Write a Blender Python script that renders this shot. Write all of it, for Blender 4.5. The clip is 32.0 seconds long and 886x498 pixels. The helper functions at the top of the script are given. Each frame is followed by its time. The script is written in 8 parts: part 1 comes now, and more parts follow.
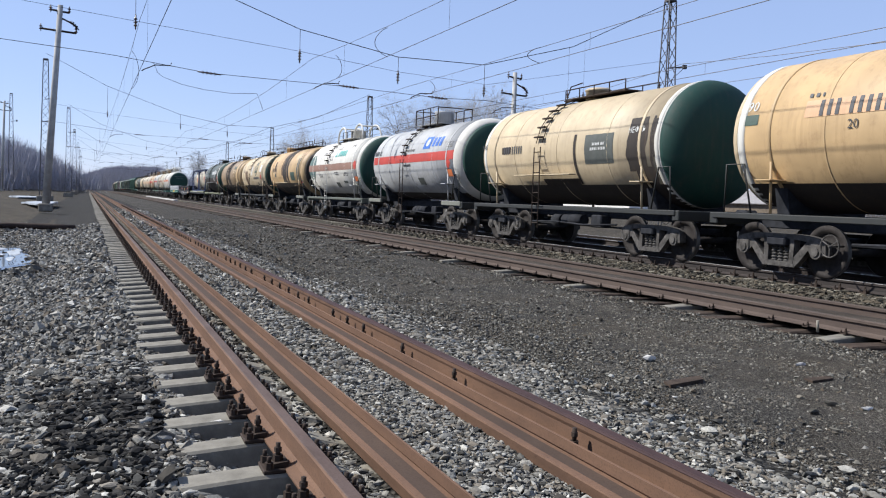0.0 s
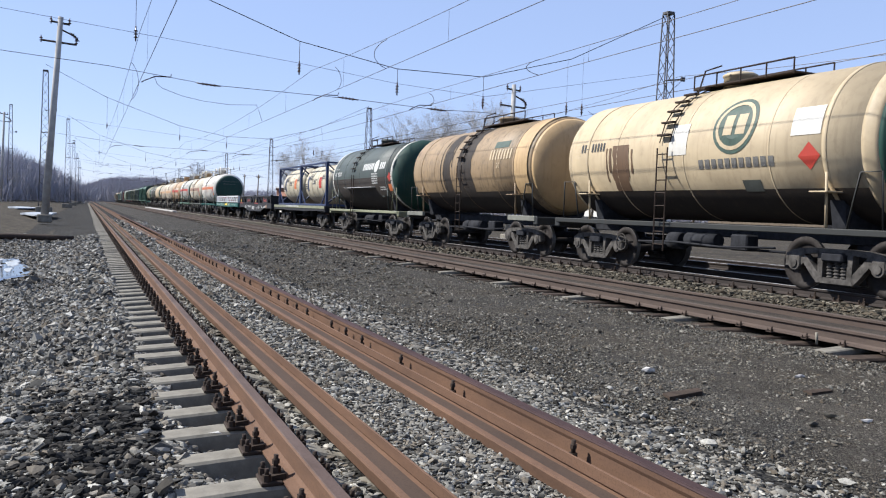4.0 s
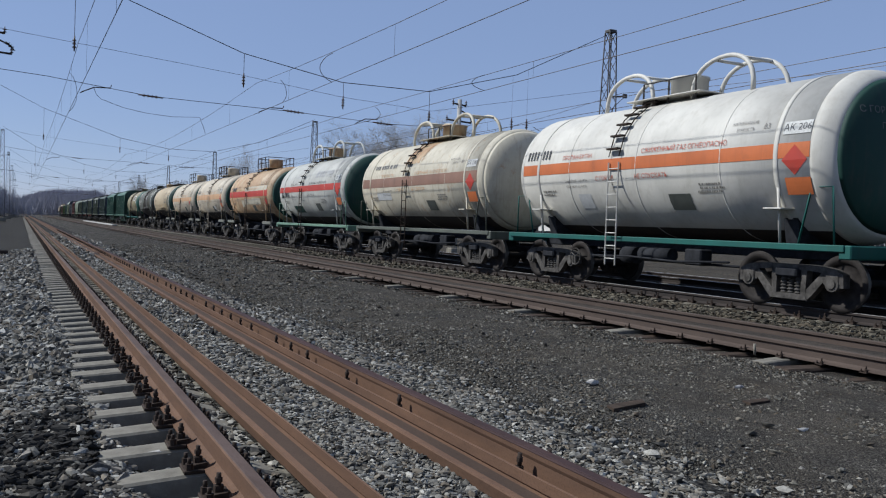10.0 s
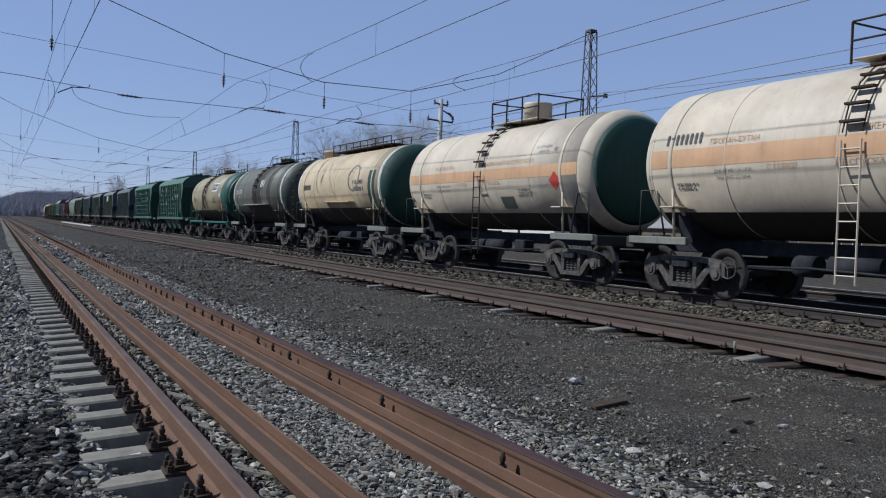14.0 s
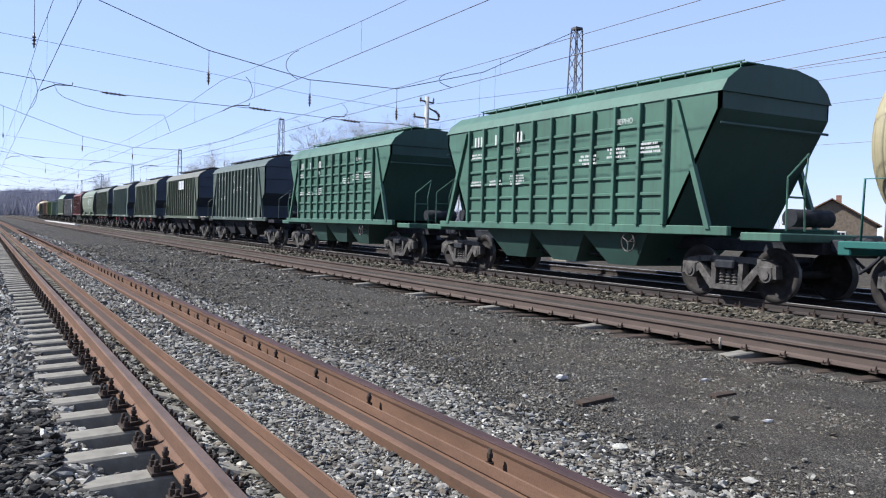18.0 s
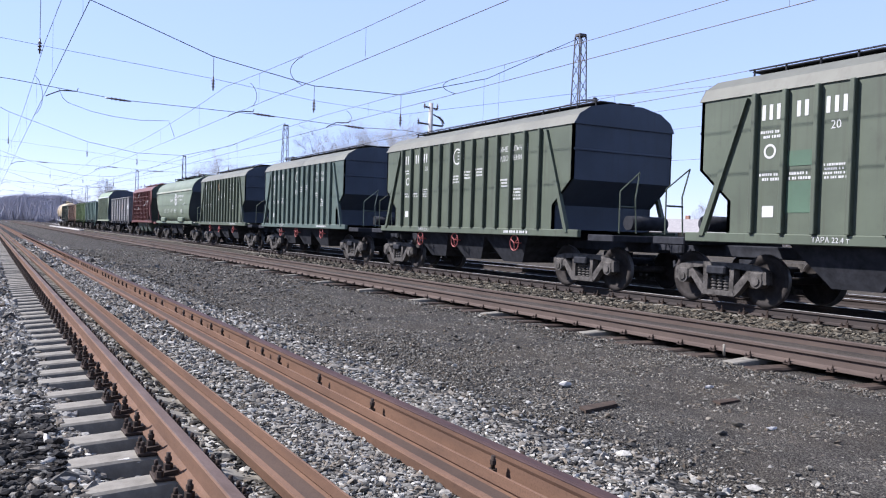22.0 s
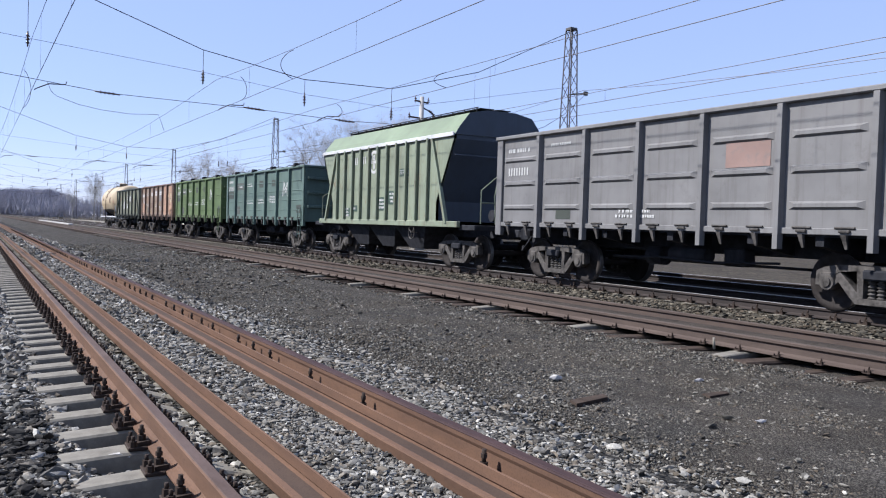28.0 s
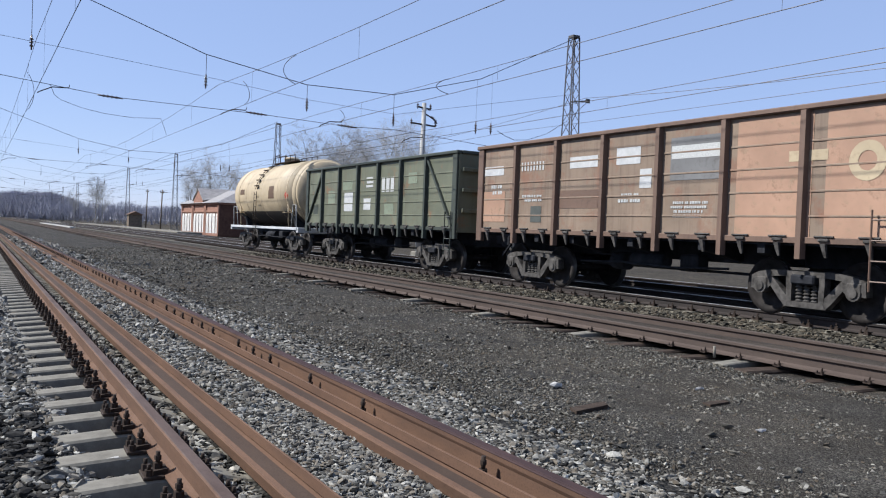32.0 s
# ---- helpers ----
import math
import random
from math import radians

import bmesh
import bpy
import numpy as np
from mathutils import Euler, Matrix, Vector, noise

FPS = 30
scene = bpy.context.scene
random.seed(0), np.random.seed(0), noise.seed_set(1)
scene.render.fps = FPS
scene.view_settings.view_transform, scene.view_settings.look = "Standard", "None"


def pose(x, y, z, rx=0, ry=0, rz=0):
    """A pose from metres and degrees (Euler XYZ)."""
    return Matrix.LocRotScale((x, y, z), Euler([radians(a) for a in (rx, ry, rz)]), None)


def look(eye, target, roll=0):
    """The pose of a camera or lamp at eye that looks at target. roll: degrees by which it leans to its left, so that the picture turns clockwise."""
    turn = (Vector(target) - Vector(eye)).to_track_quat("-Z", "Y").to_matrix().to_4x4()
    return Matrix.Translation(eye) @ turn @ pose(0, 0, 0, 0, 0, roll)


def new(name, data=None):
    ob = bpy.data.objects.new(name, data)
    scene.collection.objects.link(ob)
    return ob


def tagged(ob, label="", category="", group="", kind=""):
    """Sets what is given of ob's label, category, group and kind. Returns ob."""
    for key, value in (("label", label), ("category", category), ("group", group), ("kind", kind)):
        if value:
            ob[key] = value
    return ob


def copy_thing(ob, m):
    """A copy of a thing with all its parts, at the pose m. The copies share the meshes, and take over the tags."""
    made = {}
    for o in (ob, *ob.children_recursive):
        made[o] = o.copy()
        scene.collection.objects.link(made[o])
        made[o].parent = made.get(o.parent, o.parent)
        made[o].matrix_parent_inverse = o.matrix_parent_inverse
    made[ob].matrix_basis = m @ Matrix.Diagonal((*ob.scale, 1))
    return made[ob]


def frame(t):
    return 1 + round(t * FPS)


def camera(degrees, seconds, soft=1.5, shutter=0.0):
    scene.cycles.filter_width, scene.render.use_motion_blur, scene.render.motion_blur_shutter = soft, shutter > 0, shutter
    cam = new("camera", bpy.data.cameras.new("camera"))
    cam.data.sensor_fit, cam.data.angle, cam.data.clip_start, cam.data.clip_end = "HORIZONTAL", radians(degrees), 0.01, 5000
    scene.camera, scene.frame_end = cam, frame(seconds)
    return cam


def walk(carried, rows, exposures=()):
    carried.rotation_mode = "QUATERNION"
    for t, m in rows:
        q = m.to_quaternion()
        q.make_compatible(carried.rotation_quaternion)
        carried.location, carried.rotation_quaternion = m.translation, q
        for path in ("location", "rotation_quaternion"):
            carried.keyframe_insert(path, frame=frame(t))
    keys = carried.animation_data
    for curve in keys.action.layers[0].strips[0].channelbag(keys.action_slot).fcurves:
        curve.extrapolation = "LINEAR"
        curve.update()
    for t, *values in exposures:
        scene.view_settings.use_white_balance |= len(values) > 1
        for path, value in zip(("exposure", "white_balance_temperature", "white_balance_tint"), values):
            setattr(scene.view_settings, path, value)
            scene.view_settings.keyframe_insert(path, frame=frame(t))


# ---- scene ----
cam = camera(56, 32.0, 1.15)
EYE = (0.0, 0.0, 1.207)
PATH = [(t, pose(*EYE, a, b, c)) for t, a, b, c in (
    (0, 86.61, -1.94, -23.10),
    (0.5, 86.96, -1.68, -22.85),
    (1, 87.22, -1.60, -22.86),
    (1.5, 87.29, -1.82, -22.92),
    (2, 87.34, -1.84, -22.41),
    (2.5, 87.40, -1.95, -22.07),
    (3, 87.37, -1.84, -22.13),
    (3.5, 87.36, -1.82, -22.61),
    (5.5, 87.47, -2.63, -24.54),
    (6, 87.43, -2.49, -24.86),
    (6.5, 87.53, -2.47, -24.99),
    (7, 87.65, -2.63, -25.29),
    (7.5, 88.13, -2.68, -25.61),
    (8, 88.56, -2.64, -25.63),
    (8.5, 88.56, -2.72, -25.97),
    (9, 88.63, -2.61, -26.64),
    (9.5, 88.53, -2.15, -26.78),
    (10, 88.49, -2.08, -26.87),
    (10.5, 88.74, -2.29, -26.57),
    (11, 88.90, -2.48, -26.71),
    (11.5, 88.81, -2.49, -26.69),
    (12, 88.60, -2.40, -26.93),
    (12.5, 88.51, -2.30, -27.37),
    (13, 88.55, -2.13, -27.81),
    (13.5, 88.51, -1.98, -28.08),
    (14, 88.51, -1.84, -28.11),
    (14.5, 88.40, -1.72, -28.28),
    (16.5, 88.29, -1.77, -28.46),
    (17, 88.22, -1.77, -28.91),
    (17.5, 88.38, -1.71, -29.35),
    (18, 88.37, -1.66, -29.04),
    (18.5, 88.55, -1.75, -28.88),
    (19, 88.67, -1.78, -28.71),
    (19.5, 88.63, -1.77, -28.90),
    (20, 88.49, -1.69, -28.97),
    (20.5, 88.37, -1.69, -28.64),
    (21, 88.36, -1.67, -28.71),
    (21.5, 88.65, -1.80, -28.86),
    (22, 88.78, -1.79, -28.79),
    (22.5, 88.55, -1.67, -28.96),
    (23, 88.46, -1.58, -28.98),
    (23.5, 88.43, -1.66, -29.07),
    (24, 88.39, -1.64, -29.01),
    (24.5, 88.43, -1.65, -28.93),
    (25, 88.31, -1.74, -28.96),
    (25.5, 88.24, -1.66, -29.07),
    (27.5, 88.21, -1.66, -29.59),
    (28, 88.39, -1.76, -29.41),
    (28.5, 88.60, -1.93, -29.23),
    (29, 88.58, -1.97, -29.27),
    (29.5, 88.57, -1.93, -29.26),
    (30, 88.57, -1.82, -29.15),
    (30.5, 88.55, -1.93, -29.17),
    (31, 88.65, -2.07, -29.19),
    (31.5, 88.76, -2.15, -29.15),
    (32, 88.81, -2.24, -29.33),
)]
walk(cam, PATH, [
    (0, 0.76, 6150, 9), (1, 0.58, 6050, 8), (2, 0.32, 5950, 5), (3, 0.64, 6250, 7), (6, 1.0, 6150, 11), (7, 0.6, 6000, 8), (8, 0.42, 5750, 6), (9, 0.2, 5700, 6), (10, 0.12, 5950, 7),
    (11, 0.16, 5950, 7), (12, 0.24, 5950, 8), (13, 0.4, 5950, 8), (14, 0.1, 5750, 8), (14.5, 0.3, 5800, 8), (16.5, 0.92, 6050, 9), (17, 0.82, 6000, 8), (18, 1.06, 6000, 10), (19, 1.08, 5950, 14),
    (20, 1.14, 5950, 17), (21, 1.2, 5950, 16), (25, 1.22, 5850, 17), (28, 0.92, 6000, 13), (29, 0.68, 6050, 9), (30, 0.74, 6050, 8), (31, 0.84, 6150, 10), (32, 0.68, 6050, 9)])

# ---------- light ----------
SUN_AZ, SUN_EL = 302.0, 43.0        # compass-like: 0 is along the tracks, 90 to the right
world = bpy.data.worlds.new("sky")
scene.world = world
world.use_nodes = True
wn = world.node_tree.nodes
sky = wn.new("ShaderNodeTexSky")
sky.sky_type = "NISHITA"
sky.sun_disc = False
sky.sun_elevation = radians(SUN_EL)
sky.sun_rotation = radians(SUN_AZ)
sky.air_density, sky.dust_density, sky.ozone_density = 1.0, 0.03, 1.6
sky.altitude = 1200
wn["Background"].inputs["Strength"].default_value = 0.079
tone = wn.new("ShaderNodeMix")
tone.data_type, tone.blend_type = "RGBA", "MULTIPLY"
tone.inputs["Factor"].default_value = 1.0
tone.inputs["B"].default_value = (1.12, 1.0, 1.05, 1)
world.node_tree.links.new(sky.outputs[0], tone.inputs["A"])
haze = wn.new("ShaderNodeMix")          # thin high haze evens the sky out
haze.data_type = "RGBA"
haze.inputs["Factor"].default_value = 0.62
haze.inputs["B"].default_value = (3.5, 4.5, 7.0, 1)
world.node_tree.links.new(tone.outputs["Result"], haze.inputs["A"])
world.node_tree.links.new(haze.outputs["Result"], wn["Background"].inputs["Color"])
sun = new("sun", bpy.data.lights.new("sun", "SUN"))
sun.data.energy, sun.data.angle, sun.data.color = 5.0, radians(0.6), (1.0, 0.95, 0.88)
_a, _e = radians(SUN_AZ), radians(SUN_EL)
SUN_DIR = Vector((math.sin(_a) * math.cos(_e), math.cos(_a) * math.cos(_e), math.sin(_e)))
sun.matrix_world = look(SUN_DIR * 50, (0, 0, 0))


# ---------- materials ----------
def ramp_set(node, stops):
    el = node.color_ramp.elements
    while len(el) > 1:
        el.remove(el[0])
    el[0].position, el[0].color = stops[0][0], (*stops[0][1], 1)
    for p, c in stops[1:]:
        e = el.new(p)
        e.color = (*c, 1)


class Mat:
    """Small builder for node materials in object or world space."""

    def __init__(self, name, rough=0.7, metal=0.0):
        self.m = bpy.data.materials.new(name)
        self.m.use_nodes = True
        self.t = self.m.node_tree
        self.b = self.t.nodes["Principled BSDF"]
        self.b.inputs["Roughness"].default_value = rough
        self.b.inputs["Metallic"].default_value = metal
        if rough > 0.77:
            self.b.inputs["Specular IOR Level"].default_value = 0.12      # dry, dusty, matt
        self.co = self.t.nodes.new("ShaderNodeTexCoord")

    def n(self, kind, **inputs):
        node = self.t.nodes.new(kind)
        for k, v in inputs.items():
            node.inputs[k.replace("_", " ")].default_value = v
        return node

    def l(self, a, b):
        self.t.links.new(a, b)

    def mapped(self, space="Object", scale=(1, 1, 1)):
        mp = self.t.nodes.new("ShaderNodeMapping")
        mp.inputs["Scale"].default_value = scale
        self.l(self.co.outputs[space], mp.inputs["Vector"])
        return mp.outputs[0]

    def noise(self, vec, scale, detail=5, rough=0.6):
        no = self.n("ShaderNodeTexNoise", Scale=scale, Detail=detail, Roughness=rough)
        self.l(vec, no.inputs["Vector"])
        return no.outputs["Fac"]

    def ramp(self, fac, stops):
        r = self.t.nodes.new("ShaderNodeValToRGB")
        ramp_set(r, stops)
        self.l(fac, r.inputs[0])
        return r.outputs[0]

    def mix(self, fac, a, b, blend="MIX"):
        mx = self.t.nodes.new("ShaderNodeMix")
        mx.data_type, mx.blend_type = "RGBA", blend
        for sock, v in ((mx.inputs["Factor"], fac), (mx.inputs["A"], a), (mx.inputs["B"], b)):
            if isinstance(v, bpy.types.NodeSocket):
                self.l(v, sock)
            elif isinstance(v, (int, float)):
                sock.default_value = v
            else:
                sock.default_value = (*v, 1)
        return mx.outputs["Result"]

    def color(self, c):
        if isinstance(c, bpy.types.NodeSocket):
            self.l(c, self.b.inputs["Base Color"])
        else:
            self.b.inputs["Base Color"].default_value = (*c, 1)
        return self

    def bump(self, fac, strength=0.3, dist=0.01):
        bp = self.n("ShaderNodeBump", Strength=strength, Distance=dist)
        self.l(fac, bp.inputs["Height"])
        self.l(bp.outputs[0], self.b.inputs["Normal"])
        return self

    def vary(self):
        """A value per object, 0 to 1."""
        return self.t.nodes.new("ShaderNodeObjectInfo").outputs["Random"]

    def island(self):
        return self.t.nodes.new("ShaderNodeNewGeometry").outputs["Random Per Island"]


BLACK, WHITE = (0, 0, 0), (1, 1, 1)


def plain(name, c, rough=0.6, metal=0.0, spread=0.25, scale=6.0, bump=0.15):
    """A painted or bare surface with grain at two scales."""
    m = Mat(name, rough, metal)
    v = m.mapped()
    a = m.noise(v, scale, 6, 0.65)
    fine = m.noise(v, scale * 14, 4, 0.6)
    dark = tuple(x * (1 - spread) for x in c)
    lite = tuple(min(1, x * (1 + spread * 0.6)) for x in c)
    col = m.mix(m.ramp(a, [(0.3, BLACK), (0.7, WHITE)]), dark, lite)
    col = m.mix(m.ramp(fine, [(0.55, BLACK), (0.8, (0.5, 0.5, 0.5))]), col, tuple(x * 0.6 for x in c))
    m.color(col).bump(fine, bump, 0.004)
    return m.m


def painted(name, c, grime=(0.06, 0.045, 0.035), amount=0.5, streak=0.5, rust=0.0, rustc=(0.22, 0.09, 0.035), rough=0.58):
    """Wagon paint: faded patches, streaks that run down, dirt and rust spots."""
    m = Mat(name, rough)
    v = m.mapped()
    big = m.noise(v, 0.7, 4, 0.6)
    mid = m.noise(v, 3.5, 6, 0.7)
    run = m.noise(m.mapped("Object", (7.0, 7.0, 0.35)), 1.0, 5, 0.65)
    fine = m.noise(v, 45, 3, 0.6)
    col = m.mix(m.ramp(big, [(0.35, BLACK), (0.7, WHITE)]), tuple(x * 0.78 for x in c), tuple(min(1, x * 1.1) for x in c))
    col = m.mix(m.ramp(run, [(0.52, BLACK), (0.75, (streak,) * 3)]), col, grime)
    col = m.mix(m.ramp(mid, [(0.55, BLACK), (0.78, (amount,) * 3)]), col, grime)
    if rust:
        col = m.mix(m.ramp(m.noise(v, 1.6, 8, 0.75), [(0.62 - 0.25 * rust, BLACK), (0.72, (0.9,) * 3)]), col, rustc)
    m.b.inputs["Specular IOR Level"].default_value = 0.35
    m.color(col).bump(fine, 0.08, 0.003)
    return m.m


def gravel(name, lo, hi, scale=28.0, tint=(0.09, 0.07, 0.05), strength=0.9):
    """Crushed stone and cinders, for ground too far off to show single stones."""
    m = Mat(name, 0.95)
    v = m.mapped("Object")
    vo = m.n("ShaderNodeTexVoronoi", Scale=scale)
    m.l(v, vo.inputs["Vector"])
    sep = m.t.nodes.new("ShaderNodeSeparateColor")
    m.l(vo.outputs["Color"], sep.inputs[0])
    col = m.mix(m.ramp(sep.outputs[0], [(0.0, BLACK), (0.8, (0.7,) * 3), (1.0, WHITE)]), lo, hi)
    patch = m.noise(v, 0.55, 6, 0.65)
    col = m.mix(m.ramp(patch, [(0.42, BLACK), (0.7, (0.6,) * 3)]), col, tint)
    gap = m.ramp(vo.outputs["Distance"], [(0.25, WHITE), (0.75, (0.35,) * 3)])
    col = m.mix(1.0, col, gap, "MULTIPLY")
    band = m.noise(m.mapped("Object", (1.0, 0.45, 1.0)), 2.6, 7, 0.7)
    col = m.mix(1.0, col, m.ramp(band, [(0.3, (0.62,) * 3), (0.5, (0.95,) * 3), (0.72, (1.45,) * 3)]), "MULTIPLY")
    m.color(col)
    m.bump(m.ramp(vo.outputs["Distance"], [(0.0, WHITE), (0.8, BLACK)]), strength, 0.03)
    return m.m


def stone_mat(name, lo, hi, warm):
    m = Mat(name, 0.9)
    r = m.island()
    col = m.mix(m.ramp(r, [(0.0, BLACK), (0.6, (0.35,) * 3), (0.9, (0.6,) * 3), (1.0, WHITE)]), lo, hi)
    r2 = m.t.nodes.new("ShaderNodeMath")
    r2.operation = "FRACT"
    mul = m.t.nodes.new("ShaderNodeMath")
    mul.operation = "MULTIPLY"
    mul.inputs[1].default_value = 37.7
    m.l(r, mul.inputs[0])
    m.l(mul.outputs[0], r2.inputs[0])
    col = m.mix(m.ramp(r2.outputs[0], [(0.55, BLACK), (1.0, (0.8,) * 3)]), col, warm)
    no = m.noise(m.mapped(), 60, 4, 0.6)
    col = m.mix(m.ramp(no, [(0.45, BLACK), (0.7, (0.4,) * 3)]), col, tuple(x * 0.5 for x in lo))
    m.color(col).bump(no, 0.3, 0.004)
    return m.m


def rail_mat(name, base, dark, shine=0.0):
    m = Mat(name, 0.78, shine)
    v = m.mapped("Object", (1, 0.25, 1))
    a = m.noise(v, 5, 6, 0.7)
    f = m.noise(m.mapped(), 90, 4, 0.6)
    col = m.mix(m.ramp(a, [(0.35, BLACK), (0.68, WHITE)]), dark, base)
    col = m.mix(m.ramp(f, [(0.5, BLACK), (0.75, (0.6,) * 3)]), col, tuple(x * 0.55 for x in dark))
    m.color(col).bump(f, 0.25, 0.003)
    return m.m


RAIL = rail_mat("rusty_rail_steel", (0.138, 0.080, 0.051), (0.094, 0.056, 0.038))
RAIL_TOP = rail_mat("worn_rail_head", (0.118, 0.0856, 0.074), (0.077, 0.0533, 0.0444), 0.2)
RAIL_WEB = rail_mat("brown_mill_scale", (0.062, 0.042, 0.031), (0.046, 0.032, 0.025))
RAIL_OLD = rail_mat("old_dark_rail_steel", (0.088, 0.066, 0.054), (0.062, 0.047, 0.040))
RAIL_DULL = rail_mat("dull_rail_head", (0.084, 0.066, 0.055), (0.062, 0.049, 0.042))
RAIL_BRIGHT = plain("polished_rail_head", (0.36, 0.35, 0.34), 0.45, 0.8, 0.2, 8)
RAIL_DARK = rail_mat("dark_rail_steel", (0.048, 0.038, 0.034), (0.028, 0.024, 0.022))
RAIL_HEAD = rail_mat("dark_oily_rail_head", (0.060, 0.036, 0.034), (0.038, 0.024, 0.024))
STONES_FAR = stone_mat("oily_brown_stone", (0.0179, 0.0166, 0.0141), (0.205, 0.182, 0.138), (0.0832, 0.064, 0.0435))
CONCRETE = plain("weathered_concrete", (0.191, 0.175, 0.145), 0.9, 0, 0.4, 5, 0.4)
WOOD = plain("tarred_sleeper_wood", (0.0533, 0.0391, 0.0299), 0.85, 0, 0.5, 9, 0.5)
IRON = plain("dark_oily_iron", (0.040, 0.029, 0.023), 0.78, 0.0, 0.4, 12, 0.3)
STONES = stone_mat("crushed_stone", (0.024, 0.023, 0.021), (0.47, 0.45, 0.40), (0.156, 0.127, 0.0936))
PEBBLES = stone_mat("cinder_grit", (0.0286, 0.026, 0.0221), (0.312, 0.293, 0.247), (0.0975, 0.0754, 0.052))
BALLAST = gravel("ballast_bed", (0.0163, 0.0152, 0.0134), (0.0883, 0.0829, 0.0735), 24, (0.0278, 0.0233, 0.0179))
BALLAST_FAR = gravel("oily_ballast_bed", (0.0329, 0.0292, 0.0225), (0.132, 0.118, 0.092), 22, (0.0493, 0.038, 0.0248))
CINDER = gravel("cinder_ground", (0.030, 0.027, 0.0235), (0.165, 0.152, 0.130), 75, (0.098, 0.080, 0.058), 0.8)
DUST = gravel("brown_track_dust", (0.075, 0.062, 0.050), (0.12, 0.10, 0.082), 70, (0.082, 0.066, 0.053), 0.4)
EARTH = gravel("dry_earth", (0.0522, 0.0427, 0.0306), (0.104, 0.0881, 0.0635), 9, (0.0443, 0.0353, 0.0235), 0.5)
UNDER = plain("sooty_underframe", (0.025, 0.026, 0.030), 0.9, 0.0, 0.5, 5, 0.3)
BOGIE = plain("dusty_cast_steel", (0.075, 0.069, 0.063), 0.85, 0.0, 0.7, 7, 0.4)
WHEEL = plain("worn_wheel_steel", (0.03, 0.026, 0.024), 0.8, 0.0, 0.5, 6, 0.2)
TYRE = plain("bright_wheel_rim", (0.10, 0.095, 0.09), 0.45, 0.4, 0.4, 8, 0.15)
POLE = plain("pole_concrete", (0.36, 0.35, 0.33), 0.9, 0, 0.25, 3, 0.3)
LATTICE = plain("grey_lattice_steel", (0.07, 0.066, 0.066), 0.7, 0.2, 0.35, 4, 0.2)
WIRE = plain("old_copper_wire", (0.07, 0.062, 0.058), 0.5, 0.6, 0.2, 3, 0.05)
INSUL = plain("brown_porcelain", (0.07, 0.045, 0.035), 0.25, 0, 0.2, 10, 0.05)


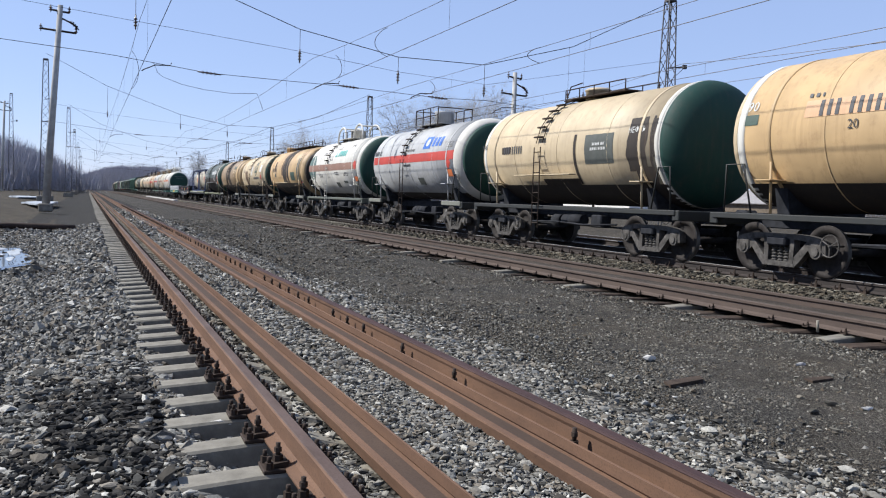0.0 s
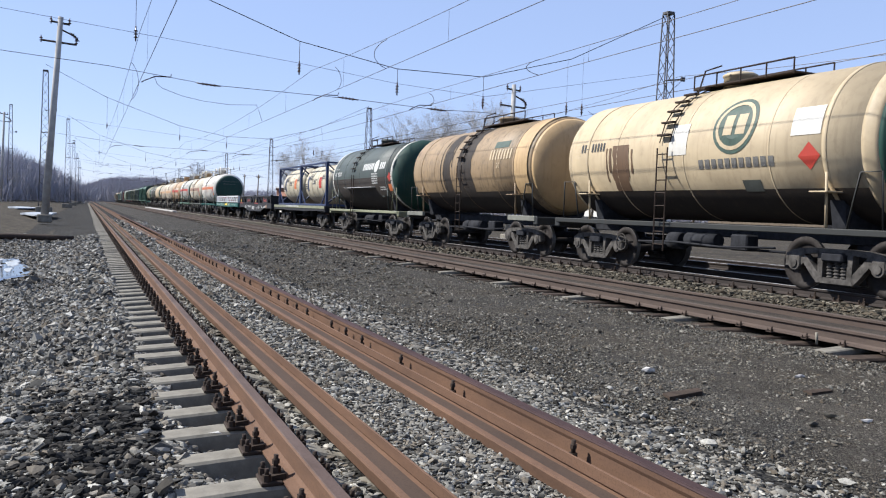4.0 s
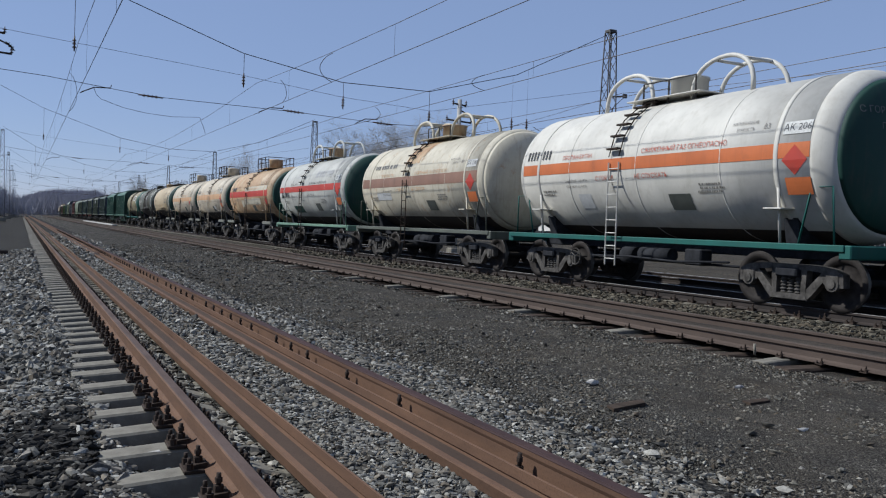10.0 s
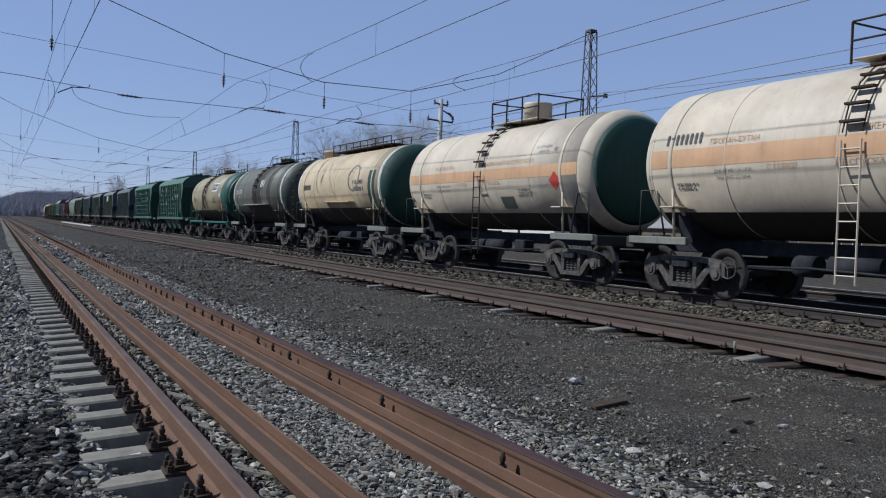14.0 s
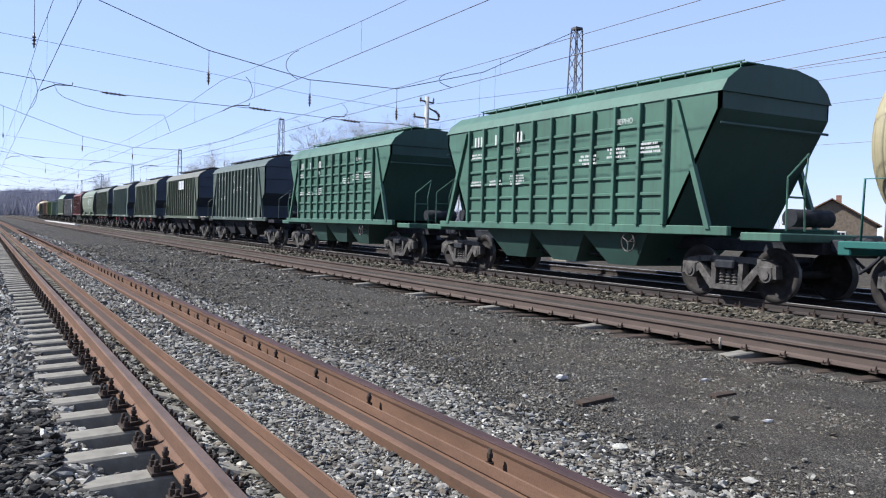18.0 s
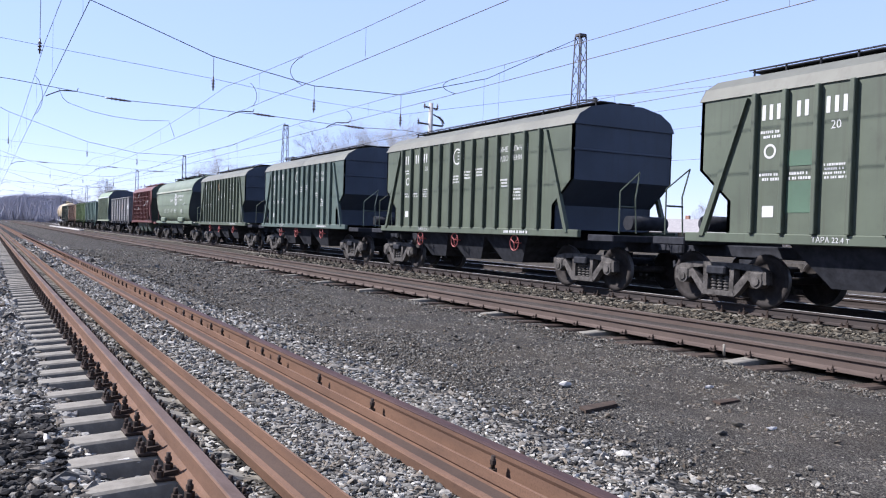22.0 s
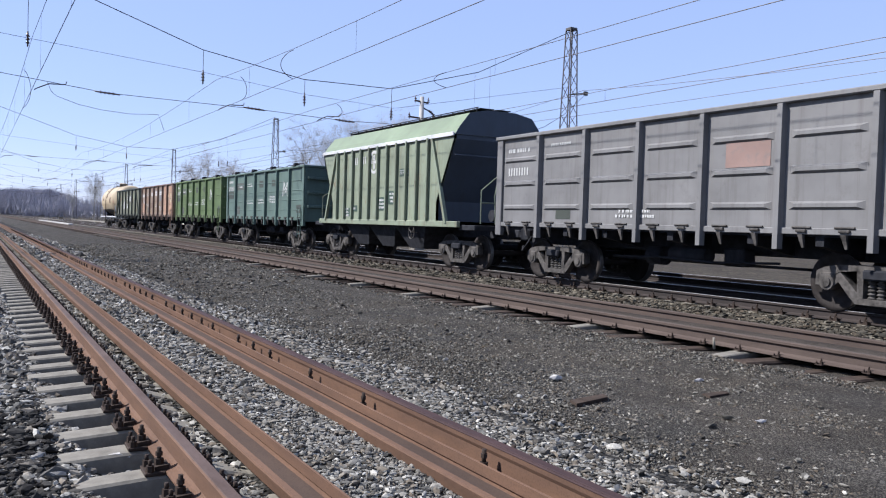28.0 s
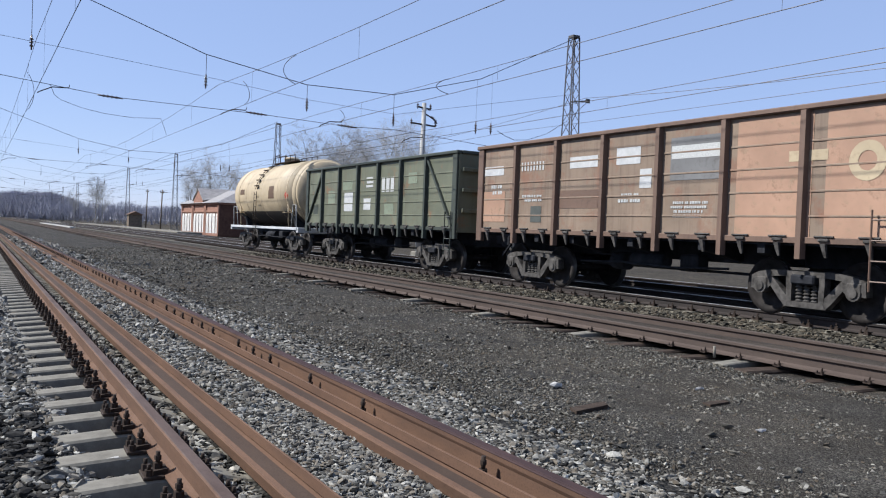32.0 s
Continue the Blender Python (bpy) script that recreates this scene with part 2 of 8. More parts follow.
# ---------- mesh helpers ----------
class B:
    """Collects vertices and faces for one mesh."""

    def __init__(self):
        self.v, self.f, self.s = [], [], []

    def add(self, vs, fs, smooth=False):
        o = len(self.v)
        self.v.extend(tuple(p) for p in vs)
        self.f.extend(tuple(i + o for i in f) for f in fs)
        self.s.extend([smooth] * len(fs))
        return self

    def box(self, x0, x1, y0, y1, z0, z1):
        return self.hexa([(x0, y0, z0), (x1, y0, z0), (x1, y1, z0), (x0, y1, z0), (x0, y0, z1), (x1, y0, z1), (x1, y1, z1), (x0, y1, z1)])

    def hexa(self, p):
        return self.add(p, [(3, 2, 1, 0), (4, 5, 6, 7), (0, 1, 5, 4), (1, 2, 6, 5), (2, 3, 7, 6), (3, 0, 4, 7)])

    def cbox(self, x0, x1, y0, y1, z0, z1, b=0.015):
        """A box with chamfered edges."""
        vs, idx = [], {}
        xs, ys, zs = (x0, x1), (y0, y1), (z0, z1)
        for i in (0, 1):
            for j in (0, 1):
                for k in (0, 1):
                    sx, sy, sz = (b, -b)[i], (b, -b)[j], (b, -b)[k]
                    idx[i, j, k, 0] = len(vs)
                    vs.append((xs[i], ys[j] + sy, zs[k] + sz))
                    idx[i, j, k, 1] = len(vs)
                    vs.append((xs[i] + sx, ys[j], zs[k] + sz))
                    idx[i, j, k, 2] = len(vs)
                    vs.append((xs[i] + sx, ys[j] + sy, zs[k]))
        fs = []
        for a in (0, 1):
            q = [(a, 0, 0, 0), (a, 1, 0, 0), (a, 1, 1, 0), (a, 0, 1, 0)]
            fs.append([idx[c] for c in (q if a else q[::-1])])
            q = [(0, a, 0, 1), (1, a, 0, 1), (1, a, 1, 1), (0, a, 1, 1)]
            fs.append([idx[c] for c in (q[::-1] if a else q)])
            q = [(0, 0, a, 2), (1, 0, a, 2), (1, 1, a, 2), (0, 1, a, 2)]
            fs.append([idx[c] for c in (q if a else q[::-1])])
        for i in (0, 1):
            for j in (0, 1):
                fs.append([idx[i, j, 0, 0], idx[i, j, 1, 0], idx[i, j, 1, 1], idx[i, j, 0, 1]])
                fs.append([idx[i, 0, j, 0], idx[i, 1, j, 0], idx[i, 1, j, 2], idx[i, 0, j, 2]])
                fs.append([idx[0, i, j, 1], idx[1, i, j, 1], idx[1, i, j, 2], idx[0, i, j, 2]])
                for k in (0, 1):
                    fs.append([idx[i, j, k, 0], idx[i, j, k, 1], idx[i, j, k, 2]])
        return self.add(vs, fs)

    def ring(self, pts_list, smooth=True, closed=True, caps=True):
        """Skin between successive loops of equal length."""
        n = len(pts_list[0])
        vs = [p for loop in pts_list for p in loop]
        fs = []
        for a in range(len(pts_list) - 1):
            for i in range(n if closed else n - 1):
                j = (i + 1) % n
                fs.append((a * n + i, a * n + j, (a + 1) * n + j, (a + 1) * n + i))
        self.add(vs, fs, smooth)
        if caps and closed:
            o = len(self.v) - len(vs)
            self.f.append(tuple(o + i for i in reversed(range(n))))
            self.f.append(tuple(o + (len(pts_list) - 1) * n + i for i in range(n)))
            self.s.extend([False, False])
        return self

    def cyl(self, p0, p1, r, seg=8, r1=None, smooth=True, caps=True):
        p0, p1 = Vector(p0), Vector(p1)
        d = (p1 - p0).normalized()
        u = d.orthogonal().normalized()
        w = d.cross(u)
        loops = []
        for p, q in ((p0, r), (p1, r if r1 is None else r1)):
            loops.append([p + q * (math.cos(2 * math.pi * i / seg) * u + math.sin(2 * math.pi * i / seg) * w) for i in range(seg)])
        return self.ring(loops, smooth and seg > 5, True, caps)

    def tube(self, pts, r, seg=6):
        pts = [Vector(p) for p in pts]
        loops = []
        u = None
        for i, p in enumerate(pts):
            d = (pts[min(i + 1, len(pts) - 1)] - pts[max(i - 1, 0)]).normalized()
            u = d.orthogonal().normalized() if u is None else (u - u.dot(d) * d).normalized()
            w = d.cross(u)
            loops.append([p + r * (math.cos(2 * math.pi * k / seg) * u + math.sin(2 * math.pi * k / seg) * w) for k in range(seg)])
        return self.ring(loops, seg > 5)

    def prism(self, prof, axis, a0, a1, smooth=False):
        """A closed 2D outline pushed along an axis: 'y' takes (x, z), 'x' takes (y, z), 'z' takes (x, y)."""
        def at(p, a):
            return (p[0], a, p[1]) if axis == "y" else (a, p[0], p[1]) if axis == "x" else (p[0], p[1], a)
        return self.ring([[at(p, a0) for p in prof], [at(p, a1) for p in prof]], smooth)

    def lathe(self, prof, axis_pt, axis="y", seg=32, smooth=True):
        """(along, radius) pairs turned about an axis through axis_pt."""
        loops = []
        ax, ay, az = axis_pt
        for a, r in prof:
            lp = []
            for i in range(seg):
                c, s = r * math.cos(2 * math.pi * i / seg), r * math.sin(2 * math.pi * i / seg)
                lp.append((ax + c, ay + a, az + s) if axis == "y" else (ax + a, ay + c, az + s) if axis == "x" else (ax + c, ay + s, az + a))
            loops.append(lp)
        return self.ring(loops, smooth)

    def mesh(self, name, mat):
        me = bpy.data.meshes.new(name)
        me.from_pydata(self.v, [], self.f)
        me.polygons.foreach_set("use_smooth", self.s)
        me.materials.append(mat)
        me.update()
        return me


def fix(me):
    bm = bmesh.new()
    bm.from_mesh(me)
    bmesh.ops.recalc_face_normals(bm, faces=bm.faces)
    bm.to_mesh(me)
    bm.free()
    return me


def part(name, b, mat, parent, label="", at=None):
    """One mesh object under a thing or a part; a thing when parent is None."""
    ob = new(name, fix(b.mesh(name, mat)) if isinstance(b, B) else b)
    if parent is not None:
        ob.parent = parent
    if at is not None:
        ob.matrix_basis = at
    if label:
        ob["label"] = label
    if name in ("lettering", "emblem"):
        ob["kind"] = "stuff"
    return ob


def thing(name, label, category, m=None, group="", kind=""):
    ob = new(name)
    ob.empty_display_size = 0.3
    tagged(ob, label, category, group, kind)
    if m is not None:
        ob.matrix_basis = m
    return ob


def words(text, size, mat, parent, m, name="lettering", label="", align="CENTER"):
    """Flat painted lettering, 4 mm off its surface."""
    cu = bpy.data.curves.new(name, "FONT")
    cu.body, cu.size, cu.align_x, cu.align_y = text, size, align, "CENTER"
    cu.resolution_u = 2
    tmp = bpy.data.objects.new(name, cu)
    me = bpy.data.meshes.new_from_object(tmp)
    bpy.data.objects.remove(tmp)
    bpy.data.curves.remove(cu)
    me.materials.clear()
    me.materials.append(mat)
    return part(name, me, mat, parent, label, m)


# ---------- plan: rail tops lie at z = 0, tracks run along y ----------
X1, X2, X3, X4 = 1.80, 9.17, 13.64, 17.75      # track centres
Y_BACK, Y_FAR = -40.0, 620.0
HALF = 0.7975                                   # centre line to rail centre
STEP = 0.543                                    # sleeper spacing

# ---------- ground ----------
rnd = random.Random(4)


def strip(name, prof, mat, y0, y1, ny, label, rough=0.0, category="ground", close=True):
    """A long bed of given cross-section (x, z), with an uneven top."""
    b = B()
    loops = []
    for j in range(ny + 1):
        t = j / ny
        y = y0 + (y1 - y0) * (t ** 2.2 if ny > 6 else t)
        loops.append([(x + rough * 1.5 * noise.noise((x * 2, y * 0.7, 3)), y, z + rough * noise.noise((x * 1.7, y * 0.8, 0))) for x, z in prof])
    b.ring(loops, True, False, False)
    ob = part(name, b, mat, None)
    return tagged(ob, label, category, kind="structure")


gb = B()
gx = [-3000, -400, -60, -20, -8, -4.5, -2.4, 30, 60, 400, 3000]
gz = [2.0, 0.6, 0.5, 0.35, 0.1, -0.15, -0.46, -0.55, -0.4, 0.2, 2.0]
gy = [-2500, -200, -40, 0, 10, 20, 40, 80, 160, 400, 1000, 3200]
gb.ring([[(x, y, z + (0.12 * noise.noise((x * 0.2, y * 0.15, 1)) if abs(x) < 30 and abs(y) < 200 else 0)) for x, z in zip(gx, gz)] for y in gy], True, False, False)
ground = tagged(part("ground", gb, EARTH, None), "dry grey-brown earth beside the railway tracks", "ground", kind="structure")

strip("ballast_bed_1", [(-6.0, -0.7), (-2.6, -0.42), (-1.4, -0.44), (-0.6, -0.40), (-0.1, -0.30), (0.36, -0.225), (0.52, -0.245), (0.72, -0.32), (0.95, -0.33), (1.25, -0.30), (1.6, -0.19), (2.2, -0.19), (2.45, -0.205), (2.7, -0.19),
      (3.2, -0.195), (3.7, -0.265), (4.2, -0.36)], BALLAST, Y_BACK, Y_FAR, 150, "grey crushed-stone ballast under the nearest track", 0.012)
strip("cinder_strip", [(3.0, -0.40), (3.5, -0.285), (4.5, -0.265), (6.0, -0.265), (7.3, -0.262), (7.85, -0.30), (9.2, -0.30), (10.3, -0.30), (11.0, -0.36)],
      CINDER, Y_BACK, Y_FAR, 150, "dark trodden cinder ground between the tracks", 0.03)
strip("ballast_bed_3", [(10.2, -0.40), (10.8, -0.25), (11.5, -0.235), (12.0, -0.225), (13.6, -0.22), (15.2, -0.225), (16.2, -0.27), (17.7, -0.23), (19.4, -0.25), (20.6, -0.45), (24, -0.6)],
      BALLAST_FAR, Y_BACK, Y_FAR, 120, "oil-stained ballast under the train's track", 0.02)


strip("dust_strip", [(8.46, -0.235), (8.52, -0.178), (9.2, -0.166), (9.8, -0.188), (9.9, -0.26)], DUST, Y_BACK, Y_FAR, 150, "brown trodden dust filling the middle track", 0.012)

# ---------- rails ----------
def rail_profile(x, z0=0.0, web=0.009):
    """Outline of a heavy rail, its head's top at z0."""
    h = [(-0.075, -0.18), (0.075, -0.18), (0.075, -0.169), (web + 0.017, -0.152), (web + 0.0005, -0.135), (web, -0.06), (web + 0.005, -0.05), (0.0365, -0.038),
         (0.0375, -0.008), (0.030, -0.001), (-0.030, -0.001), (-0.0375, -0.008), (-0.0365, -0.038), (-web - 0.005, -0.05), (-web, -0.06), (-web - 0.0005, -0.135), (-web - 0.017, -0.152), (-0.075, -0.169)]
    return [(x + px, z0 + pz) for px, pz in h]


def rail(x, z0, body, top, label, y0=Y_BACK, y1=Y_FAR, web=0.009):
    ob = thing("rail", label, "rail", kind="structure", group="rails")
    part("rail_body", B().prism(rail_profile(x, z0, web), "y", y0, y1), body, ob)
    part("running_surface", B().cbox(x - 0.031, x + 0.031, y0, y1, z0 - 0.004, z0 + 0.003, 0.003), top, ob)
    return ob


rail(X1 - HALF, 0.0, RAIL, RAIL_TOP, "rust-brown steel rail bolted to concrete sleepers")
stout = rail(X1 + HALF - 0.03, 0.0, RAIL, RAIL_HEAD, "rust-brown steel rail with a dark oily head", web=0.026)
part("rail_edge", B().cbox(X1 + HALF - 0.0695, X1 + HALF + 0.0095, Y_BACK, Y_FAR, -0.017, -0.0015, 0.006), RAIL_HEAD, stout)
rail(X2 - HALF, -0.035, RAIL_OLD, RAIL_DULL, "rust-brown steel rail of the middle track")
rail(X2 + HALF, -0.075, RAIL_OLD, RAIL_DULL, "rust-brown steel rail of the middle track")
for x in (X3 - HALF, X3 + HALF, X4 - HALF, X4 + HALF):
    rail(x, -0.018, RAIL_DARK, RAIL_BRIGHT, "dark steel rail with a polished running surface")


def spare_rail(x, z, turn):
    """A loose rail lying on its side between the running rails."""
    ang = radians(turn)
    p = rail_profile(0, 0.09)
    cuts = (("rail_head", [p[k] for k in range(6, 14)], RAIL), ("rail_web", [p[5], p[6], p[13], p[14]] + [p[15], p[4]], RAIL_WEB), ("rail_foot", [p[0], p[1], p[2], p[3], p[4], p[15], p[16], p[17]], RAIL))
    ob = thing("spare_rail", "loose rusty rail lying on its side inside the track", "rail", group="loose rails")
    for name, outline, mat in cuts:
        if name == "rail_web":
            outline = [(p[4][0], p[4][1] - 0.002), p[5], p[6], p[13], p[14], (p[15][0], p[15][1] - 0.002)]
        if name == "rail_foot":
            outline = [p[0], p[1], p[2], (0.018, p[3][1] - 0.006), (0.010, p[3][1] - 0.012), (0.002, p[3][1] - 0.014), (0.002, p[4][1] + 0.01), (-0.002, p[4][1] + 0.01), (-0.002, p[16][1] - 0.014), (-0.018, p[16][1] - 0.006), p[17]]
        if name == "rail_head":
            outline = [(px * 1.12, pz) for px, pz in outline]
        pts = [(x + px * math.cos(ang) - pz * math.sin(ang), z + px * math.sin(ang) + pz * math.cos(ang)) for px, pz in outline]
        part(name, B().prism(pts, "y", -12, 240), mat, ob)
    return ob


spare_rail(1.437, -0.130, 102)
spare_rail(2.285, -0.132, 102)

# ---------- sleepers ----------
SLAB = B()
pf = [(-1.35, -0.20), (-1.35, -0.005), (-0.98, 0.018), (-0.62, 0.018), (-0.45, -0.03), (0.45, -0.03), (0.62, 0.018), (0.98, 0.018), (1.35, -0.005), (1.35, -0.20)]
lo = [(x, -0.15, z) if z < -0.1 else (x, -0.088, z) for x, z in pf]
up = [(x, 0.15, z) if z < -0.1 else (x, 0.088, z) for x, z in pf]
md0 = [(x, -0.14, z) if z < -0.1 else (x, -0.104, z - 0.014) for x, z in pf]
md1 = [(x, 0.14, z) if z < -0.1 else (x, 0.104, z - 0.014) for x, z in pf]
SLAB.ring([md0, lo, up, md1], False)
SLAB_ME = fix(SLAB.mesh("concrete_sleeper", CONCRETE))

CLIP = B()
for s in (-1, 1):
    CLIP.cbox(s * 0.075 - 0.0, s * 0.075 + s * 0.11 if s > 0 else s * 0.075, -0.085, 0.085, 0.0, 0.02, 0.004) if s > 0 else CLIP.cbox(-0.185, -0.075, -0.085, 0.085, 0.0, 0.02, 0.004)
    for y in (-0.045, 0.045):
        CLIP.cyl((s * 0.155, y * 1.3, 0.02), (s * 0.155, y * 1.3, 0.055), 0.022, 6, smooth=False)
        CLIP.cyl((s * 0.155, y * 1.3, 0.05), (s * 0.155, y * 1.3, 0.085), 0.011, 6)
    CLIP.hexa([(s * 0.055, -0.05, 0.022), (s * 0.13, -0.05, 0.022), (s * 0.13, 0.05, 0.022), (s * 0.055, 0.05, 0.022),
               (s * 0.055, -0.05, 0.05), (s * 0.13, -0.05, 0.04), (s * 0.13, 0.05, 0.04), (s * 0.055, 0.05, 0.05)])
    CLIP.cyl((s * 0.10, 0, 0.04), (s * 0.10, 0, 0.075), 0.026, 6, smooth=False)
    CLIP.cyl((s * 0.10, 0, 0.07), (s * 0.10, 0, 0.135), 0.0125, 7)
    CLIP.cyl((s * 0.10, 0, 0.088), (s * 0.10, 0, 0.112), 0.019, 6, smooth=False)
CLIP_ME = fix(CLIP.mesh("rail_fastening", IRON))

BOLT = B()
for s in (-1, 1):
    BOLT.cbox(s * 0.105 - 0.045, s * 0.105 + 0.045, -0.05, 0.05, 0.018, 0.04, 0.006)
    BOLT.cyl((s * 0.10, 0, 0.04), (s * 0.10, 0, 0.065), 0.024, 6, smooth=False).cyl((s * 0.10, 0, 0.06), (s * 0.10, 0, 0.125), 0.0125, 7).cyl((s * 0.10, 0, 0.085), (s * 0.10, 0, 0.105), 0.018, 6, smooth=False)
BOLT_ME = fix(BOLT.mesh("bolt", IRON))
track1 = thing("track_bed_1", "concrete sleepers with rusty bolted rail fastenings", "railway track", kind="structure")
track2 = thing("track_bed_2", "old wooden sleepers with a few concrete ones", "railway track", kind="structure")
track3 = thing("track_bed_3", "dirty concrete sleepers of the main track", "railway track", kind="structure")
track4 = thing("track_bed_4", "dirty concrete sleepers of the farthest track", "railway track", kind="structure")
Y0_SL = 4.14 - 8 * STEP


def merged(src, poses):
    """Copies of a mesh joined into one, for what is too far off to pick apart."""
    co = np.empty(len(src.vertices) * 3)
    src.vertices.foreach_get("co", co)
    co = co.reshape(-1, 3)
    faces = [tuple(p.vertices) for p in src.polygons]
    b = B()
    for x, y, z in poses:
        b.add(co + (x, y, z), faces)
    return b


near_n = 130
for i in range(-16, near_n):
    y = Y0_SL + i * STEP
    sl = part("sleeper", SLAB_ME, None, track1, at=pose(X1 + rnd.uniform(-0.05, 0.05), y, -0.205 + rnd.uniform(-0.006, 0.004), rnd.uniform(-1.5, 1.5), 0, rnd.uniform(-1.8, 1.8)))
    part("fastening", CLIP_ME, None, track1, at=pose(X1 - HALF, y, -0.186, 0, 0, rnd.uniform(-2, 2)))
    if i in (8, 11, 13, 15, 16, 17) or i > 18 and i not in (25, 32, 41, 50):
        part("bolt", BOLT_ME, None, track1, at=pose(X1 + HALF - 0.03, y - 0.3, -0.165, 0, 0, rnd.uniform(-2, 2)) @ Matrix.Diagonal((1.0, 1.15, 1.2, 1)))
far_y = [Y0_SL + i * STEP for i in range(near_n, 620)]
part("far_sleepers", merged(SLAB_ME, [(X1, y, -0.205) for y in far_y]), CONCRETE, track1)["kind"] = "stuff"
part("far_fastenings", merged(CLIP_ME, [(X1 - HALF, y, -0.186) for y in far_y[:220]]), IRON, track1)["kind"] = "stuff"

# middle track: wooden sleepers, every fifth one of concrete
TIMBER_ME = fix(B().cbox(-1.375, 1.375, -0.105, 0.105, -0.17, 0.0, 0.02).mesh("timber", WOOD))
k = 0
for i in range(-14, 110):
    y = 7.14 + (i - 0) * 0.571
    z = -0.262 + rnd.uniform(-0.025, 0.006)
    if i % 5 == 0:
        part("sleeper", SLAB_ME, None, track2, "pale concrete sleeper", pose(X2 + 0.06, y, -0.256, 0, 0, rnd.uniform(-1, 1)))
    else:
        part("sleeper", TIMBER_ME, None, track2, at=pose(X2 + rnd.uniform(-0.12, 0.1), y, z, rnd.uniform(-4, 4), rnd.uniform(-0.6, 0.6), rnd.uniform(-5, 5)))
    if i < 70:
        part("fastening", CLIP_ME, None, track2, at=pose(X2 - HALF, y, -0.225, 0, 0, rnd.uniform(-3, 3)) @ Matrix.Diagonal((0.7, 0.55, 0.55, 1)))
part("far_sleepers", merged(TIMBER_ME, [(X2, 7.14 + i * 0.571, -0.236) for i in range(110, 560)]), WOOD, track2)["kind"] = "stuff"
for tr, xc in ((track3, X3), (track4, X4)):
    if tr is track3:
        for i in range(110):
            y = 3.0 + i * STEP
            part("sleeper", SLAB_ME, None, tr, at=pose(xc, y, -0.222, 0, 0, rnd.uniform(-1, 1)))
            part("fastening", CLIP_ME, None, tr, at=pose(xc - HALF, y, -0.204))
        ys = [3.0 + i * STEP for i in range(110, 700)]
    else:
        ys = [3.0 + i * STEP for i in range(0, 500)]
    part("far_sleepers", merged(SLAB_ME, [(xc, y, -0.222) for y in ys]), CONCRETE, tr)["kind"] = "stuff"


# ---------- overhead line ----------
def lattice(b, x, y, z0, z1, w0, w1, n, r=0.035):
    """Four legs with zigzag bracing."""
    def corner(k, t):
        w = (w0 + (w1 - w0) * t) / 2
        return Vector((x + w * (-1, 1, 1, -1)[k], y + w * (-1, -1, 1, 1)[k], z0 + (z1 - z0) * t))
    for k in range(4):
        b.cyl(corner(k, 0), corner(k, 1), r, 4)
        for i in range(n):
            a, c = (k, (k + 1) % 4) if i % 2 else ((k + 1) % 4, k)
            b.cyl(corner(a, i / n), corner(c, (i + 1) / n), r * 0.55, 4)
    for t in (0.0, 0.55, 1.0):
        for k in range(4):
            b.cyl(corner(k, t), corner((k + 1) % 4, t), r * 0.8, 4)


def lattice_mast(x, y, top, z0=-0.4, w0=0.95, w1=0.42, lean=0.0):
    ob = thing("lattice_mast", "grey riveted steel lattice mast of the overhead line", "mast", pose(x, y, z0, 0, lean, 0), "lattice masts")
    b = B()
    lattice(b, 0, 0, 0.3, top - z0, w0, w1, 16)
    part("lattice", b, LATTICE, ob)
    part("foundation", B().cbox(-0.7, 0.7, -0.7, 0.7, -0.3, 0.32, 0.05), CONCRETE, ob)
    part("cap", B().cbox(-w1 * 0.55, w1 * 0.55, -w1 * 0.55, w1 * 0.55, top - z0 - 0.02, top - z0 + 0.12, 0.02), LATTICE, ob)
    arm = B().cyl((0, 0, (top - z0) * 0.72), (0.9, -0.3, (top - z0) * 0.73), 0.04, 5)
    arm.cbox(0.75, 1.0, -0.36, -0.24, (top - z0) * 0.72, (top - z0) * 0.738, 0.02)
    part("bracket", arm, LATTICE, ob)
    return ob


MASTS_R = [36.2, 86.6, 138.3, 186.0, 236, 286, 336, 386]
for y in MASTS_R:
    lattice_mast(28.0, y, 11.95)
lattice_mast(-7.5, 36.2, 13.3)
for x, y, top in ((-3.6, 86.6, 12.9), (-2.6, 138.3, 13.0), (-2.4, 186, 12.8), (-2.2, 236, 12.6), (-2.0, 286, 12.6), (-12.2, 164, 17.0)):
    lattice_mast(x, y, top, 0.0)


def insulator(b, p, d, n=3, r=0.085, step=0.13):
    p, d = Vector(p), Vector(d).normalized()
    b.cyl(p - d * (n * step * 0.75), p + d * (n * step * 0.75), 0.03, 6)
    for i in range(n):
        c = p + d * ((i - (n - 1) / 2) * step)
        b.cyl(c - d * 0.035, c + d * 0.035, r, 8, r * 0.45)


CARRY = [(-7.5, 13.2), (1.7, 10.6), (8.42, 8.37), (12.95, 7.62), (17.35, 7.67), (22.2, 9.02), (28.0, 11.9)]
UPFIX = [(-7.5, 8.7), (0.8, 8.03), (8.35, 7.43), (13.0, 6.95), (17.5, 6.75), (28.0, 8.9)]
LOWFIX = [(-7.5, 7.0), (0.83, 6.53), (4.66, 6.14), (10.7, 6.08), (15.0, 5.93), (17.6, 6.0), (22.9, 5.66), (26.4, 5.37), (28.0, 5.34)]
HANG = [(1.75, 10.6, 7.6), (8.45, 8.37, 6.9), (13.0, 7.62, 6.4), (17.37, 7.67, 6.15), (22.0, 8.97, 6.2), (22.9, 9.37, 6.25)]
SAG = {1.9: 0.35, 9.0: 0.55, 13.5: 0.12, 17.75: 0.06}
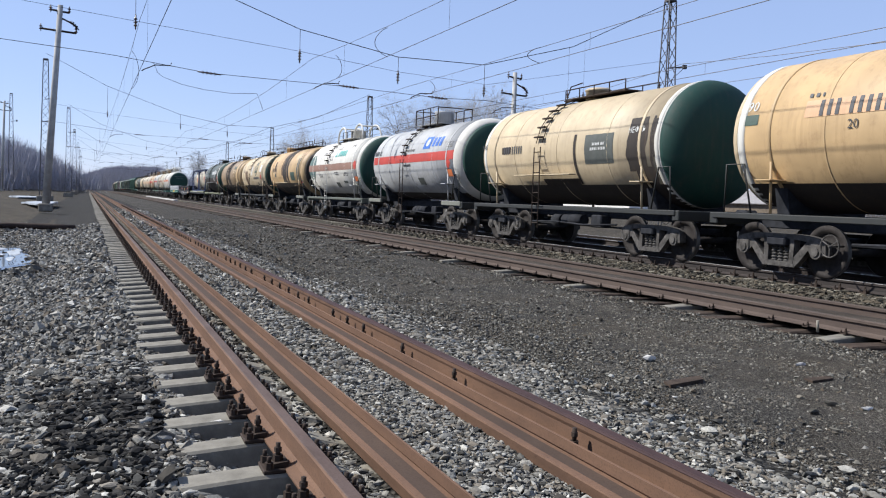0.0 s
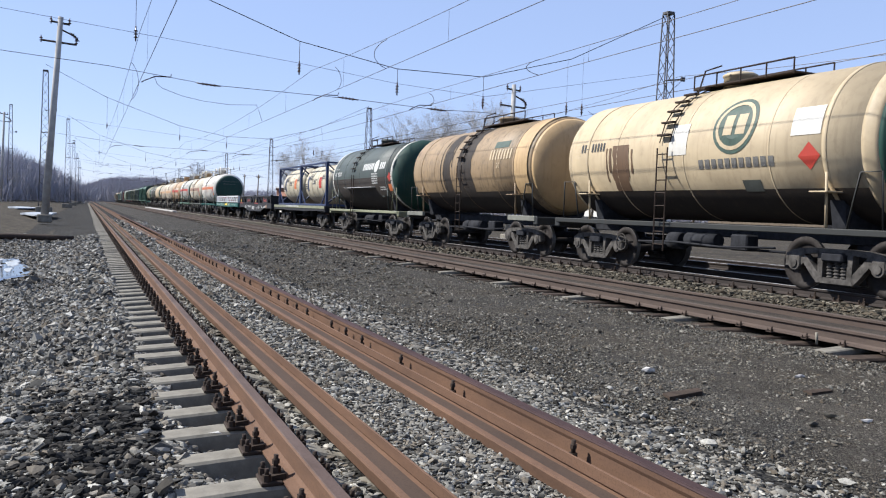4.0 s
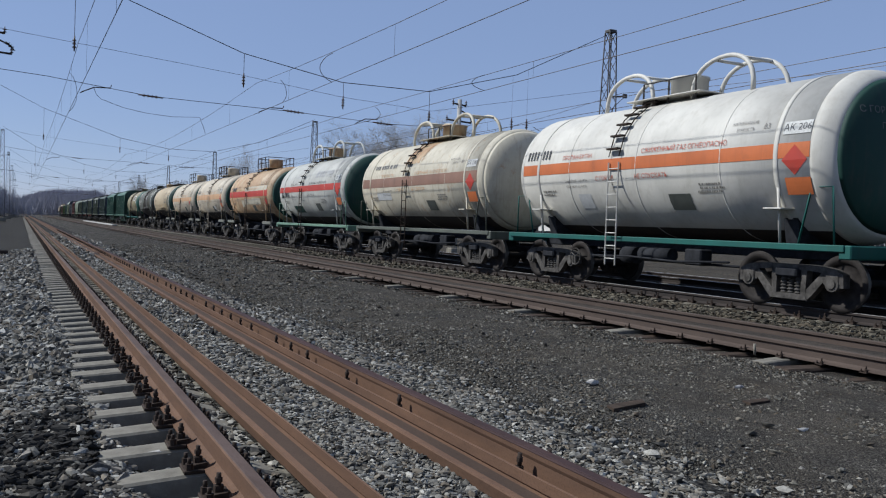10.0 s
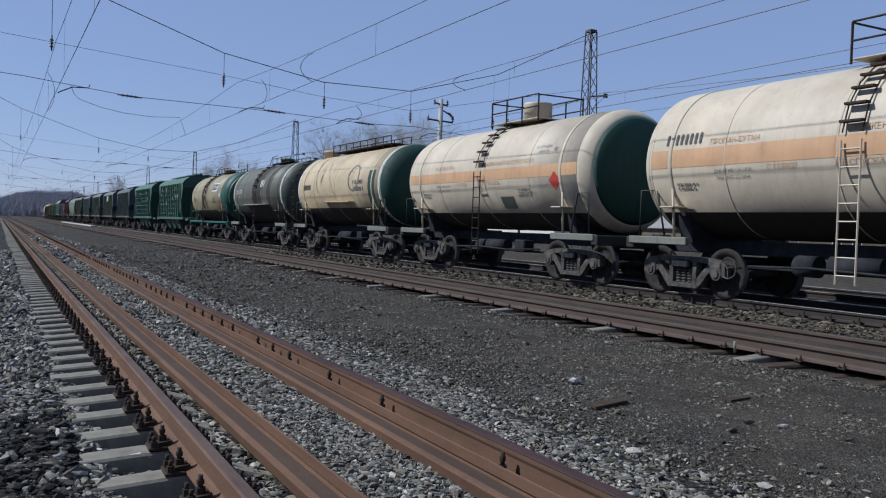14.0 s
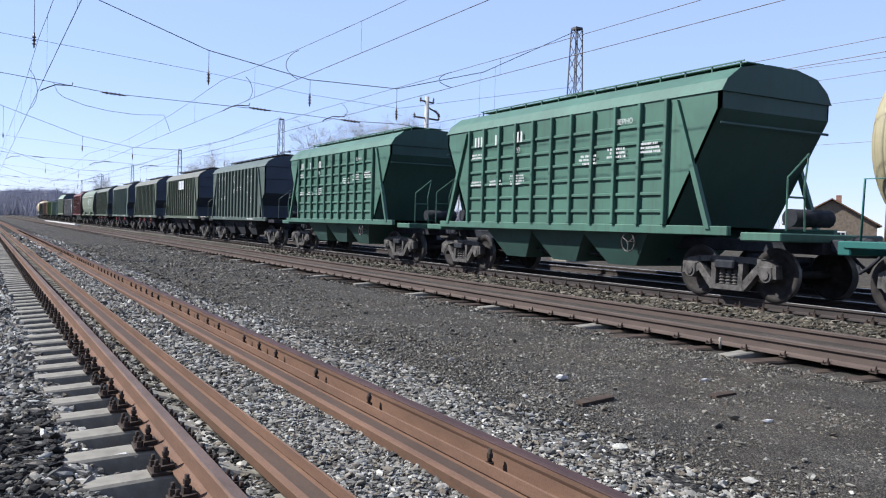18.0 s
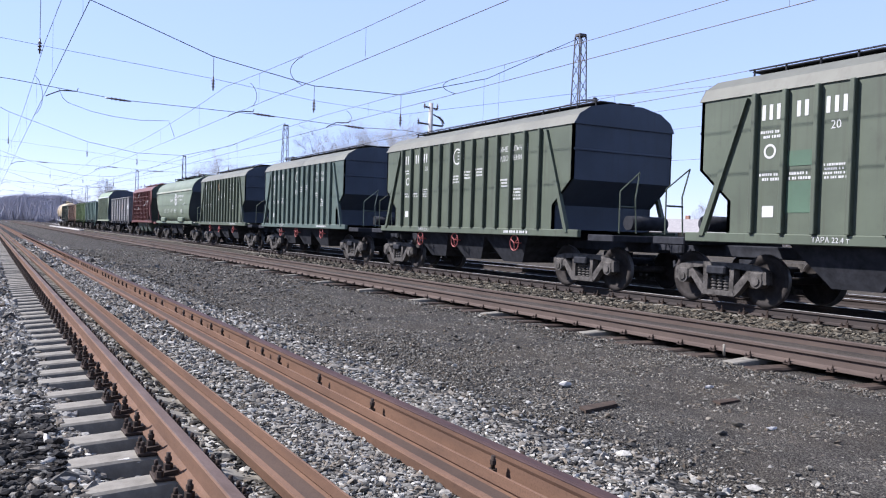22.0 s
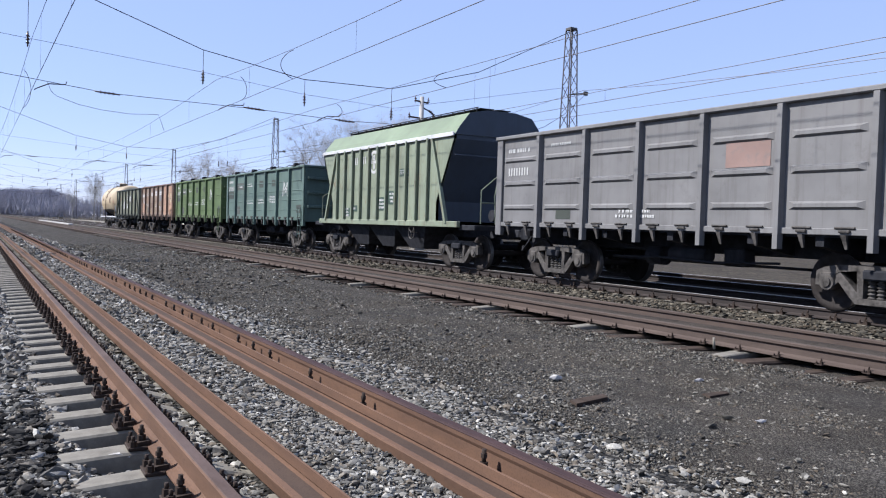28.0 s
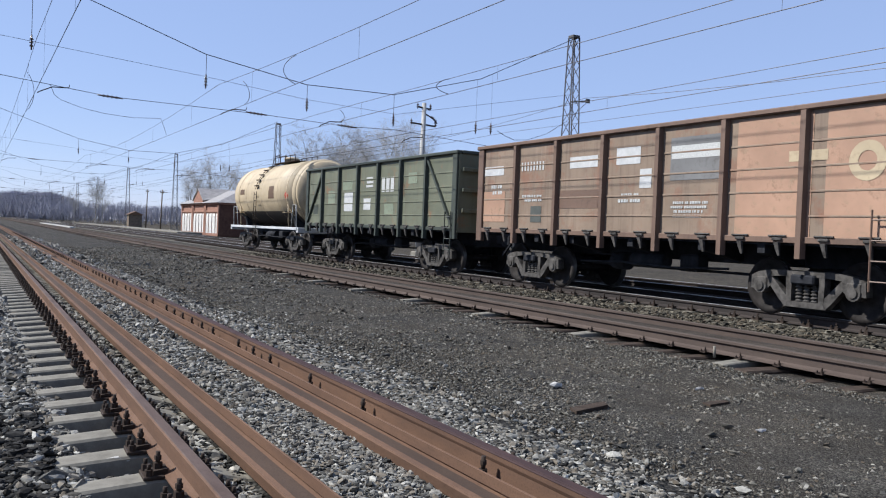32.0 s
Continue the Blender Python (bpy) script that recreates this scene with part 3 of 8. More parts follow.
CONTACT = {1.9: 5.95, 9.0: 5.82, 13.5: 5.74, 17.75: 5.40}
CATENARY = {1.9: 8.0, 9.0: 7.15, 13.5: 6.33, 17.75: 5.79}


def cross_span(y, dz, x0):
    ob = thing("cross_span", "dark steel cross-span ropes carrying the overhead wires", "overhead line", pose(0, y, 0), "cross-spans")
    for name, line, r in (("carrier_rope", CARRY, 0.018), ("upper_fixing_rope", UPFIX, 0.008), ("lower_fixing_rope", LOWFIX, 0.012)):
        b = B()
        pts = [(max(x, x0), 0, z + dz) for x, z in line]
        b.tube(pts, r, 5)
        part(name, b, WIRE, ob)
    for x, za, zb in HANG:
        b = B().cyl((x, 0, za + dz), (x, 0, zb + dz), 0.012 if x < 20 else 0.005, 5)
        part("hanger", b, WIRE, ob)
        b = B()
        insulator(b, (x, 0, zb + 0.32 + dz), (0, 0, 1))
        part("insulator", b, INSUL, ob)
    for x, z in ((4.66, 6.14), (10.7, 6.08), (15.0, 5.93), (26.4, 5.37)):
        b = B()
        insulator(b, (x, 0, z + dz), (1, 0, -0.05), 4, 0.075, 0.16)
        part("insulator", b, INSUL, ob)
    for x in CONTACT:
        z = CONTACT[x] + dz * 0.4
        b = B().tube([(x + 0.1, -0.1, z + 0.04), (x + 0.2, 0, z + 0.12), (x + 0.62, 0, z + 0.33), (x + 1.22, 0, z + 0.36), (x + 1.25, 0, z + 0.48)], 0.022, 6)
        part("registration_arm", b, IRON, ob)
    return ob


for y, dz, x0 in ((36.2, 0, -7.5), (86.6, 0.35, -3.6), (138.3, 0.4, -2.6), (186, 0.4, -2.4), (236, 0.4, -2.2)):
    cross_span(y, dz, x0)

SPANS = [-14.2, 36.2, 86.6, 138.3, 186, 236, 286, 336, 386]
for x in CONTACT:
    ob = thing("overhead_wire", "thin dark contact wire with its sagging carrier wire", "overhead line", group="overhead wires")
    zc = CONTACT[x]
    part("contact_wire", B().cyl((x, SPANS[0], zc), (x, SPANS[-1], zc), 0.010, 5), WIRE, ob)
    line = []
    for ya, yb in zip(SPANS, SPANS[1:]):
        za = CATENARY[x]
        pts = [(x, ya + (yb - ya) * t / 10, za - SAG[x] * 4 * (t / 10) * (1 - t / 10)) for t in range(11)]
        line += pts[:-1]
        if yb < 200:
            for t in (1, 3, 5, 7, 9):
                part("dropper", B().cyl(pts[t], (x, pts[t][1], zc), 0.004, 4), WIRE, ob)
    part("carrier_wire", B().tube(line, 0.009, 5), WIRE, ob)
# jumper loops between carrier and contact wire
for x, y, k in ((1.9, 42.7, 1), (9.0, 32.4, 1), (9.0, 26.2, -1), (13.5, 33.5, 1), (13.5, 24.0, -1)):
    zc, za = CONTACT[x], CATENARY[x] - SAG[x] * 0.7
    b = B().tube([(x + k * 0.34 * math.sin(math.pi * i / 12) ** 0.7, y + 0.25 * math.sin(math.pi * i / 12), za + (zc - za) * i / 12) for i in range(13)], 0.011, 5)
    tagged(part("jumper_cable", b, WIRE, None), "looped jumper cable joining two overhead wires", "cable", "jumper cables")
slack = B().tube([(2.45, 36.2, 6.365), (2.6, 36.2, 6.0), (2.8, 36.2, 5.83), (3.6, 36.2, 5.58), (4.46, 36.2, 5.44), (5.54, 36.2, 5.38), (6.65, 36.2, 5.46), (6.78, 36.2, 5.15), (6.9, 36.2, 4.8)], 0.009, 5)
tagged(part("slack_cable", slack, WIRE, None), "thin slack cable hanging from the cross-span", "cable", "jumper cables")
lead = B().tube([(23.3, 36.2, 6.5), (23.8, 36.2, 6.28), (24.4, 36.2, 6.12), (25.2, 36.2, 6.2), (26.4, 36.2, 6.62), (27.7, 36.2, 7.4), (28.9, 35.9, 8.6)], 0.014, 5)
tagged(part("lead_cable", lead, WIRE, None), "dark lead cable curving up to the mast's bracket", "cable", "jumper cables")
arm = B().tube([(22.6, 36.2, 5.35), (22.9, 36.2, 5.62), (23.5, 36.2, 5.66), (24.1, 36.2, 5.58)], 0.022, 6)
tagged(part("steady_arm", arm, IRON, None), "short bent steady arm on the fixing rope", "overhead line")
# feeder lines on the right-hand masts
for x, z, r in ((28.9, 8.8, 0.016), (28.5, 5.08, 0.012), (27.5, 6.3, 0.012), (24.0, 6.5, 0.012)):
    line = []
    for ya, yb in zip(SPANS, SPANS[1:]):
        line += [(x, ya + (yb - ya) * t / 8, z - (0.7 if x < 28.2 else 1.1 if z > 8 else 0.4) * 4 * (t / 8) * (1 - t / 8) * (0.3 if x < 28 else 1)) for t in range(8)]
    b = B().tube(line, r * 0.75, 5)
    tagged(part("feeder_line", b, WIRE, None), "dark sagging feeder line along the masts", "cable", "feeder lines")


def line_pole(base, top, label):
    ob = thing("line_pole", label, "pole")
    b = B().cyl(base, top, 0.23, 12, 0.15)
    part("shaft", b, POLE, ob)
    base, top = Vector(base), Vector(top)
    d = (top - base).normalized()
    for dz, w in ((0.35, 0.5), (1.5, 0.95)):
        p = top - d * dz
        part("crossarm", B().cyl(p + Vector((-w, 0, 0.05)), p + Vector((w, 0, -0.05)), 0.06, 6), IRON, ob)
        for s in (-1, 1):
            b = B()
            insulator(b, p + Vector((s * w, 0, 0.12)), (0, 0, 1), 2, 0.11, 0.14)
            part("insulator", b, INSUL, ob)
    b = B().tube([top - d * 0.7, top - d * 1.0 + Vector((0.7, 0, 0)), top - d * 1.3 + Vector((1.0, 0, 0.1))], 0.05, 6)
    insulator(b, top - d * 1.1 + Vector((0.85, 0, 0)), (0.5, 0, -0.5), 3, 0.13, 0.15)
    part("switch_gear", b, IRON, ob)
    part("footing", B().cbox(base.x - 0.4, base.x + 0.4, base.y - 0.4, base.y + 0.4, base.z - 0.3, base.z + 0.18, 0.05), CONCRETE, ob)
    return ob


line_pole((-2.25, 55, 0.0), (-1.52, 55, 11.9), "grey concrete pole with insulators, leaning slightly")
line_pole((27.0, 51.5, -0.4), (27.05, 51.5, 10.1), "dark concrete pole with switch gear and insulators")
line_pole((-12.5, 150, 0.2), (-12.1, 150, 14.5), "slim grey pole beside the woods")


# ---------- wagon parts ----------
AXLE = 0.925
SPEED = 13.13
ZT = -0.018


def side_frame_mesh():
    b = B()
    for s in (-1, 1):
        top = [(0, 0.79), (s * 0.42, 0.79), (s * 0.72, 0.775), (s * 0.98, 0.73), (s * 1.13, 0.66), (s * 1.15, 0.42), (s * 1.06, 0.42), (s * 1.04, 0.60), (s * 0.93, 0.645),
               (s * 0.80, 0.60), (s * 0.70, 0.66), (s * 0.45, 0.685), (0, 0.69)]
        b.prism(top, "x", -0.085, 0.085)
        diag = [(s * 0.80, 0.615), (s * 0.70, 0.665), (s * 0.37, 0.33), (s * 0.30, 0.20), (s * 0.40, 0.145), (s * 0.52, 0.26), (s * 0.72, 0.49), (s * 0.79, 0.43), (s * 0.82, 0.46)]
        b.prism(diag, "x", -0.075, 0.075)
        b.prism([(s * 0.27, 0.19), (s * 0.37, 0.19), (s * 0.39, 0.70), (s * 0.27, 0.70)], "x", -0.08, 0.08)
        b.cyl((-0.11, s * AXLE, 0.478), (0.12, s * AXLE, 0.478), 0.135, 14)
        b.cyl((-0.135, s * AXLE, 0.478), (-0.10, s * AXLE, 0.478), 0.085, 10)
        b.cbox(-0.10, 0.10, s * AXLE - 0.14, s * AXLE + 0.14, 0.50, 0.645, 0.02)
    b.prism([(-0.42, 0.15), (0.42, 0.15), (0.36, 0.25), (-0.36, 0.25)], "x", -0.085, 0.085)
    return b


SIDE_ME = fix(side_frame_mesh().mesh("side_frame", BOGIE))
SPRING_ME = fix(B().lathe([(0.25 + 0.30 * i / 20, 0.060 + 0.018 * math.sin(i / 20 * 10 * math.pi)) for i in range(21)], (0, 0, 0), "z", 10).mesh("spring", BOGIE))
BOLSTER_ME = fix(B().cbox(-1.2, 1.2, -0.24, 0.24, 0.55, 0.72, 0.03).box(-0.25, 0.25, -0.25, 0.25, 0.72, 0.86).mesh("bolster", UNDER))
BEAM_ME = fix(B().cbox(-0.95, 0.95, -0.07, 0.07, 0.36, 0.48, 0.02).cbox(-0.80, -0.68, -0.11, 0.11, 0.28, 0.62, 0.02).cbox(0.68, 0.80, -0.11, 0.11, 0.28, 0.62, 0.02).mesh("brake_beam", UNDER))


def wheelset_mesh():
    b = B().cyl((-1.05, 0, 0), (1.05, 0, 0), 0.075, 10)
    for s in (-1, 1):
        prof = [(-0.13, 0.10), (-0.125, 0.16), (-0.055, 0.20), (-0.04, 0.38), (-0.075, 0.405), (-0.075, 0.462), (-0.068, 0.472), (0.02, 0.4785), (0.035, 0.507), (0.06, 0.505), (0.065, 0.40), (0.0, 0.37), (0.0, 0.2), (0.06, 0.16), (0.06, 0.1)]
        b.lathe([(s * (a + 0.79), r) for a, r in prof], (0, 0, 0), "x", 36)
    me = fix(b.mesh("wheelset", WHEEL))
    me.materials.append(TYRE)
    for p in me.polygons:
        c = p.center
        if math.hypot(c.y, c.z) > 0.455 and abs(c.x) < 0.9:
            p.material_index = 1
    return me


WHEELSET_ME = wheelset_mesh()
COUPLER_ME = fix(B().cbox(-0.13, 0.13, -0.62, 0.0, 0.93, 1.17, 0.03).cbox(-0.22, 0.20, -0.80, -0.56, 0.86, 1.22, 0.05).cbox(-0.25, -0.05, -0.92, -0.75, 0.88, 1.2, 0.04)
                 .tube([(0.35, 0, 1.0), (0.36, -0.25, 0.75), (0.3, -0.5, 0.6), (0.2, -0.62, 0.72)], 0.03, 6).mesh("coupler", UNDER))
BW = B()
for i in range(24):
    a, c = 2 * math.pi * i / 24, 2 * math.pi * (i + 1) / 24
    BW.cyl((0, 0.2 * math.cos(a), 0.2 * math.sin(a)), (0, 0.2 * math.cos(c), 0.2 * math.sin(c)), 0.016, 5)
for i in range(3):
    a = 2 * math.pi * i / 3 + 0.5
    BW.cyl((0, 0, 0), (0, 0.2 * math.cos(a), 0.2 * math.sin(a)), 0.014, 5)
BW.cyl((-0.03, 0, 0), (0.35, 0, 0), 0.02, 6)
HANDWHEEL_ME = fix(BW.mesh("brake_wheel", BOGIE))
HANDWHEEL_RED = HANDWHEEL_ME.copy()
HANDWHEEL_RED.materials[0] = plain("red_enamel", (0.20, 0.035, 0.03), 0.6)
WAGONS, WHEELS = [], []


def running_gear(w, pivot, half):
    """Two bogies, couplers and brake gear under a wagon whose frame ends at +-half."""
    for s in (-1, 1):
        bg = new("bogie")
        bg.parent = w
        bg.matrix_basis = pose(0, s * pivot / 2, 0)
        bg["label"] = "dusty two-axle bogie with coil springs"
        for t in (-1, 1):
            part("side_frame", SIDE_ME, None, bg, at=pose(t * 1.018, 0, 0, 0, 0, 0 if t < 0 else 180))
            for y in (-0.155, 0.0, 0.155):
                part("spring", SPRING_ME, None, bg, at=pose(t * 1.018, y, 0))
            wh = part("wheelset", WHEELSET_ME, None, bg)
            wh.matrix_parent_inverse = Matrix.Translation((0, t * AXLE, 0.4785))
            WHEELS.append(wh)
            part("brake_beam", BEAM_ME, None, bg, at=pose(0, t * 0.42, 0))
        part("bolster", BOLSTER_ME, None, bg)
        part("coupler", COUPLER_ME, None, w, at=pose(0, s * half, 0, 0, 0, 0 if s < 0 else 180))
    b = B().cyl((-0.75, -0.4, 0.78), (-0.75, 0.6, 0.78), 0.16, 12)
    part("air_reservoir", b, UNDER, w)
    b = B().cyl((-0.55, 1.0, 0.72), (-0.55, 1.45, 0.72), 0.2, 14).tube([(-0.9, -2.2, 0.72), (-0.9, -0.6, 0.66), (-0.9, 0.9, 0.70), (-0.9, 2.3, 0.66)], 0.025, 6)
    b.cyl((-0.3, -2.8, 0.62), (-0.3, 2.8, 0.62), 0.03, 6).cbox(-0.8, -0.45, -1.3, -0.8, 0.6, 0.95, 0.03)
    part("brake_gear", b, UNDER, w)


def wagon(name, label, b0, b1):
    w = thing(name, label, "freight wagon", pose(X3, (b0 + b1) / 2, ZT), "wagons of the freight train")
    WAGONS.append((w, (b0 + b1) / 2))
    return w


def wall_pose(x, y, z, phi=0.0):
    """A pose for lettering on the side that faces the near tracks; phi tilts it back."""
    s, c = math.sin(phi), math.cos(phi)
    return Matrix(((0, s, -c, x), (-1, 0, 0, y), (0, c, s, z), (0, 0, 0, 1)))


def bars(n, size, mat, parent, m, gap=0.3, wide=0.55):
    """Plain bars in the place of a running number or of small print."""
    b = B()
    w = size * wide
    full = n * w + (n - 1) * w * gap
    for i in range(n):
        x = -full / 2 + i * w * (1 + gap)
        b.add([(x, -size / 2, 0), (x + w, -size / 2, 0), (x + w, size / 2, 0), (x, size / 2, 0)], [(0, 1, 2, 3)])
    return part("lettering", b, mat, parent, at=m)


def smallprint(rows, width, size, mat, parent, m, seed=1):
    r = random.Random(seed)
    b = B()
    for i in range(rows):
        y = -i * size * 1.7
        x = -width / 2 + r.uniform(0, 0.25) * width
        end = width / 2 - r.uniform(0, 0.25) * width
        while x < end:
            w = r.uniform(1.2, 4.0) * size
            w = min(w, end - x)
            b.add([(x, y - size / 2, 0), (x + w, y - size / 2, 0), (x + w, y + size / 2, 0), (x, y + size / 2, 0)], [(0, 1, 2, 3)])
            x += w + size * 0.6
    return part("lettering", b, mat, parent, at=m)


INK_W = plain("white_lettering", (0.42, 0.42, 0.40), 0.6, 0, 0.35, 30, 0.0)
INK_K = plain("black_lettering", (0.03, 0.03, 0.032), 0.6, 0, 0.3, 30, 0.0)
INK_Y = plain("yellow_sign_paint", (0.80, 0.55, 0.03), 0.5, 0, 0.15, 20, 0.0)
RED = painted("red_paint", (0.361, 0.0397, 0.0253), amount=0.25, streak=0.2)
ORANGE = painted("orange_stripe_paint", (0.447, 0.122, 0.0361), amount=0.25, streak=0.25)
SALMON = painted("faded_stripe_paint", (0.476, 0.289, 0.158), amount=0.25, streak=0.2)
BROWN = painted("brown_stripe_paint", (0.216, 0.122, 0.0866), amount=0.3, streak=0.2)
GREEN_END = painted("green_tank_end", (0.0055, 0.036, 0.027), amount=0.3, streak=0.3, rough=0.7)
GREEN_BRIGHT = painted("fresh_green_tank_end", (0.011, 0.066, 0.048), amount=0.3, streak=0.3)
WHITE_P = painted("white_tank_paint", (0.50, 0.48, 0.43), (0.24, 0.20, 0.15), 0.3, 0.28)
GREYW = painted("greyed_white_paint", (0.39, 0.385, 0.35), (0.2, 0.17, 0.13), 0.3, 0.3)
IVORY = painted("ivory_tank_paint", (0.45, 0.39, 0.30), (0.26, 0.19, 0.12), 0.35, 0.35)
OFFWHITE = painted("greyed_cream_paint", (0.46, 0.42, 0.33), (0.17, 0.13, 0.085), 0.4, 0.5, 0.2, (0.30, 0.17, 0.08))
RUSTY = painted("rust_stained_cream", (0.42, 0.315, 0.195), (0.20, 0.095, 0.04), 0.5, 0.75, 0.75, (0.27, 0.12, 0.045))
CREAM = painted("cream_tank_paint", (0.42, 0.335, 0.215), (0.16, 0.11, 0.065), 0.35, 0.35)
TAN = painted("ochre_tank_paint", (0.40, 0.275, 0.14), (0.14, 0.08, 0.04), 0.4, 0.4)
TAN_D = painted("sooty_ochre_paint", (0.246, 0.173, 0.0977), (0.0289, 0.0216, 0.0158), 0.7, 0.8)
GREYT = painted("light_grey_tank_paint", (0.33, 0.33, 0.325), (0.10, 0.085, 0.07), 0.35, 0.4)
DARKG = painted("dark_green_grey_paint", (0.043, 0.056, 0.050), (0.0216, 0.0202, 0.018), 0.5, 0.5)
OLIVET = painted("streaked_olive_grey_paint", (0.088, 0.094, 0.074), (0.036, 0.03, 0.025), 0.6, 0.7, 0.35, (0.105, 0.068, 0.038))
YELLOWT = painted("pale_yellow_tank_paint", (0.25, 0.22, 0.13), (0.07, 0.055, 0.04), 0.5, 0.75)
# black of oil spills, also the painted shade of the tank bellies
SOOT_SHADE = painted("oil_stain_and_shade", (0.024, 0.018, 0.014), (0.06, 0.038, 0.022), 0.4, 0.5, rough=0.75)
OIL_B = painted("brown_oil_wash", (0.11, 0.065, 0.036), (0.05, 0.032, 0.02), 0.5, 0.6, rough=0.7)
BLACKP = plain("black_stencil_panel", (0.055, 0.06, 0.052), 0.7, 0, 0.3, 4, 0.05)
STEELG = painted("grey_green_frame_paint", (0.0898, 0.0977, 0.0794), (0.0361, 0.0289, 0.0216), 0.5, 0.5)
BOARD_F = painted("pale_grey_frame_paint", (0.15, 0.15, 0.125), (0.06, 0.05, 0.04), 0.45, 0.5)
OLIVE_F = painted("pale_olive_frame_paint", (0.19, 0.195, 0.125), (0.07, 0.055, 0.04), 0.45, 0.5)
PALEG_F = painted("pale_green_frame_paint", (0.135, 0.225, 0.165), (0.06, 0.055, 0.045), 0.4, 0.45)


DARK_FRAME = painted("black_frame_paint", (0.022, 0.023, 0.021), (0.03, 0.025, 0.02), 0.5, 0.4)


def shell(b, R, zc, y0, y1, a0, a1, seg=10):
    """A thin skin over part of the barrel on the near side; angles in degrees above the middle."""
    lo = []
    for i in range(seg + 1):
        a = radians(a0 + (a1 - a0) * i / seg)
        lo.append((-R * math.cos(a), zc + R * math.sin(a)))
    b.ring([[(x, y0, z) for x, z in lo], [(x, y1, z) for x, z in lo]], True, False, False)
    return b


def ladder(b, pts, w, n, r=0.018):
    """Two stringers along pts with n rungs; rungs run along y."""
    for s in (-1, 1):
        b.tube([(x, y + s * w / 2, z) for x, y, z in pts], r, 5)
    seg = [(Vector(a), Vector(c)) for a, c in zip(pts, pts[1:])]
    tot = sum((c - a).length for a, c in seg)
    for i in range(n):
        d = tot * (i + 0.5) / n
        for a, c in seg:
            L = (c - a).length
            if d <= L:
                p = a + (c - a) * d / L
                b.cyl(p + Vector((0, -w / 2, 0)), p + Vector((0, w / 2, 0)), r * 0.8, 5)
                break
            d -= L


def tank_wagon(b0, b1, label, body, front, rear=None, R=1.52, zc=2.74, frame="sill", ring=None, stripe=None, stripe_z=0.0, stripe_h=0.34, top="rails", frame_mat=None, ladder_y=0.0, shoulder=None, belly=40, pale=None):
    w = wagon("tank_wagon", label, b0, b1)
    L = b1 - b0
    half = L / 2 - 0.62
    lb = L / 2 - 0.66                     # half length of the vessel
    hd = 0.66
    rear = rear or body
    part("barrel", B().lathe([(-lb + hd, R), (-lb / 3, R), (lb / 3, R), (lb - hd, R)], (0, 0, zc), "y", 56), body, w)
    for s, mat, edge in ((-1, front, shoulder or ring or body), (1, rear, ring or rear)):
        prof = []
        for i in range(16):
            a = i / 15 * math.pi / 2
            prof.append((s * (lb - hd + hd * math.sin(a)), max(0.02, R * (math.cos(a) ** 0.66))))
        k = 2 if ring or s > 0 else 7 if shoulder else 5
        part("head_shoulder", B().lathe(prof[:k], (0, 0, zc), "y", 56), edge, w)
        part("end_head", B().lathe(prof[k - 1:], (0, 0, zc), "y", 56), mat, w, "" if mat is body else "end painted another colour")
    for t in (-1, 1) if ring else ():
        part("end_ring", B().lathe([(t * (lb - hd + 0.02), R + 0.004), (t * (lb - hd - 0.13), R + 0.004)], (0, 0, zc), "y", 56), ring, w, "painted ring round the tank's end")
    # black skin below: oil on oil tanks, painted shade on gas tanks
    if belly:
        part("belly", shell(B(), R + 0.003, zc, -lb + hd, lb - hd, -belly, belly - 180, 24), SOOT_SHADE, w, "underside black with spilled oil and painted-in shade")
    for y in (-lb / 2.1, 0.0, lb / 2.1):
        part("weld_seam", B().lathe([(y - 0.02, R + 0.003), (y, R + 0.009), (y + 0.02, R + 0.003)], (0, 0, zc), "y", 56), body, w)
    pv = 7.68
    for s in (-1, 1):
        y = s * pv / 2
        part("strap", B().lathe([(y - 0.05, R + 0.004), (y - 0.045, R + 0.016), (y + 0.045, R + 0.016), (y + 0.05, R + 0.004)], (0, 0, zc), "y", 56), body, w)
        part("saddle", B().prism([(-1.0, 1.08), (1.0, 1.08), (1.12, zc - R * 0.70), (0.8, zc - R * 0.86), (0, zc - R), (-0.8, zc - R * 0.86), (-1.12, zc - R * 0.70)], "y", y - 0.16, y + 0.16), UNDER, w)
        part("bracket", B().cyl((-1.36, y, 1.12), (-R * 0.93, y, zc - R * 0.37), 0.03, 6).cbox(-1.62, -1.2, y - 0.2, y + 0.2, zc - R * 0.62, zc - R * 0.60, 0.008), body, w)
    fm = frame_mat or (STEELG if top == "arcs" else DARK_FRAME)
    boards = frame_mat or BOARD_F
    part("centre_sill", B().cbox(-0.32, 0.32, -half, half, 0.86, 1.14, 0.02), UNDER, w)
    for s in (-1, 1):
        part("end_beam", B().cbox(-1.48, 1.48, s * half - 0.12, s * half + 0.12, 0.92, 1.16, 0.02), fm, w)
        if frame == "side":
            part("side_beam", B().cbox(s * 1.46 - 0.05, s * 1.46 + 0.05, -half, half, 1.04, 1.16, 0.015), fm, w)
        else:
            for t in (-1, 1):
                part("end_platform", B().cbox(s * 1.46 - 0.05, s * 1.46 + 0.05, t * half - t * 1.7 if t > 0 else -half, half if t > 0 else -half + 1.7, 1.02, 1.18, 0.015), boards, w)
        part("grab_rail", B().tube([(-1.42, s * (half - 0.25), 1.14), (-1.45, s * (half - 0.3), 2.15), (-1.42, s * (half - 0.75), 2.15), (-1.40, s * (half - 1.0), 1.14)], 0.02, 6), fm, w)
    # side ladder up to the hatch
    b = B()
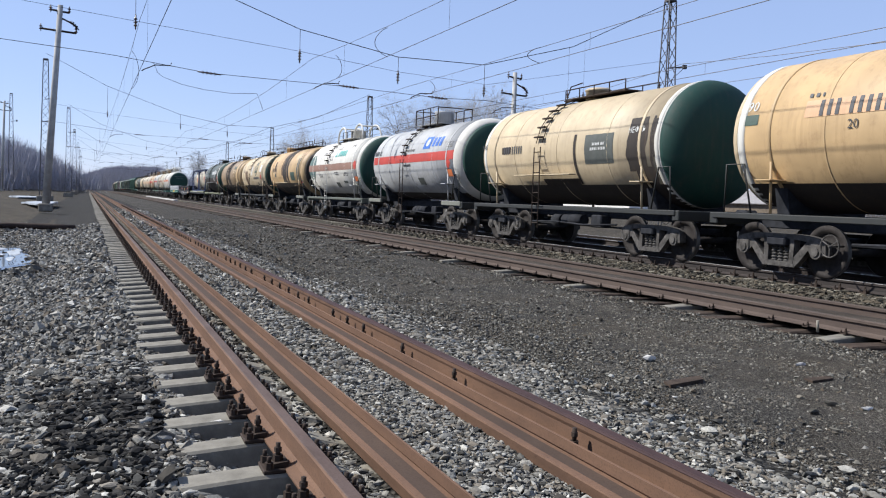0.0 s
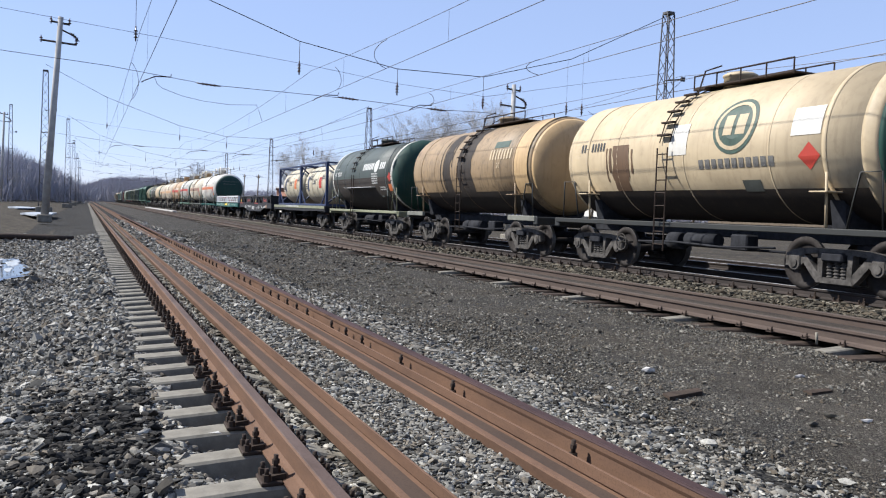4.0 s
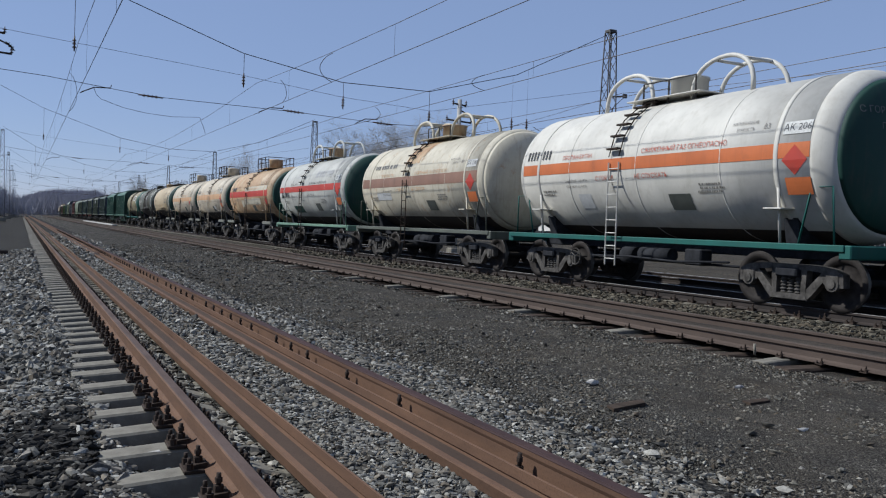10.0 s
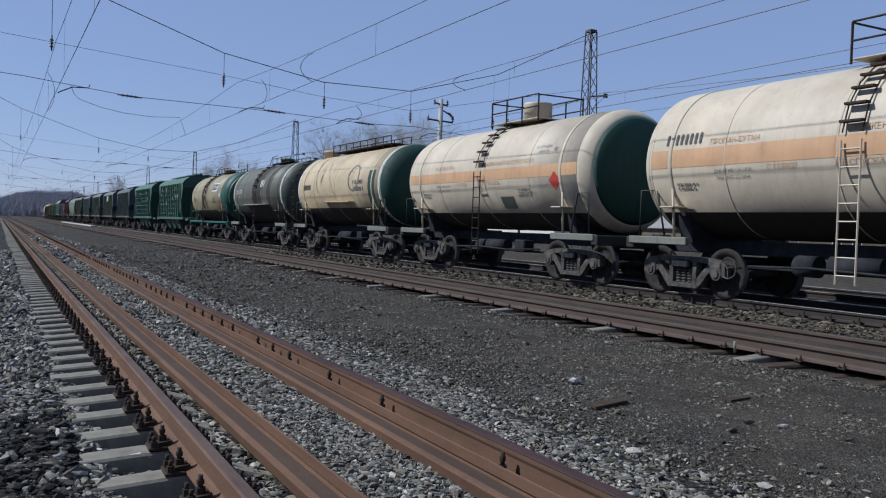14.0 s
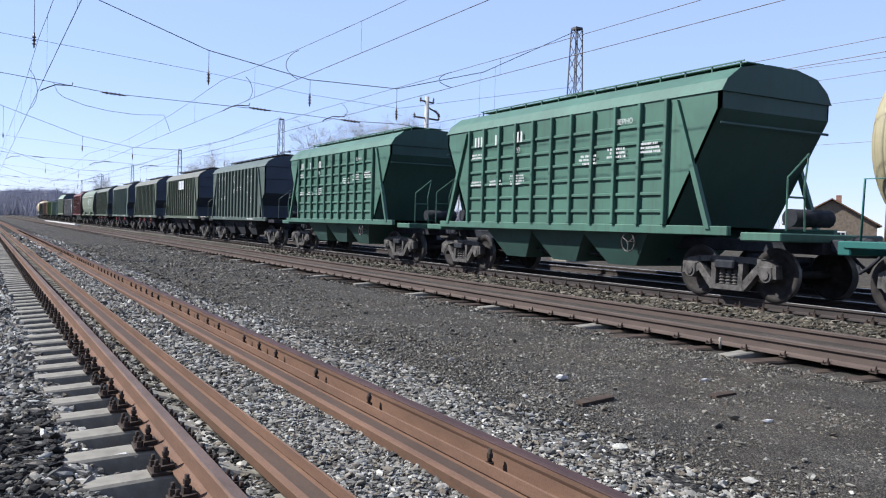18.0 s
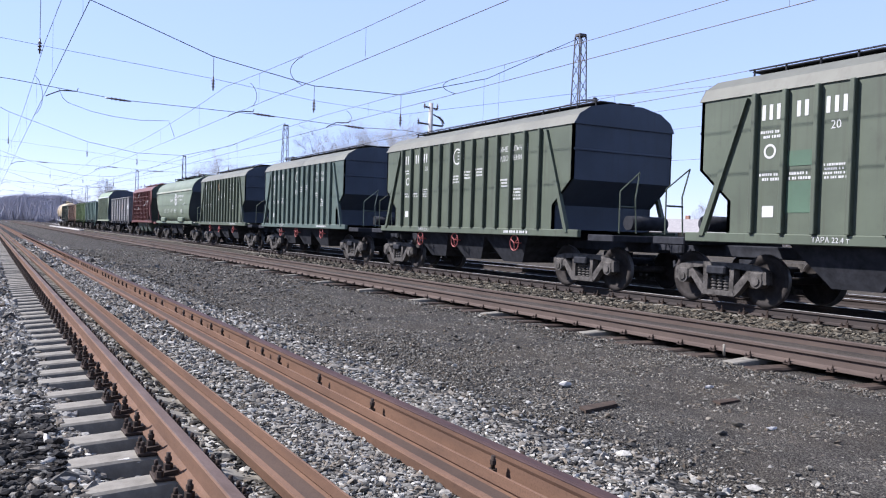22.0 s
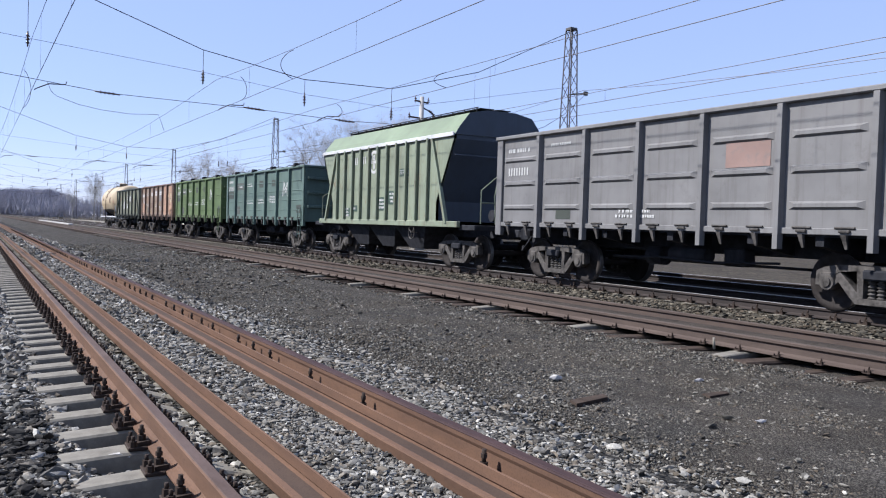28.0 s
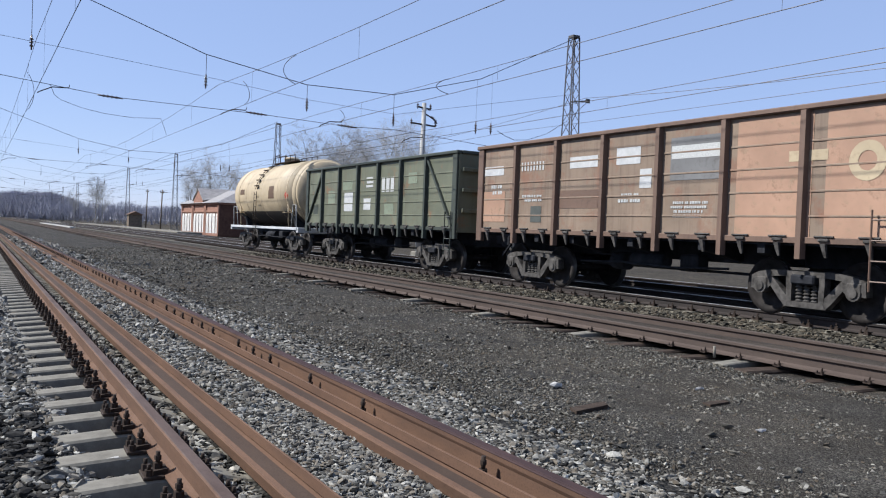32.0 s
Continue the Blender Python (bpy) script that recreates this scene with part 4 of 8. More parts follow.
    ladder(b, [(-1.62, ladder_y, 0.5), (-1.62, ladder_y, zc + 0.1)], 0.36, 8)
    up = [(-(R + 0.06) * math.cos(radians(a)), ladder_y, zc + (R + 0.06) * math.sin(radians(a))) for a in (8, 25, 42, 58, 74)]
    st = B()
    for k in (-0.18, 0.18):
        st.tube([(x, y + k, z) for x, y, z in up], 0.014, 5)
    steps = part("step_ladder", st, IRON, w)
    for i in range(6):
        a = radians(14 + i * 11)
        cx, cz = -(R + 0.09) * math.cos(a), zc + (R + 0.09) * math.sin(a)
        part("tread", B().cbox(cx - 0.08, cx + 0.05, ladder_y - 0.2, ladder_y + 0.2, cz - 0.022, cz + 0.022, 0.006), IRON, steps)
    part("ladder", b, pale if pale else IRON, w)
    # hatch and catwalk
    zt = zc + R
    part("hatch", B().lathe([(-0.08, 0.36), (0.22, 0.36), (0.24, 0.39), (0.28, 0.39), (0.33, 0.30), (0.36, 0.02)], (0, ladder_y - 0.6, zt), "z", 20), body if top != "box" else RUSTY, w)
    b = B()
    if top == "rails":
        b.cbox(-0.55, 0.55, ladder_y - 2.7, ladder_y + 0.3, zt + 0.02, zt + 0.06, 0.01)
        for x in (-0.55, 0.55):
            b.tube([(x, ladder_y - 2.7, zt + 0.32), (x, ladder_y + 0.3, zt + 0.32)], 0.018, 5)
            for i in range(5):
                y = ladder_y - 2.7 + i * 0.75
                b.cyl((x, y, zt + 0.0), (x, y, zt + 0.32), 0.018, 5)
        b.tube([(-0.9, ladder_y - 0.25, zt - 0.2), (-0.75, ladder_y - 0.3, zt + 0.35), (-0.55, ladder_y - 0.6, zt + 0.45)], 0.02, 5)
        part("catwalk", b, IRON, w)
    elif top == "long":
        b.cbox(-0.42, 0.42, -3.1, 3.1, zt + 0.10, zt + 0.14, 0.01)
        for x in (-0.42, 0.42):
            b.tube([(x, -3.1, zt + 0.42), (x, 3.1, zt + 0.42)], 0.018, 5)
            for i in range(9):
                b.cyl((x, -3.1 + i * 0.775, zt - 0.04), (x, -3.1 + i * 0.775, zt + 0.42), 0.018, 5)
        part("catwalk", b, IRON, w)
    else:
        b.cbox(-0.75, 0.75, ladder_y - 1.7, ladder_y + 0.7, zt + 0.02, zt + 0.05, 0.01)
        part("catwalk", b, body, w)
        if top == "arcs":
            for t in (-1, 1):
                yc = ladder_y - 0.6 + t * 1.5
                b = B()
                for x0, lean in ((-0.42, -0.10), (0.42, 0.10)):
                    b.tube([(x0 + lean * (1 - i / 8) if i < 8 else x0, yc - 0.86 * math.cos(math.pi * i / 16) * (1.0 if i < 8 else 1.12), zt - 0.12 + 0.86 * math.sin(math.pi * i / 16) ** 0.7) for i in range(17)], 0.05, 8)
                for q in (0.32, 0.62):
                    y, z = yc - 0.86 * math.cos(math.pi * q), zt - 0.12 + 0.86 * math.sin(math.pi * q) ** 0.7
                    b.cyl((-0.42, y, z), (0.42, y, z), 0.035, 6)
                part("guard_hoop", b, body, w)
            b = B()
            for y in (-0.85, 0.0, 0.85):
                b.cyl((-0.62, ladder_y - 0.6 + y, zt - 0.1), (-0.62, ladder_y - 0.6 + y, zt + 0.42), 0.022, 5)
            b.tube([(-0.62, ladder_y - 1.45, zt + 0.42), (-0.62, ladder_y + 0.25, zt + 0.42)], 0.016, 5)
            part("railing", b, BOGIE, w)
            part("valve_dome", B().lathe([(0, 0.42), (0.46, 0.42), (0.47, 0.45), (0.52, 0.45), (0.54, 0.02)], (0, ladder_y - 0.6, zt), "z", 20), RUSTY if body is not WHITE_P else body, w)
        else:
            b = B()
            for x in (-0.75, 0.75):
                for zz in (0.35, 0.68):
                    b.tube([(x, ladder_y - 1.7, zt + zz), (x, ladder_y + 0.7, zt + zz)], 0.02, 5)
                for y in (-1.7, -0.9, -0.1, 0.7):
                    b.cyl((x, ladder_y + y, zt - 0.05), (x, ladder_y + y, zt + 0.68), 0.024, 5)
            for y in (-1.7, 0.7):
                b.cyl((-0.75, ladder_y + y, zt + 0.66), (0.75, ladder_y + y, zt + 0.66), 0.02, 5)
            part("railing", b, IRON, w)
            part("valve_dome", B().lathe([(0, 0.40), (0.50, 0.40), (0.55, 0.42), (0.60, 0.40), (0.62, 0.02)], (0, ladder_y - 0.6, zt), "z", 20), body, w)
    if stripe:
        a0 = math.degrees(math.asin((stripe_z - stripe_h / 2) / R))
        a1 = math.degrees(math.asin((stripe_z + stripe_h / 2) / R))
        part("stripe", shell(B(), R + 0.005, zc, -lb + hd, lb - hd, a0, a1, 4), stripe, w, "painted stripe along the tank")
    part("brake_wheel", HANDWHEEL_ME, None, w, at=pose(-1.35, pv / 2 - 1.45, 0.62))
    running_gear(w, pv, half)
    w["R"], w["zc"], w["lb"] = R, zc, lb
    return w


def bent(name, me_or_b, mat, w, y, deg, label="", off=0.009):
    """Flat paint laid on the near side of a barrel: u runs to the reader's right, v upwards along the skin."""
    if isinstance(me_or_b, B):
        me = me_or_b.mesh(name, mat)
    else:
        me = me_or_b
    R, zc = w["R"] + off, w["zc"]
    for v in me.vertices:
        a = radians(deg) + v.co.y / R
        v.co = (-R * math.cos(a), y - v.co.x, zc + R * math.sin(a))
    me.update()
    return part(name, me, mat, w, label)


def text_mesh(text, size, mat, bold=0.0):
    cu = bpy.data.curves.new("lettering", "FONT")
    cu.body, cu.size, cu.align_x, cu.align_y, cu.resolution_u, cu.offset = text, size, "CENTER", "CENTER", 2, bold
    tmp = bpy.data.objects.new("lettering", cu)
    me = bpy.data.meshes.new_from_object(tmp)
    bpy.data.objects.remove(tmp)
    bpy.data.curves.remove(cu)
    me.materials.clear()
    me.materials.append(mat)
    return me


def tank_words(w, text, size, mat, y, deg, off=0.014):
    return bent("lettering", text_mesh(text, size, mat), mat, w, y, deg, off=off)


def quads(rects):
    b = B()
    for x0, x1, y0, y1 in rects:
        n = 1 + int((y1 - y0) / 0.09)
        vs = [(x, y0 + (y1 - y0) * i / n, 0) for i in range(n + 1) for x in (x0, x1)]
        b.add(vs, [(2 * i, 2 * i + 1, 2 * i + 3, 2 * i + 2) for i in range(n)])
    return b


def digits(n, size, groups=()):
    """Bars in the place of a running number."""
    r, x = [], 0.0
    for i in range(n):
        r.append((x, x + size * 0.27, -size / 2, size / 2))
        x += size * (0.58 if i + 1 not in groups else 1.0)
    w = r[-1][1]
    return quads([(a - w / 2, b - w / 2, c, d) for a, b, c, d in r])


def print_rows(rows, width, size, seed=1):
    r, out = random.Random(seed), []
    for i in range(rows):
        y = ((rows - 1) / 2 - i) * size * 1.75
        x, end = -width / 2 + r.uniform(0, 0.2) * width, width / 2 - r.uniform(0, 0.2) * width
        while x < end:
            ww = min(r.uniform(0.5, 1.1) * size, end - x)
            out.append((x, x + ww, y - size / 2, y + size / 2))
            x += ww + size * (0.3 if r.random() < 0.8 else 0.9)
    return quads(out)


def disc(r, r0=0.0, seg=28):
    b = B()
    rr = [r0, (r0 + r) / 2, r]
    vs = [(q * math.cos(2 * math.pi * i / seg), q * math.sin(2 * math.pi * i / seg), 0) for q in rr for i in range(seg)]
    fs = [(a * seg + i, a * seg + (i + 1) % seg, (a + 1) * seg + (i + 1) % seg, (a + 1) * seg + i) for a in range(2) for i in range(seg)]
    return b.add(vs, fs)


def diamond(r):
    return B().add([(r, 0, 0), (0, r, 0), (-r, 0, 0), (0, -r, 0)], [(0, 1, 2, 3)])


def tank_print(w, rows, width, size, mat, y, deg, seed=1):
    return bent("lettering", print_rows(rows, width, size, seed), mat, w, y, deg, off=0.014)


def tank_digits(w, n, size, mat, y, deg, groups=()):
    return bent("lettering", digits(n, size, groups), mat, w, y, deg, off=0.014)


def head_words(w, text, size, mat, v):
    """Lettering on the domed end that faces the camera side of the train."""
    me = text_mesh(text, size, mat)
    R, zc, lb, hd = w["R"], w["zc"], w["lb"], 0.66
    for p in me.vertices:
        u, q = p.co.x, p.co.y + v
        c = min(1.0, math.hypot(u, q) / R) ** (1 / 0.66)
        p.co = (u, -(lb - hd + hd * math.sqrt(max(0.0, 1 - c * c))) - 0.012, zc + q)
    me.update()
    return part("lettering", me, mat, w)


def hazard(w, y):
    """Red diamond, plate and orange panel near the end of a gas tank."""
    bent("hazard_diamond", diamond(0.27), RED, w, y, -4, "red hazard diamond", 0.012)
    bent("hazard_panel", quads([(-0.27, 0.27, -0.16, 0.16)]), ORANGE, w, y - 0.05, -21, "orange hazard panel", 0.012)
    bent("number_plate", quads([(-0.3, 0.3, -0.12, 0.12)]), INK_W, w, y, 17, "white plate", 0.012)
    bent("lettering", text_mesh("АК 206", 0.19, INK_K), INK_K, w, y, 17, off=0.015)


def gas_words(w, ink, k=1.0):
    tank_words(w, "ПРОПАН-БУТАН", 0.15, ink, 2.2, 11)
    tank_words(w, "СЖИЖЕННЫЙ ГАЗ ОГНЕОПАСНО", 0.15, ink, -1.4, 11)
    tank_words(w, "С ГОРКИ", 0.15, ink, 1.1, -9)
    tank_words(w, "НЕ СПУСКАТЬ", 0.15, ink, -0.5, -9)
    tank_words(w, "ДАВЛЕНИЕ 1.65 МПА", 0.09, INK_GR, 2.2, -10)
    tank_words(w, "ПАР. ИСП. 2.5 МПА", 0.09, INK_GR, 2.2, -15)
    tank_words(w, "НАПОЛНЕНИЕ", 0.09, INK_GR, -3.0, 24)
    tank_words(w, "ЁМКОСТЬ", 0.09, INK_GR, -3.05, 19)
    tank_words(w, "83", 0.16, INK_GR, -3.55, 20)
    tank_print(w, 2, 0.6, 0.05, INK_GR, 3.4, -20, 4)
    tank_print(w, 3, 0.8, 0.045, INK_GR, -2.2, -20, 5)
    patch(w, -1.6, -0.95, -38, -24, BLACKP)


def on_tank(w, y, deg):
    R, zc = w["R"], w["zc"]
    a = radians(deg)
    return wall_pose(-(R + 0.010) * math.cos(a), y, zc + (R + 0.010) * math.sin(a), a)


def patch(w, y0, y1, a0, a1, mat, label=""):
    """Repainted panel, or a ragged spill where the paint is a stain."""
    R, zc = w["R"], w["zc"]
    if mat not in (SOOT_SHADE, OIL_B, RUSTY):
        return part("painted_panel", shell(B(), R + 0.0065, zc, y0, y1, a0, a1, max(4, int((a1 - a0) / 3))), mat, w, label)
    r = random.Random(int(y0 * 100 + a1))
    b = B()

    def streak(ya, yb, c0, c1, rr, rag):
        n = max(4, int((c1 - c0) / 3))
        k0, k1 = r.uniform(0, 9), r.uniform(20, 29)
        lo, hi = [], []
        for i in range(n + 1):
            a = radians(c0 + (c1 - c0) * i / n)
            x, z = -rr * math.cos(a), zc + rr * math.sin(a)
            lo.append((x, ya + rag * noise.noise((a * 5, k0, 0)), z))
            hi.append((x, max(ya + 0.01, yb) + rag * noise.noise((a * 5, k1, 0)), z))
        b.ring([lo, hi], True, False, False)

    wide = y1 - y0
    streak(y0, y1, a0, a1, R + 0.0065, min(0.12, wide * 0.22))
    for i in range(5 if a1 - a0 > 40 else 0):
        yc = r.uniform(y0 - 0.35, y1 + 0.35)
        ww = r.uniform(0.02, 0.10)
        streak(yc, yc + ww, a0 + r.uniform(0, 0.6) * (a1 - a0), a1 - r.uniform(0, 0.2) * (a1 - a0), R + 0.0075 + i * 0.0006, 0.03)
    return part("stain", b, mat, w, label)


def gondola(b0, b1, label, body, rib=None, pressed=False, diag=False):
    w = wagon("gondola_wagon", label, b0, b1)
    L = b1 - b0
    h = L / 2 - 0.6
    z0, z1 = 1.32, 3.50
    rib = rib or body
    for s in (-1, 1):
        part("side_wall", B().box(s * 1.47 - 0.03, s * 1.47 + 0.03, -h, h, z0, z1), body, w)
        part("end_wall", B().box(-1.50, 1.50, s * h - 0.04, s * h + 0.04, z0 - 0.1, z1), body, w)
        part("top_rim", B().cbox(s * 1.50 - 0.09, s * 1.50 + 0.09, -h - 0.06, h + 0.06, z1, z1 + 0.10, 0.02), rib, w)
        part("top_rim", B().cbox(-1.41, 1.41, s * h - 0.09, s * h + 0.09, z1, z1 + 0.10, 0.02), rib, w)
        part("bottom_rail", B().cbox(s * 1.49 - 0.06, s * 1.49 + 0.06, -h, h, z0 - 0.06, z0 + 0.05, 0.01), rib, w)
        for i in range(8):
            y = -h + 0.12 + (2 * h - 0.24) * i / 7
            ww = 0.075
            x0 = s * 1.50
            if i in (0, 7):
                part("corner_post", B().cbox(s * 1.50 - 0.06, s * 1.50 + 0.06, y - 0.13, y + 0.13, z0 - 0.3, z1, 0.015), rib, w)
            else:
                part("post", B().prism([(x0, y - ww), (x0 + s * 0.115, y - ww * 0.7), (x0 + s * 0.115, y + ww * 0.7), (x0, y + ww)], "z", 1.0, z1), rib, w)
        for i in range(7):
            y = -h + 0.12 + (2 * h - 0.24) * (i + 0.5) / 7
            pw = (2 * h - 0.24) / 7
            if pressed:
                for zz in (1.75, 2.36, 2.97):
                    b = B().hexa([(s * 1.50, y - pw * 0.40, zz - 0.07), (s * 1.50, y + pw * 0.40, zz - 0.07), (s * 1.50, y + pw * 0.40, zz + 0.07), (s * 1.50, y - pw * 0.40, zz + 0.07),
                                  (s * 1.545, y - pw * 0.33, zz - 0.03), (s * 1.545, y + pw * 0.33, zz - 0.03), (s * 1.545, y + pw * 0.33, zz + 0.03), (s * 1.545, y - pw * 0.33, zz + 0.03)])
                    part("pressed_rib", b, body, w)
            else:
                for zz in (1.72, 2.14, 2.56, 2.98):
                    part("panel_rib", B().cbox(s * 1.505 - 0.012, s * 1.505 + 0.012, y - pw * 0.44, y + pw * 0.44, zz - 0.018, zz + 0.018, 0.006), body, w)
            for dy in (-0.4, 0.4):
                b = B().cbox(s * 1.56 - 0.03, s * 1.56 + 0.03, y + dy - 0.10, y + dy + 0.10, z0 - 0.02, z0 + 0.03, 0.01)
                b.hexa([(s * 1.53, y + dy - 0.05, z0 - 0.05), (s * 1.60, y + dy - 0.05, z0 - 0.05), (s * 1.60, y + dy + 0.05, z0 - 0.05), (s * 1.53, y + dy + 0.05, z0 - 0.05),
                        (s * 1.53, y + dy - 0.06, z0 - 0.28), (s * 1.56, y + dy - 0.06, z0 - 0.28), (s * 1.56, y + dy - 0.02, z0 - 0.28), (s * 1.53, y + dy - 0.02, z0 - 0.28)])
                b.cyl((s * 1.56, y + dy - 0.18, z0 + 0.06), (s * 1.56, y + dy + 0.18, z0 + 0.06), 0.02, 5)
                part("hatch_lock", b, BOGIE, w)
        if diag:
            for i in (0, 6):
                y = -h + 0.12 + (2 * h - 0.24) * (i + 0.5) / 7
                pw = (2 * h - 0.24) / 7 * 0.45
                t = -1 if i == 0 else 1
                part("brace", B().hexa([(s * 1.50, y - t * pw - 0.05, z1 - 0.1), (s * 1.58, y - t * pw - 0.05, z1 - 0.1), (s * 1.58, y - t * pw + 0.05, z1 - 0.1), (s * 1.50, y - t * pw + 0.05, z1 - 0.1),
                                        (s * 1.50, y + t * pw - 0.05, z0 + 0.1), (s * 1.58, y + t * pw - 0.05, z0 + 0.1), (s * 1.58, y + t * pw + 0.05, z0 + 0.1), (s * 1.50, y + t * pw + 0.05, z0 + 0.1)]), rib, w)
    for i in range(3):
        z = 1.85 + i * 0.6
        part("end_rib", B().cbox(-1.4, 1.4, -h - 0.14, -h - 0.04, z - 0.06, z + 0.06, 0.015), body, w)
    part("floor", B().box(-1.47, 1.47, -h, h, z0 - 0.10, z0), UNDER, w)
    part("centre_sill", B().cbox(-0.35, 0.35, -h, h, 0.82, z0 - 0.1, 0.02), UNDER, w)
    for y in (-3.4, -2.0, 0.0, 2.0, 3.4):
        part("cross_beam", B().prism([(-1.45, z0 - 0.1), (-1.45, z0 - 0.25), (-0.35, 0.86), (0.35, 0.86), (1.45, z0 - 0.25), (1.45, z0 - 0.1)], "y", y - 0.08, y + 0.08), UNDER, w)
    b = B()
    ladder(b, [(-1.60, -h + 0.35, 0.55), (-1.60, -h + 0.35, z0 + 0.5)], 0.35, 4)
    part("ladder", b, rib, w)
    running_gear(w, L - 5.27, h)
    return w


def hopper(b0, b1, label, body, end=None, style="ribs", roof=None, nrib=13, zr=4.42, ze=3.86, ht=5.18, hb=3.97, zk=2.55, eave=None, red_wheels=False):
    """Covered hopper: ribbed sides, chamfered roof, ends that lean in towards the bottom."""
    w = wagon("hopper_wagon", label, b0, b1)
    L = b1 - b0
    h = L / 2 - 0.62
    roof, end = roof or body, end or body
    zb = 1.36
    hw = 1.55
    # ht: half length at the eaves, hb: half length at the sill
    hs, col = min(ht + 0.3, h), 0.13
    # ribbed wagons: the end leans in from zk to zm and stands upright below
    hm, zm = (hb + 0.5, 1.95) if style == "ribs" else (hb, zb)
    smooth = style == "smooth"
    if smooth:
        outline = [(1.22, 1.36), (1.38, 1.52), (1.52, 1.8), (1.59, 2.2), (1.61, 2.6), (1.60, 3.0), (1.57, zk), (1.57, ze)]
        outline += [(1.57 * math.cos(radians(a)), ze + (zr - ze) * math.sin(radians(a))) for a in range(10, 90, 10)] + [(0.0, zr)]

        def reach(z):
            return ht if z >= zk else hb + (ht - hb) * ((z - zb) / (zk - zb)) ** 0.9
        for s in (-1, 1):
            for name, pts, mat in (("side_wall", outline[:8], body), ("roof", outline[7:], roof)):
                part(name, B().ring([[(s * x, y * reach(z), z) for x, z in pts] for y in (-1, -0.33, 0.33, 1)], True, False, False), mat, w)
            half_end = [(x, s * reach(z), z) for x, z in outline]
            part("end_wall", B().ring([[(-x, y, z) for x, y, z in half_end], half_end], False, False, False), end, w)
            part("end_rim", B().tube([(-x - 0.01, s * (reach(z) + 0.01), z) for x, z in outline[:-1]], 0.022, 5), body, w)
    for s in (() if smooth else (-1, 1)):
        x = s * hw
        side = [(-ht, ze), (-ht, zk), (-hm, zm), (-hm, zb), (hm, zb), (hm, zm), (ht, zk), (ht, ze)] if style == "ribs" else [(-ht, ze), (-ht, zk), (-hb, zb), (hb, zb), (ht, zk), (ht, ze)]
        b = B().prism(side, "x", x - s * 0.05, x)
        part("side_wall", b, body, w)
    # roof
    prof = [(-hw - 0.03, ze), (-hw + 0.12, ze + 0.24), (-hw + 0.45, zr - 0.12), (-0.5, zr), (0.5, zr), (hw - 0.45, zr - 0.12), (hw - 0.12, ze + 0.24), (hw + 0.03, ze)]
    if not smooth:
        part("roof", B().prism(prof, "y", -ht - 0.03, ht + 0.03), roof, w)
    for s in (() if smooth else (-1, 1)):
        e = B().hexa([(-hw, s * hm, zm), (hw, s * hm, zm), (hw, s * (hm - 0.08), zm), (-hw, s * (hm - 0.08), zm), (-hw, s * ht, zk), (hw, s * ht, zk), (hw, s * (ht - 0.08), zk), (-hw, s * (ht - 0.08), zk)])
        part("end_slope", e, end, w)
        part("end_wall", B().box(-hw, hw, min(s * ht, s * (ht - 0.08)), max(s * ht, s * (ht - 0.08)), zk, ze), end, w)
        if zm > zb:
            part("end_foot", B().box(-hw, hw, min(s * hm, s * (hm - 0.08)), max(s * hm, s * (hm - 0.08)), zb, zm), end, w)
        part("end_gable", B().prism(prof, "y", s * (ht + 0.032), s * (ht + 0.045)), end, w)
        part("end_seam", B().cbox(-hw, hw, min(s * ht, s * (ht + 0.03)), max(s * ht, s * (ht + 0.03)), ze - 0.62, ze - 0.57, 0.01), end, w)
        # slanted corner columns from the eaves to the frame
        for x in (-1.57, 1.57):
            part("end_column", B().hexa([(x - 0.05, s * (hb + col) - 0.06, ze - 0.06), (x + 0.05, s * (hb + col) - 0.06, ze - 0.06), (x + 0.05, s * (hb + col) + 0.06, ze - 0.06), (x - 0.05, s * (hb + col) + 0.06, ze - 0.06),
                                           (x - 0.05, s * (hb + col + 0.95) - 0.06, 1.3), (x + 0.05, s * (hb + col + 0.95) - 0.06, 1.3), (x + 0.05, s * (hb + col + 0.95) + 0.06, 1.3), (x - 0.05, s * (hb + col + 0.95) + 0.06, 1.3)]), body, w)
    for s in (-1, 1):
        part("end_stair", B().tube([(-1.2, s * (h - 0.1), 1.3), (-1.2, s * (h - 0.1), 2.25), (-0.6, s * (h - 0.15), 2.7)], 0.018, 5).tube([(-0.7, s * (h - 0.1), 1.3), (-0.75, s * (h - 0.1), 2.1), (-0.6, s * (h - 0.15), 2.7)], 0.018, 5)
             .tube([(-1.2, s * (h - 0.1), 1.9), (-0.72, s * (h - 0.1), 1.9)], 0.02, 5), body, w)
        part("side_sill", B().cbox(s * 1.53 - 0.06, s * 1.53 + 0.06, -hs, hs, 1.18, 1.36, 0.015), body, w)
        part("end_platform", B().cbox(-1.45, 1.45, s * h - 0.9 if s > 0 else -h, h if s > 0 else -h + 0.9, 1.10, 1.26, 0.02), body if style != "ribs" else UNDER, w)
        part("end_hopper", B().cyl((-0.55, s * (h - 0.55), 1.55), (0.55, s * (h - 0.55), 1.55), 0.17, 12), UNDER, w)
    if eave:
        for s in (-1, 1):
            part("eave_strip", B().cbox(s * (hw + 0.05) - 0.02, s * (hw + 0.05) + 0.02, -ht, ht, ze - 0.05, ze + 0.07, 0.01), eave, w, "pale strip along the eaves")
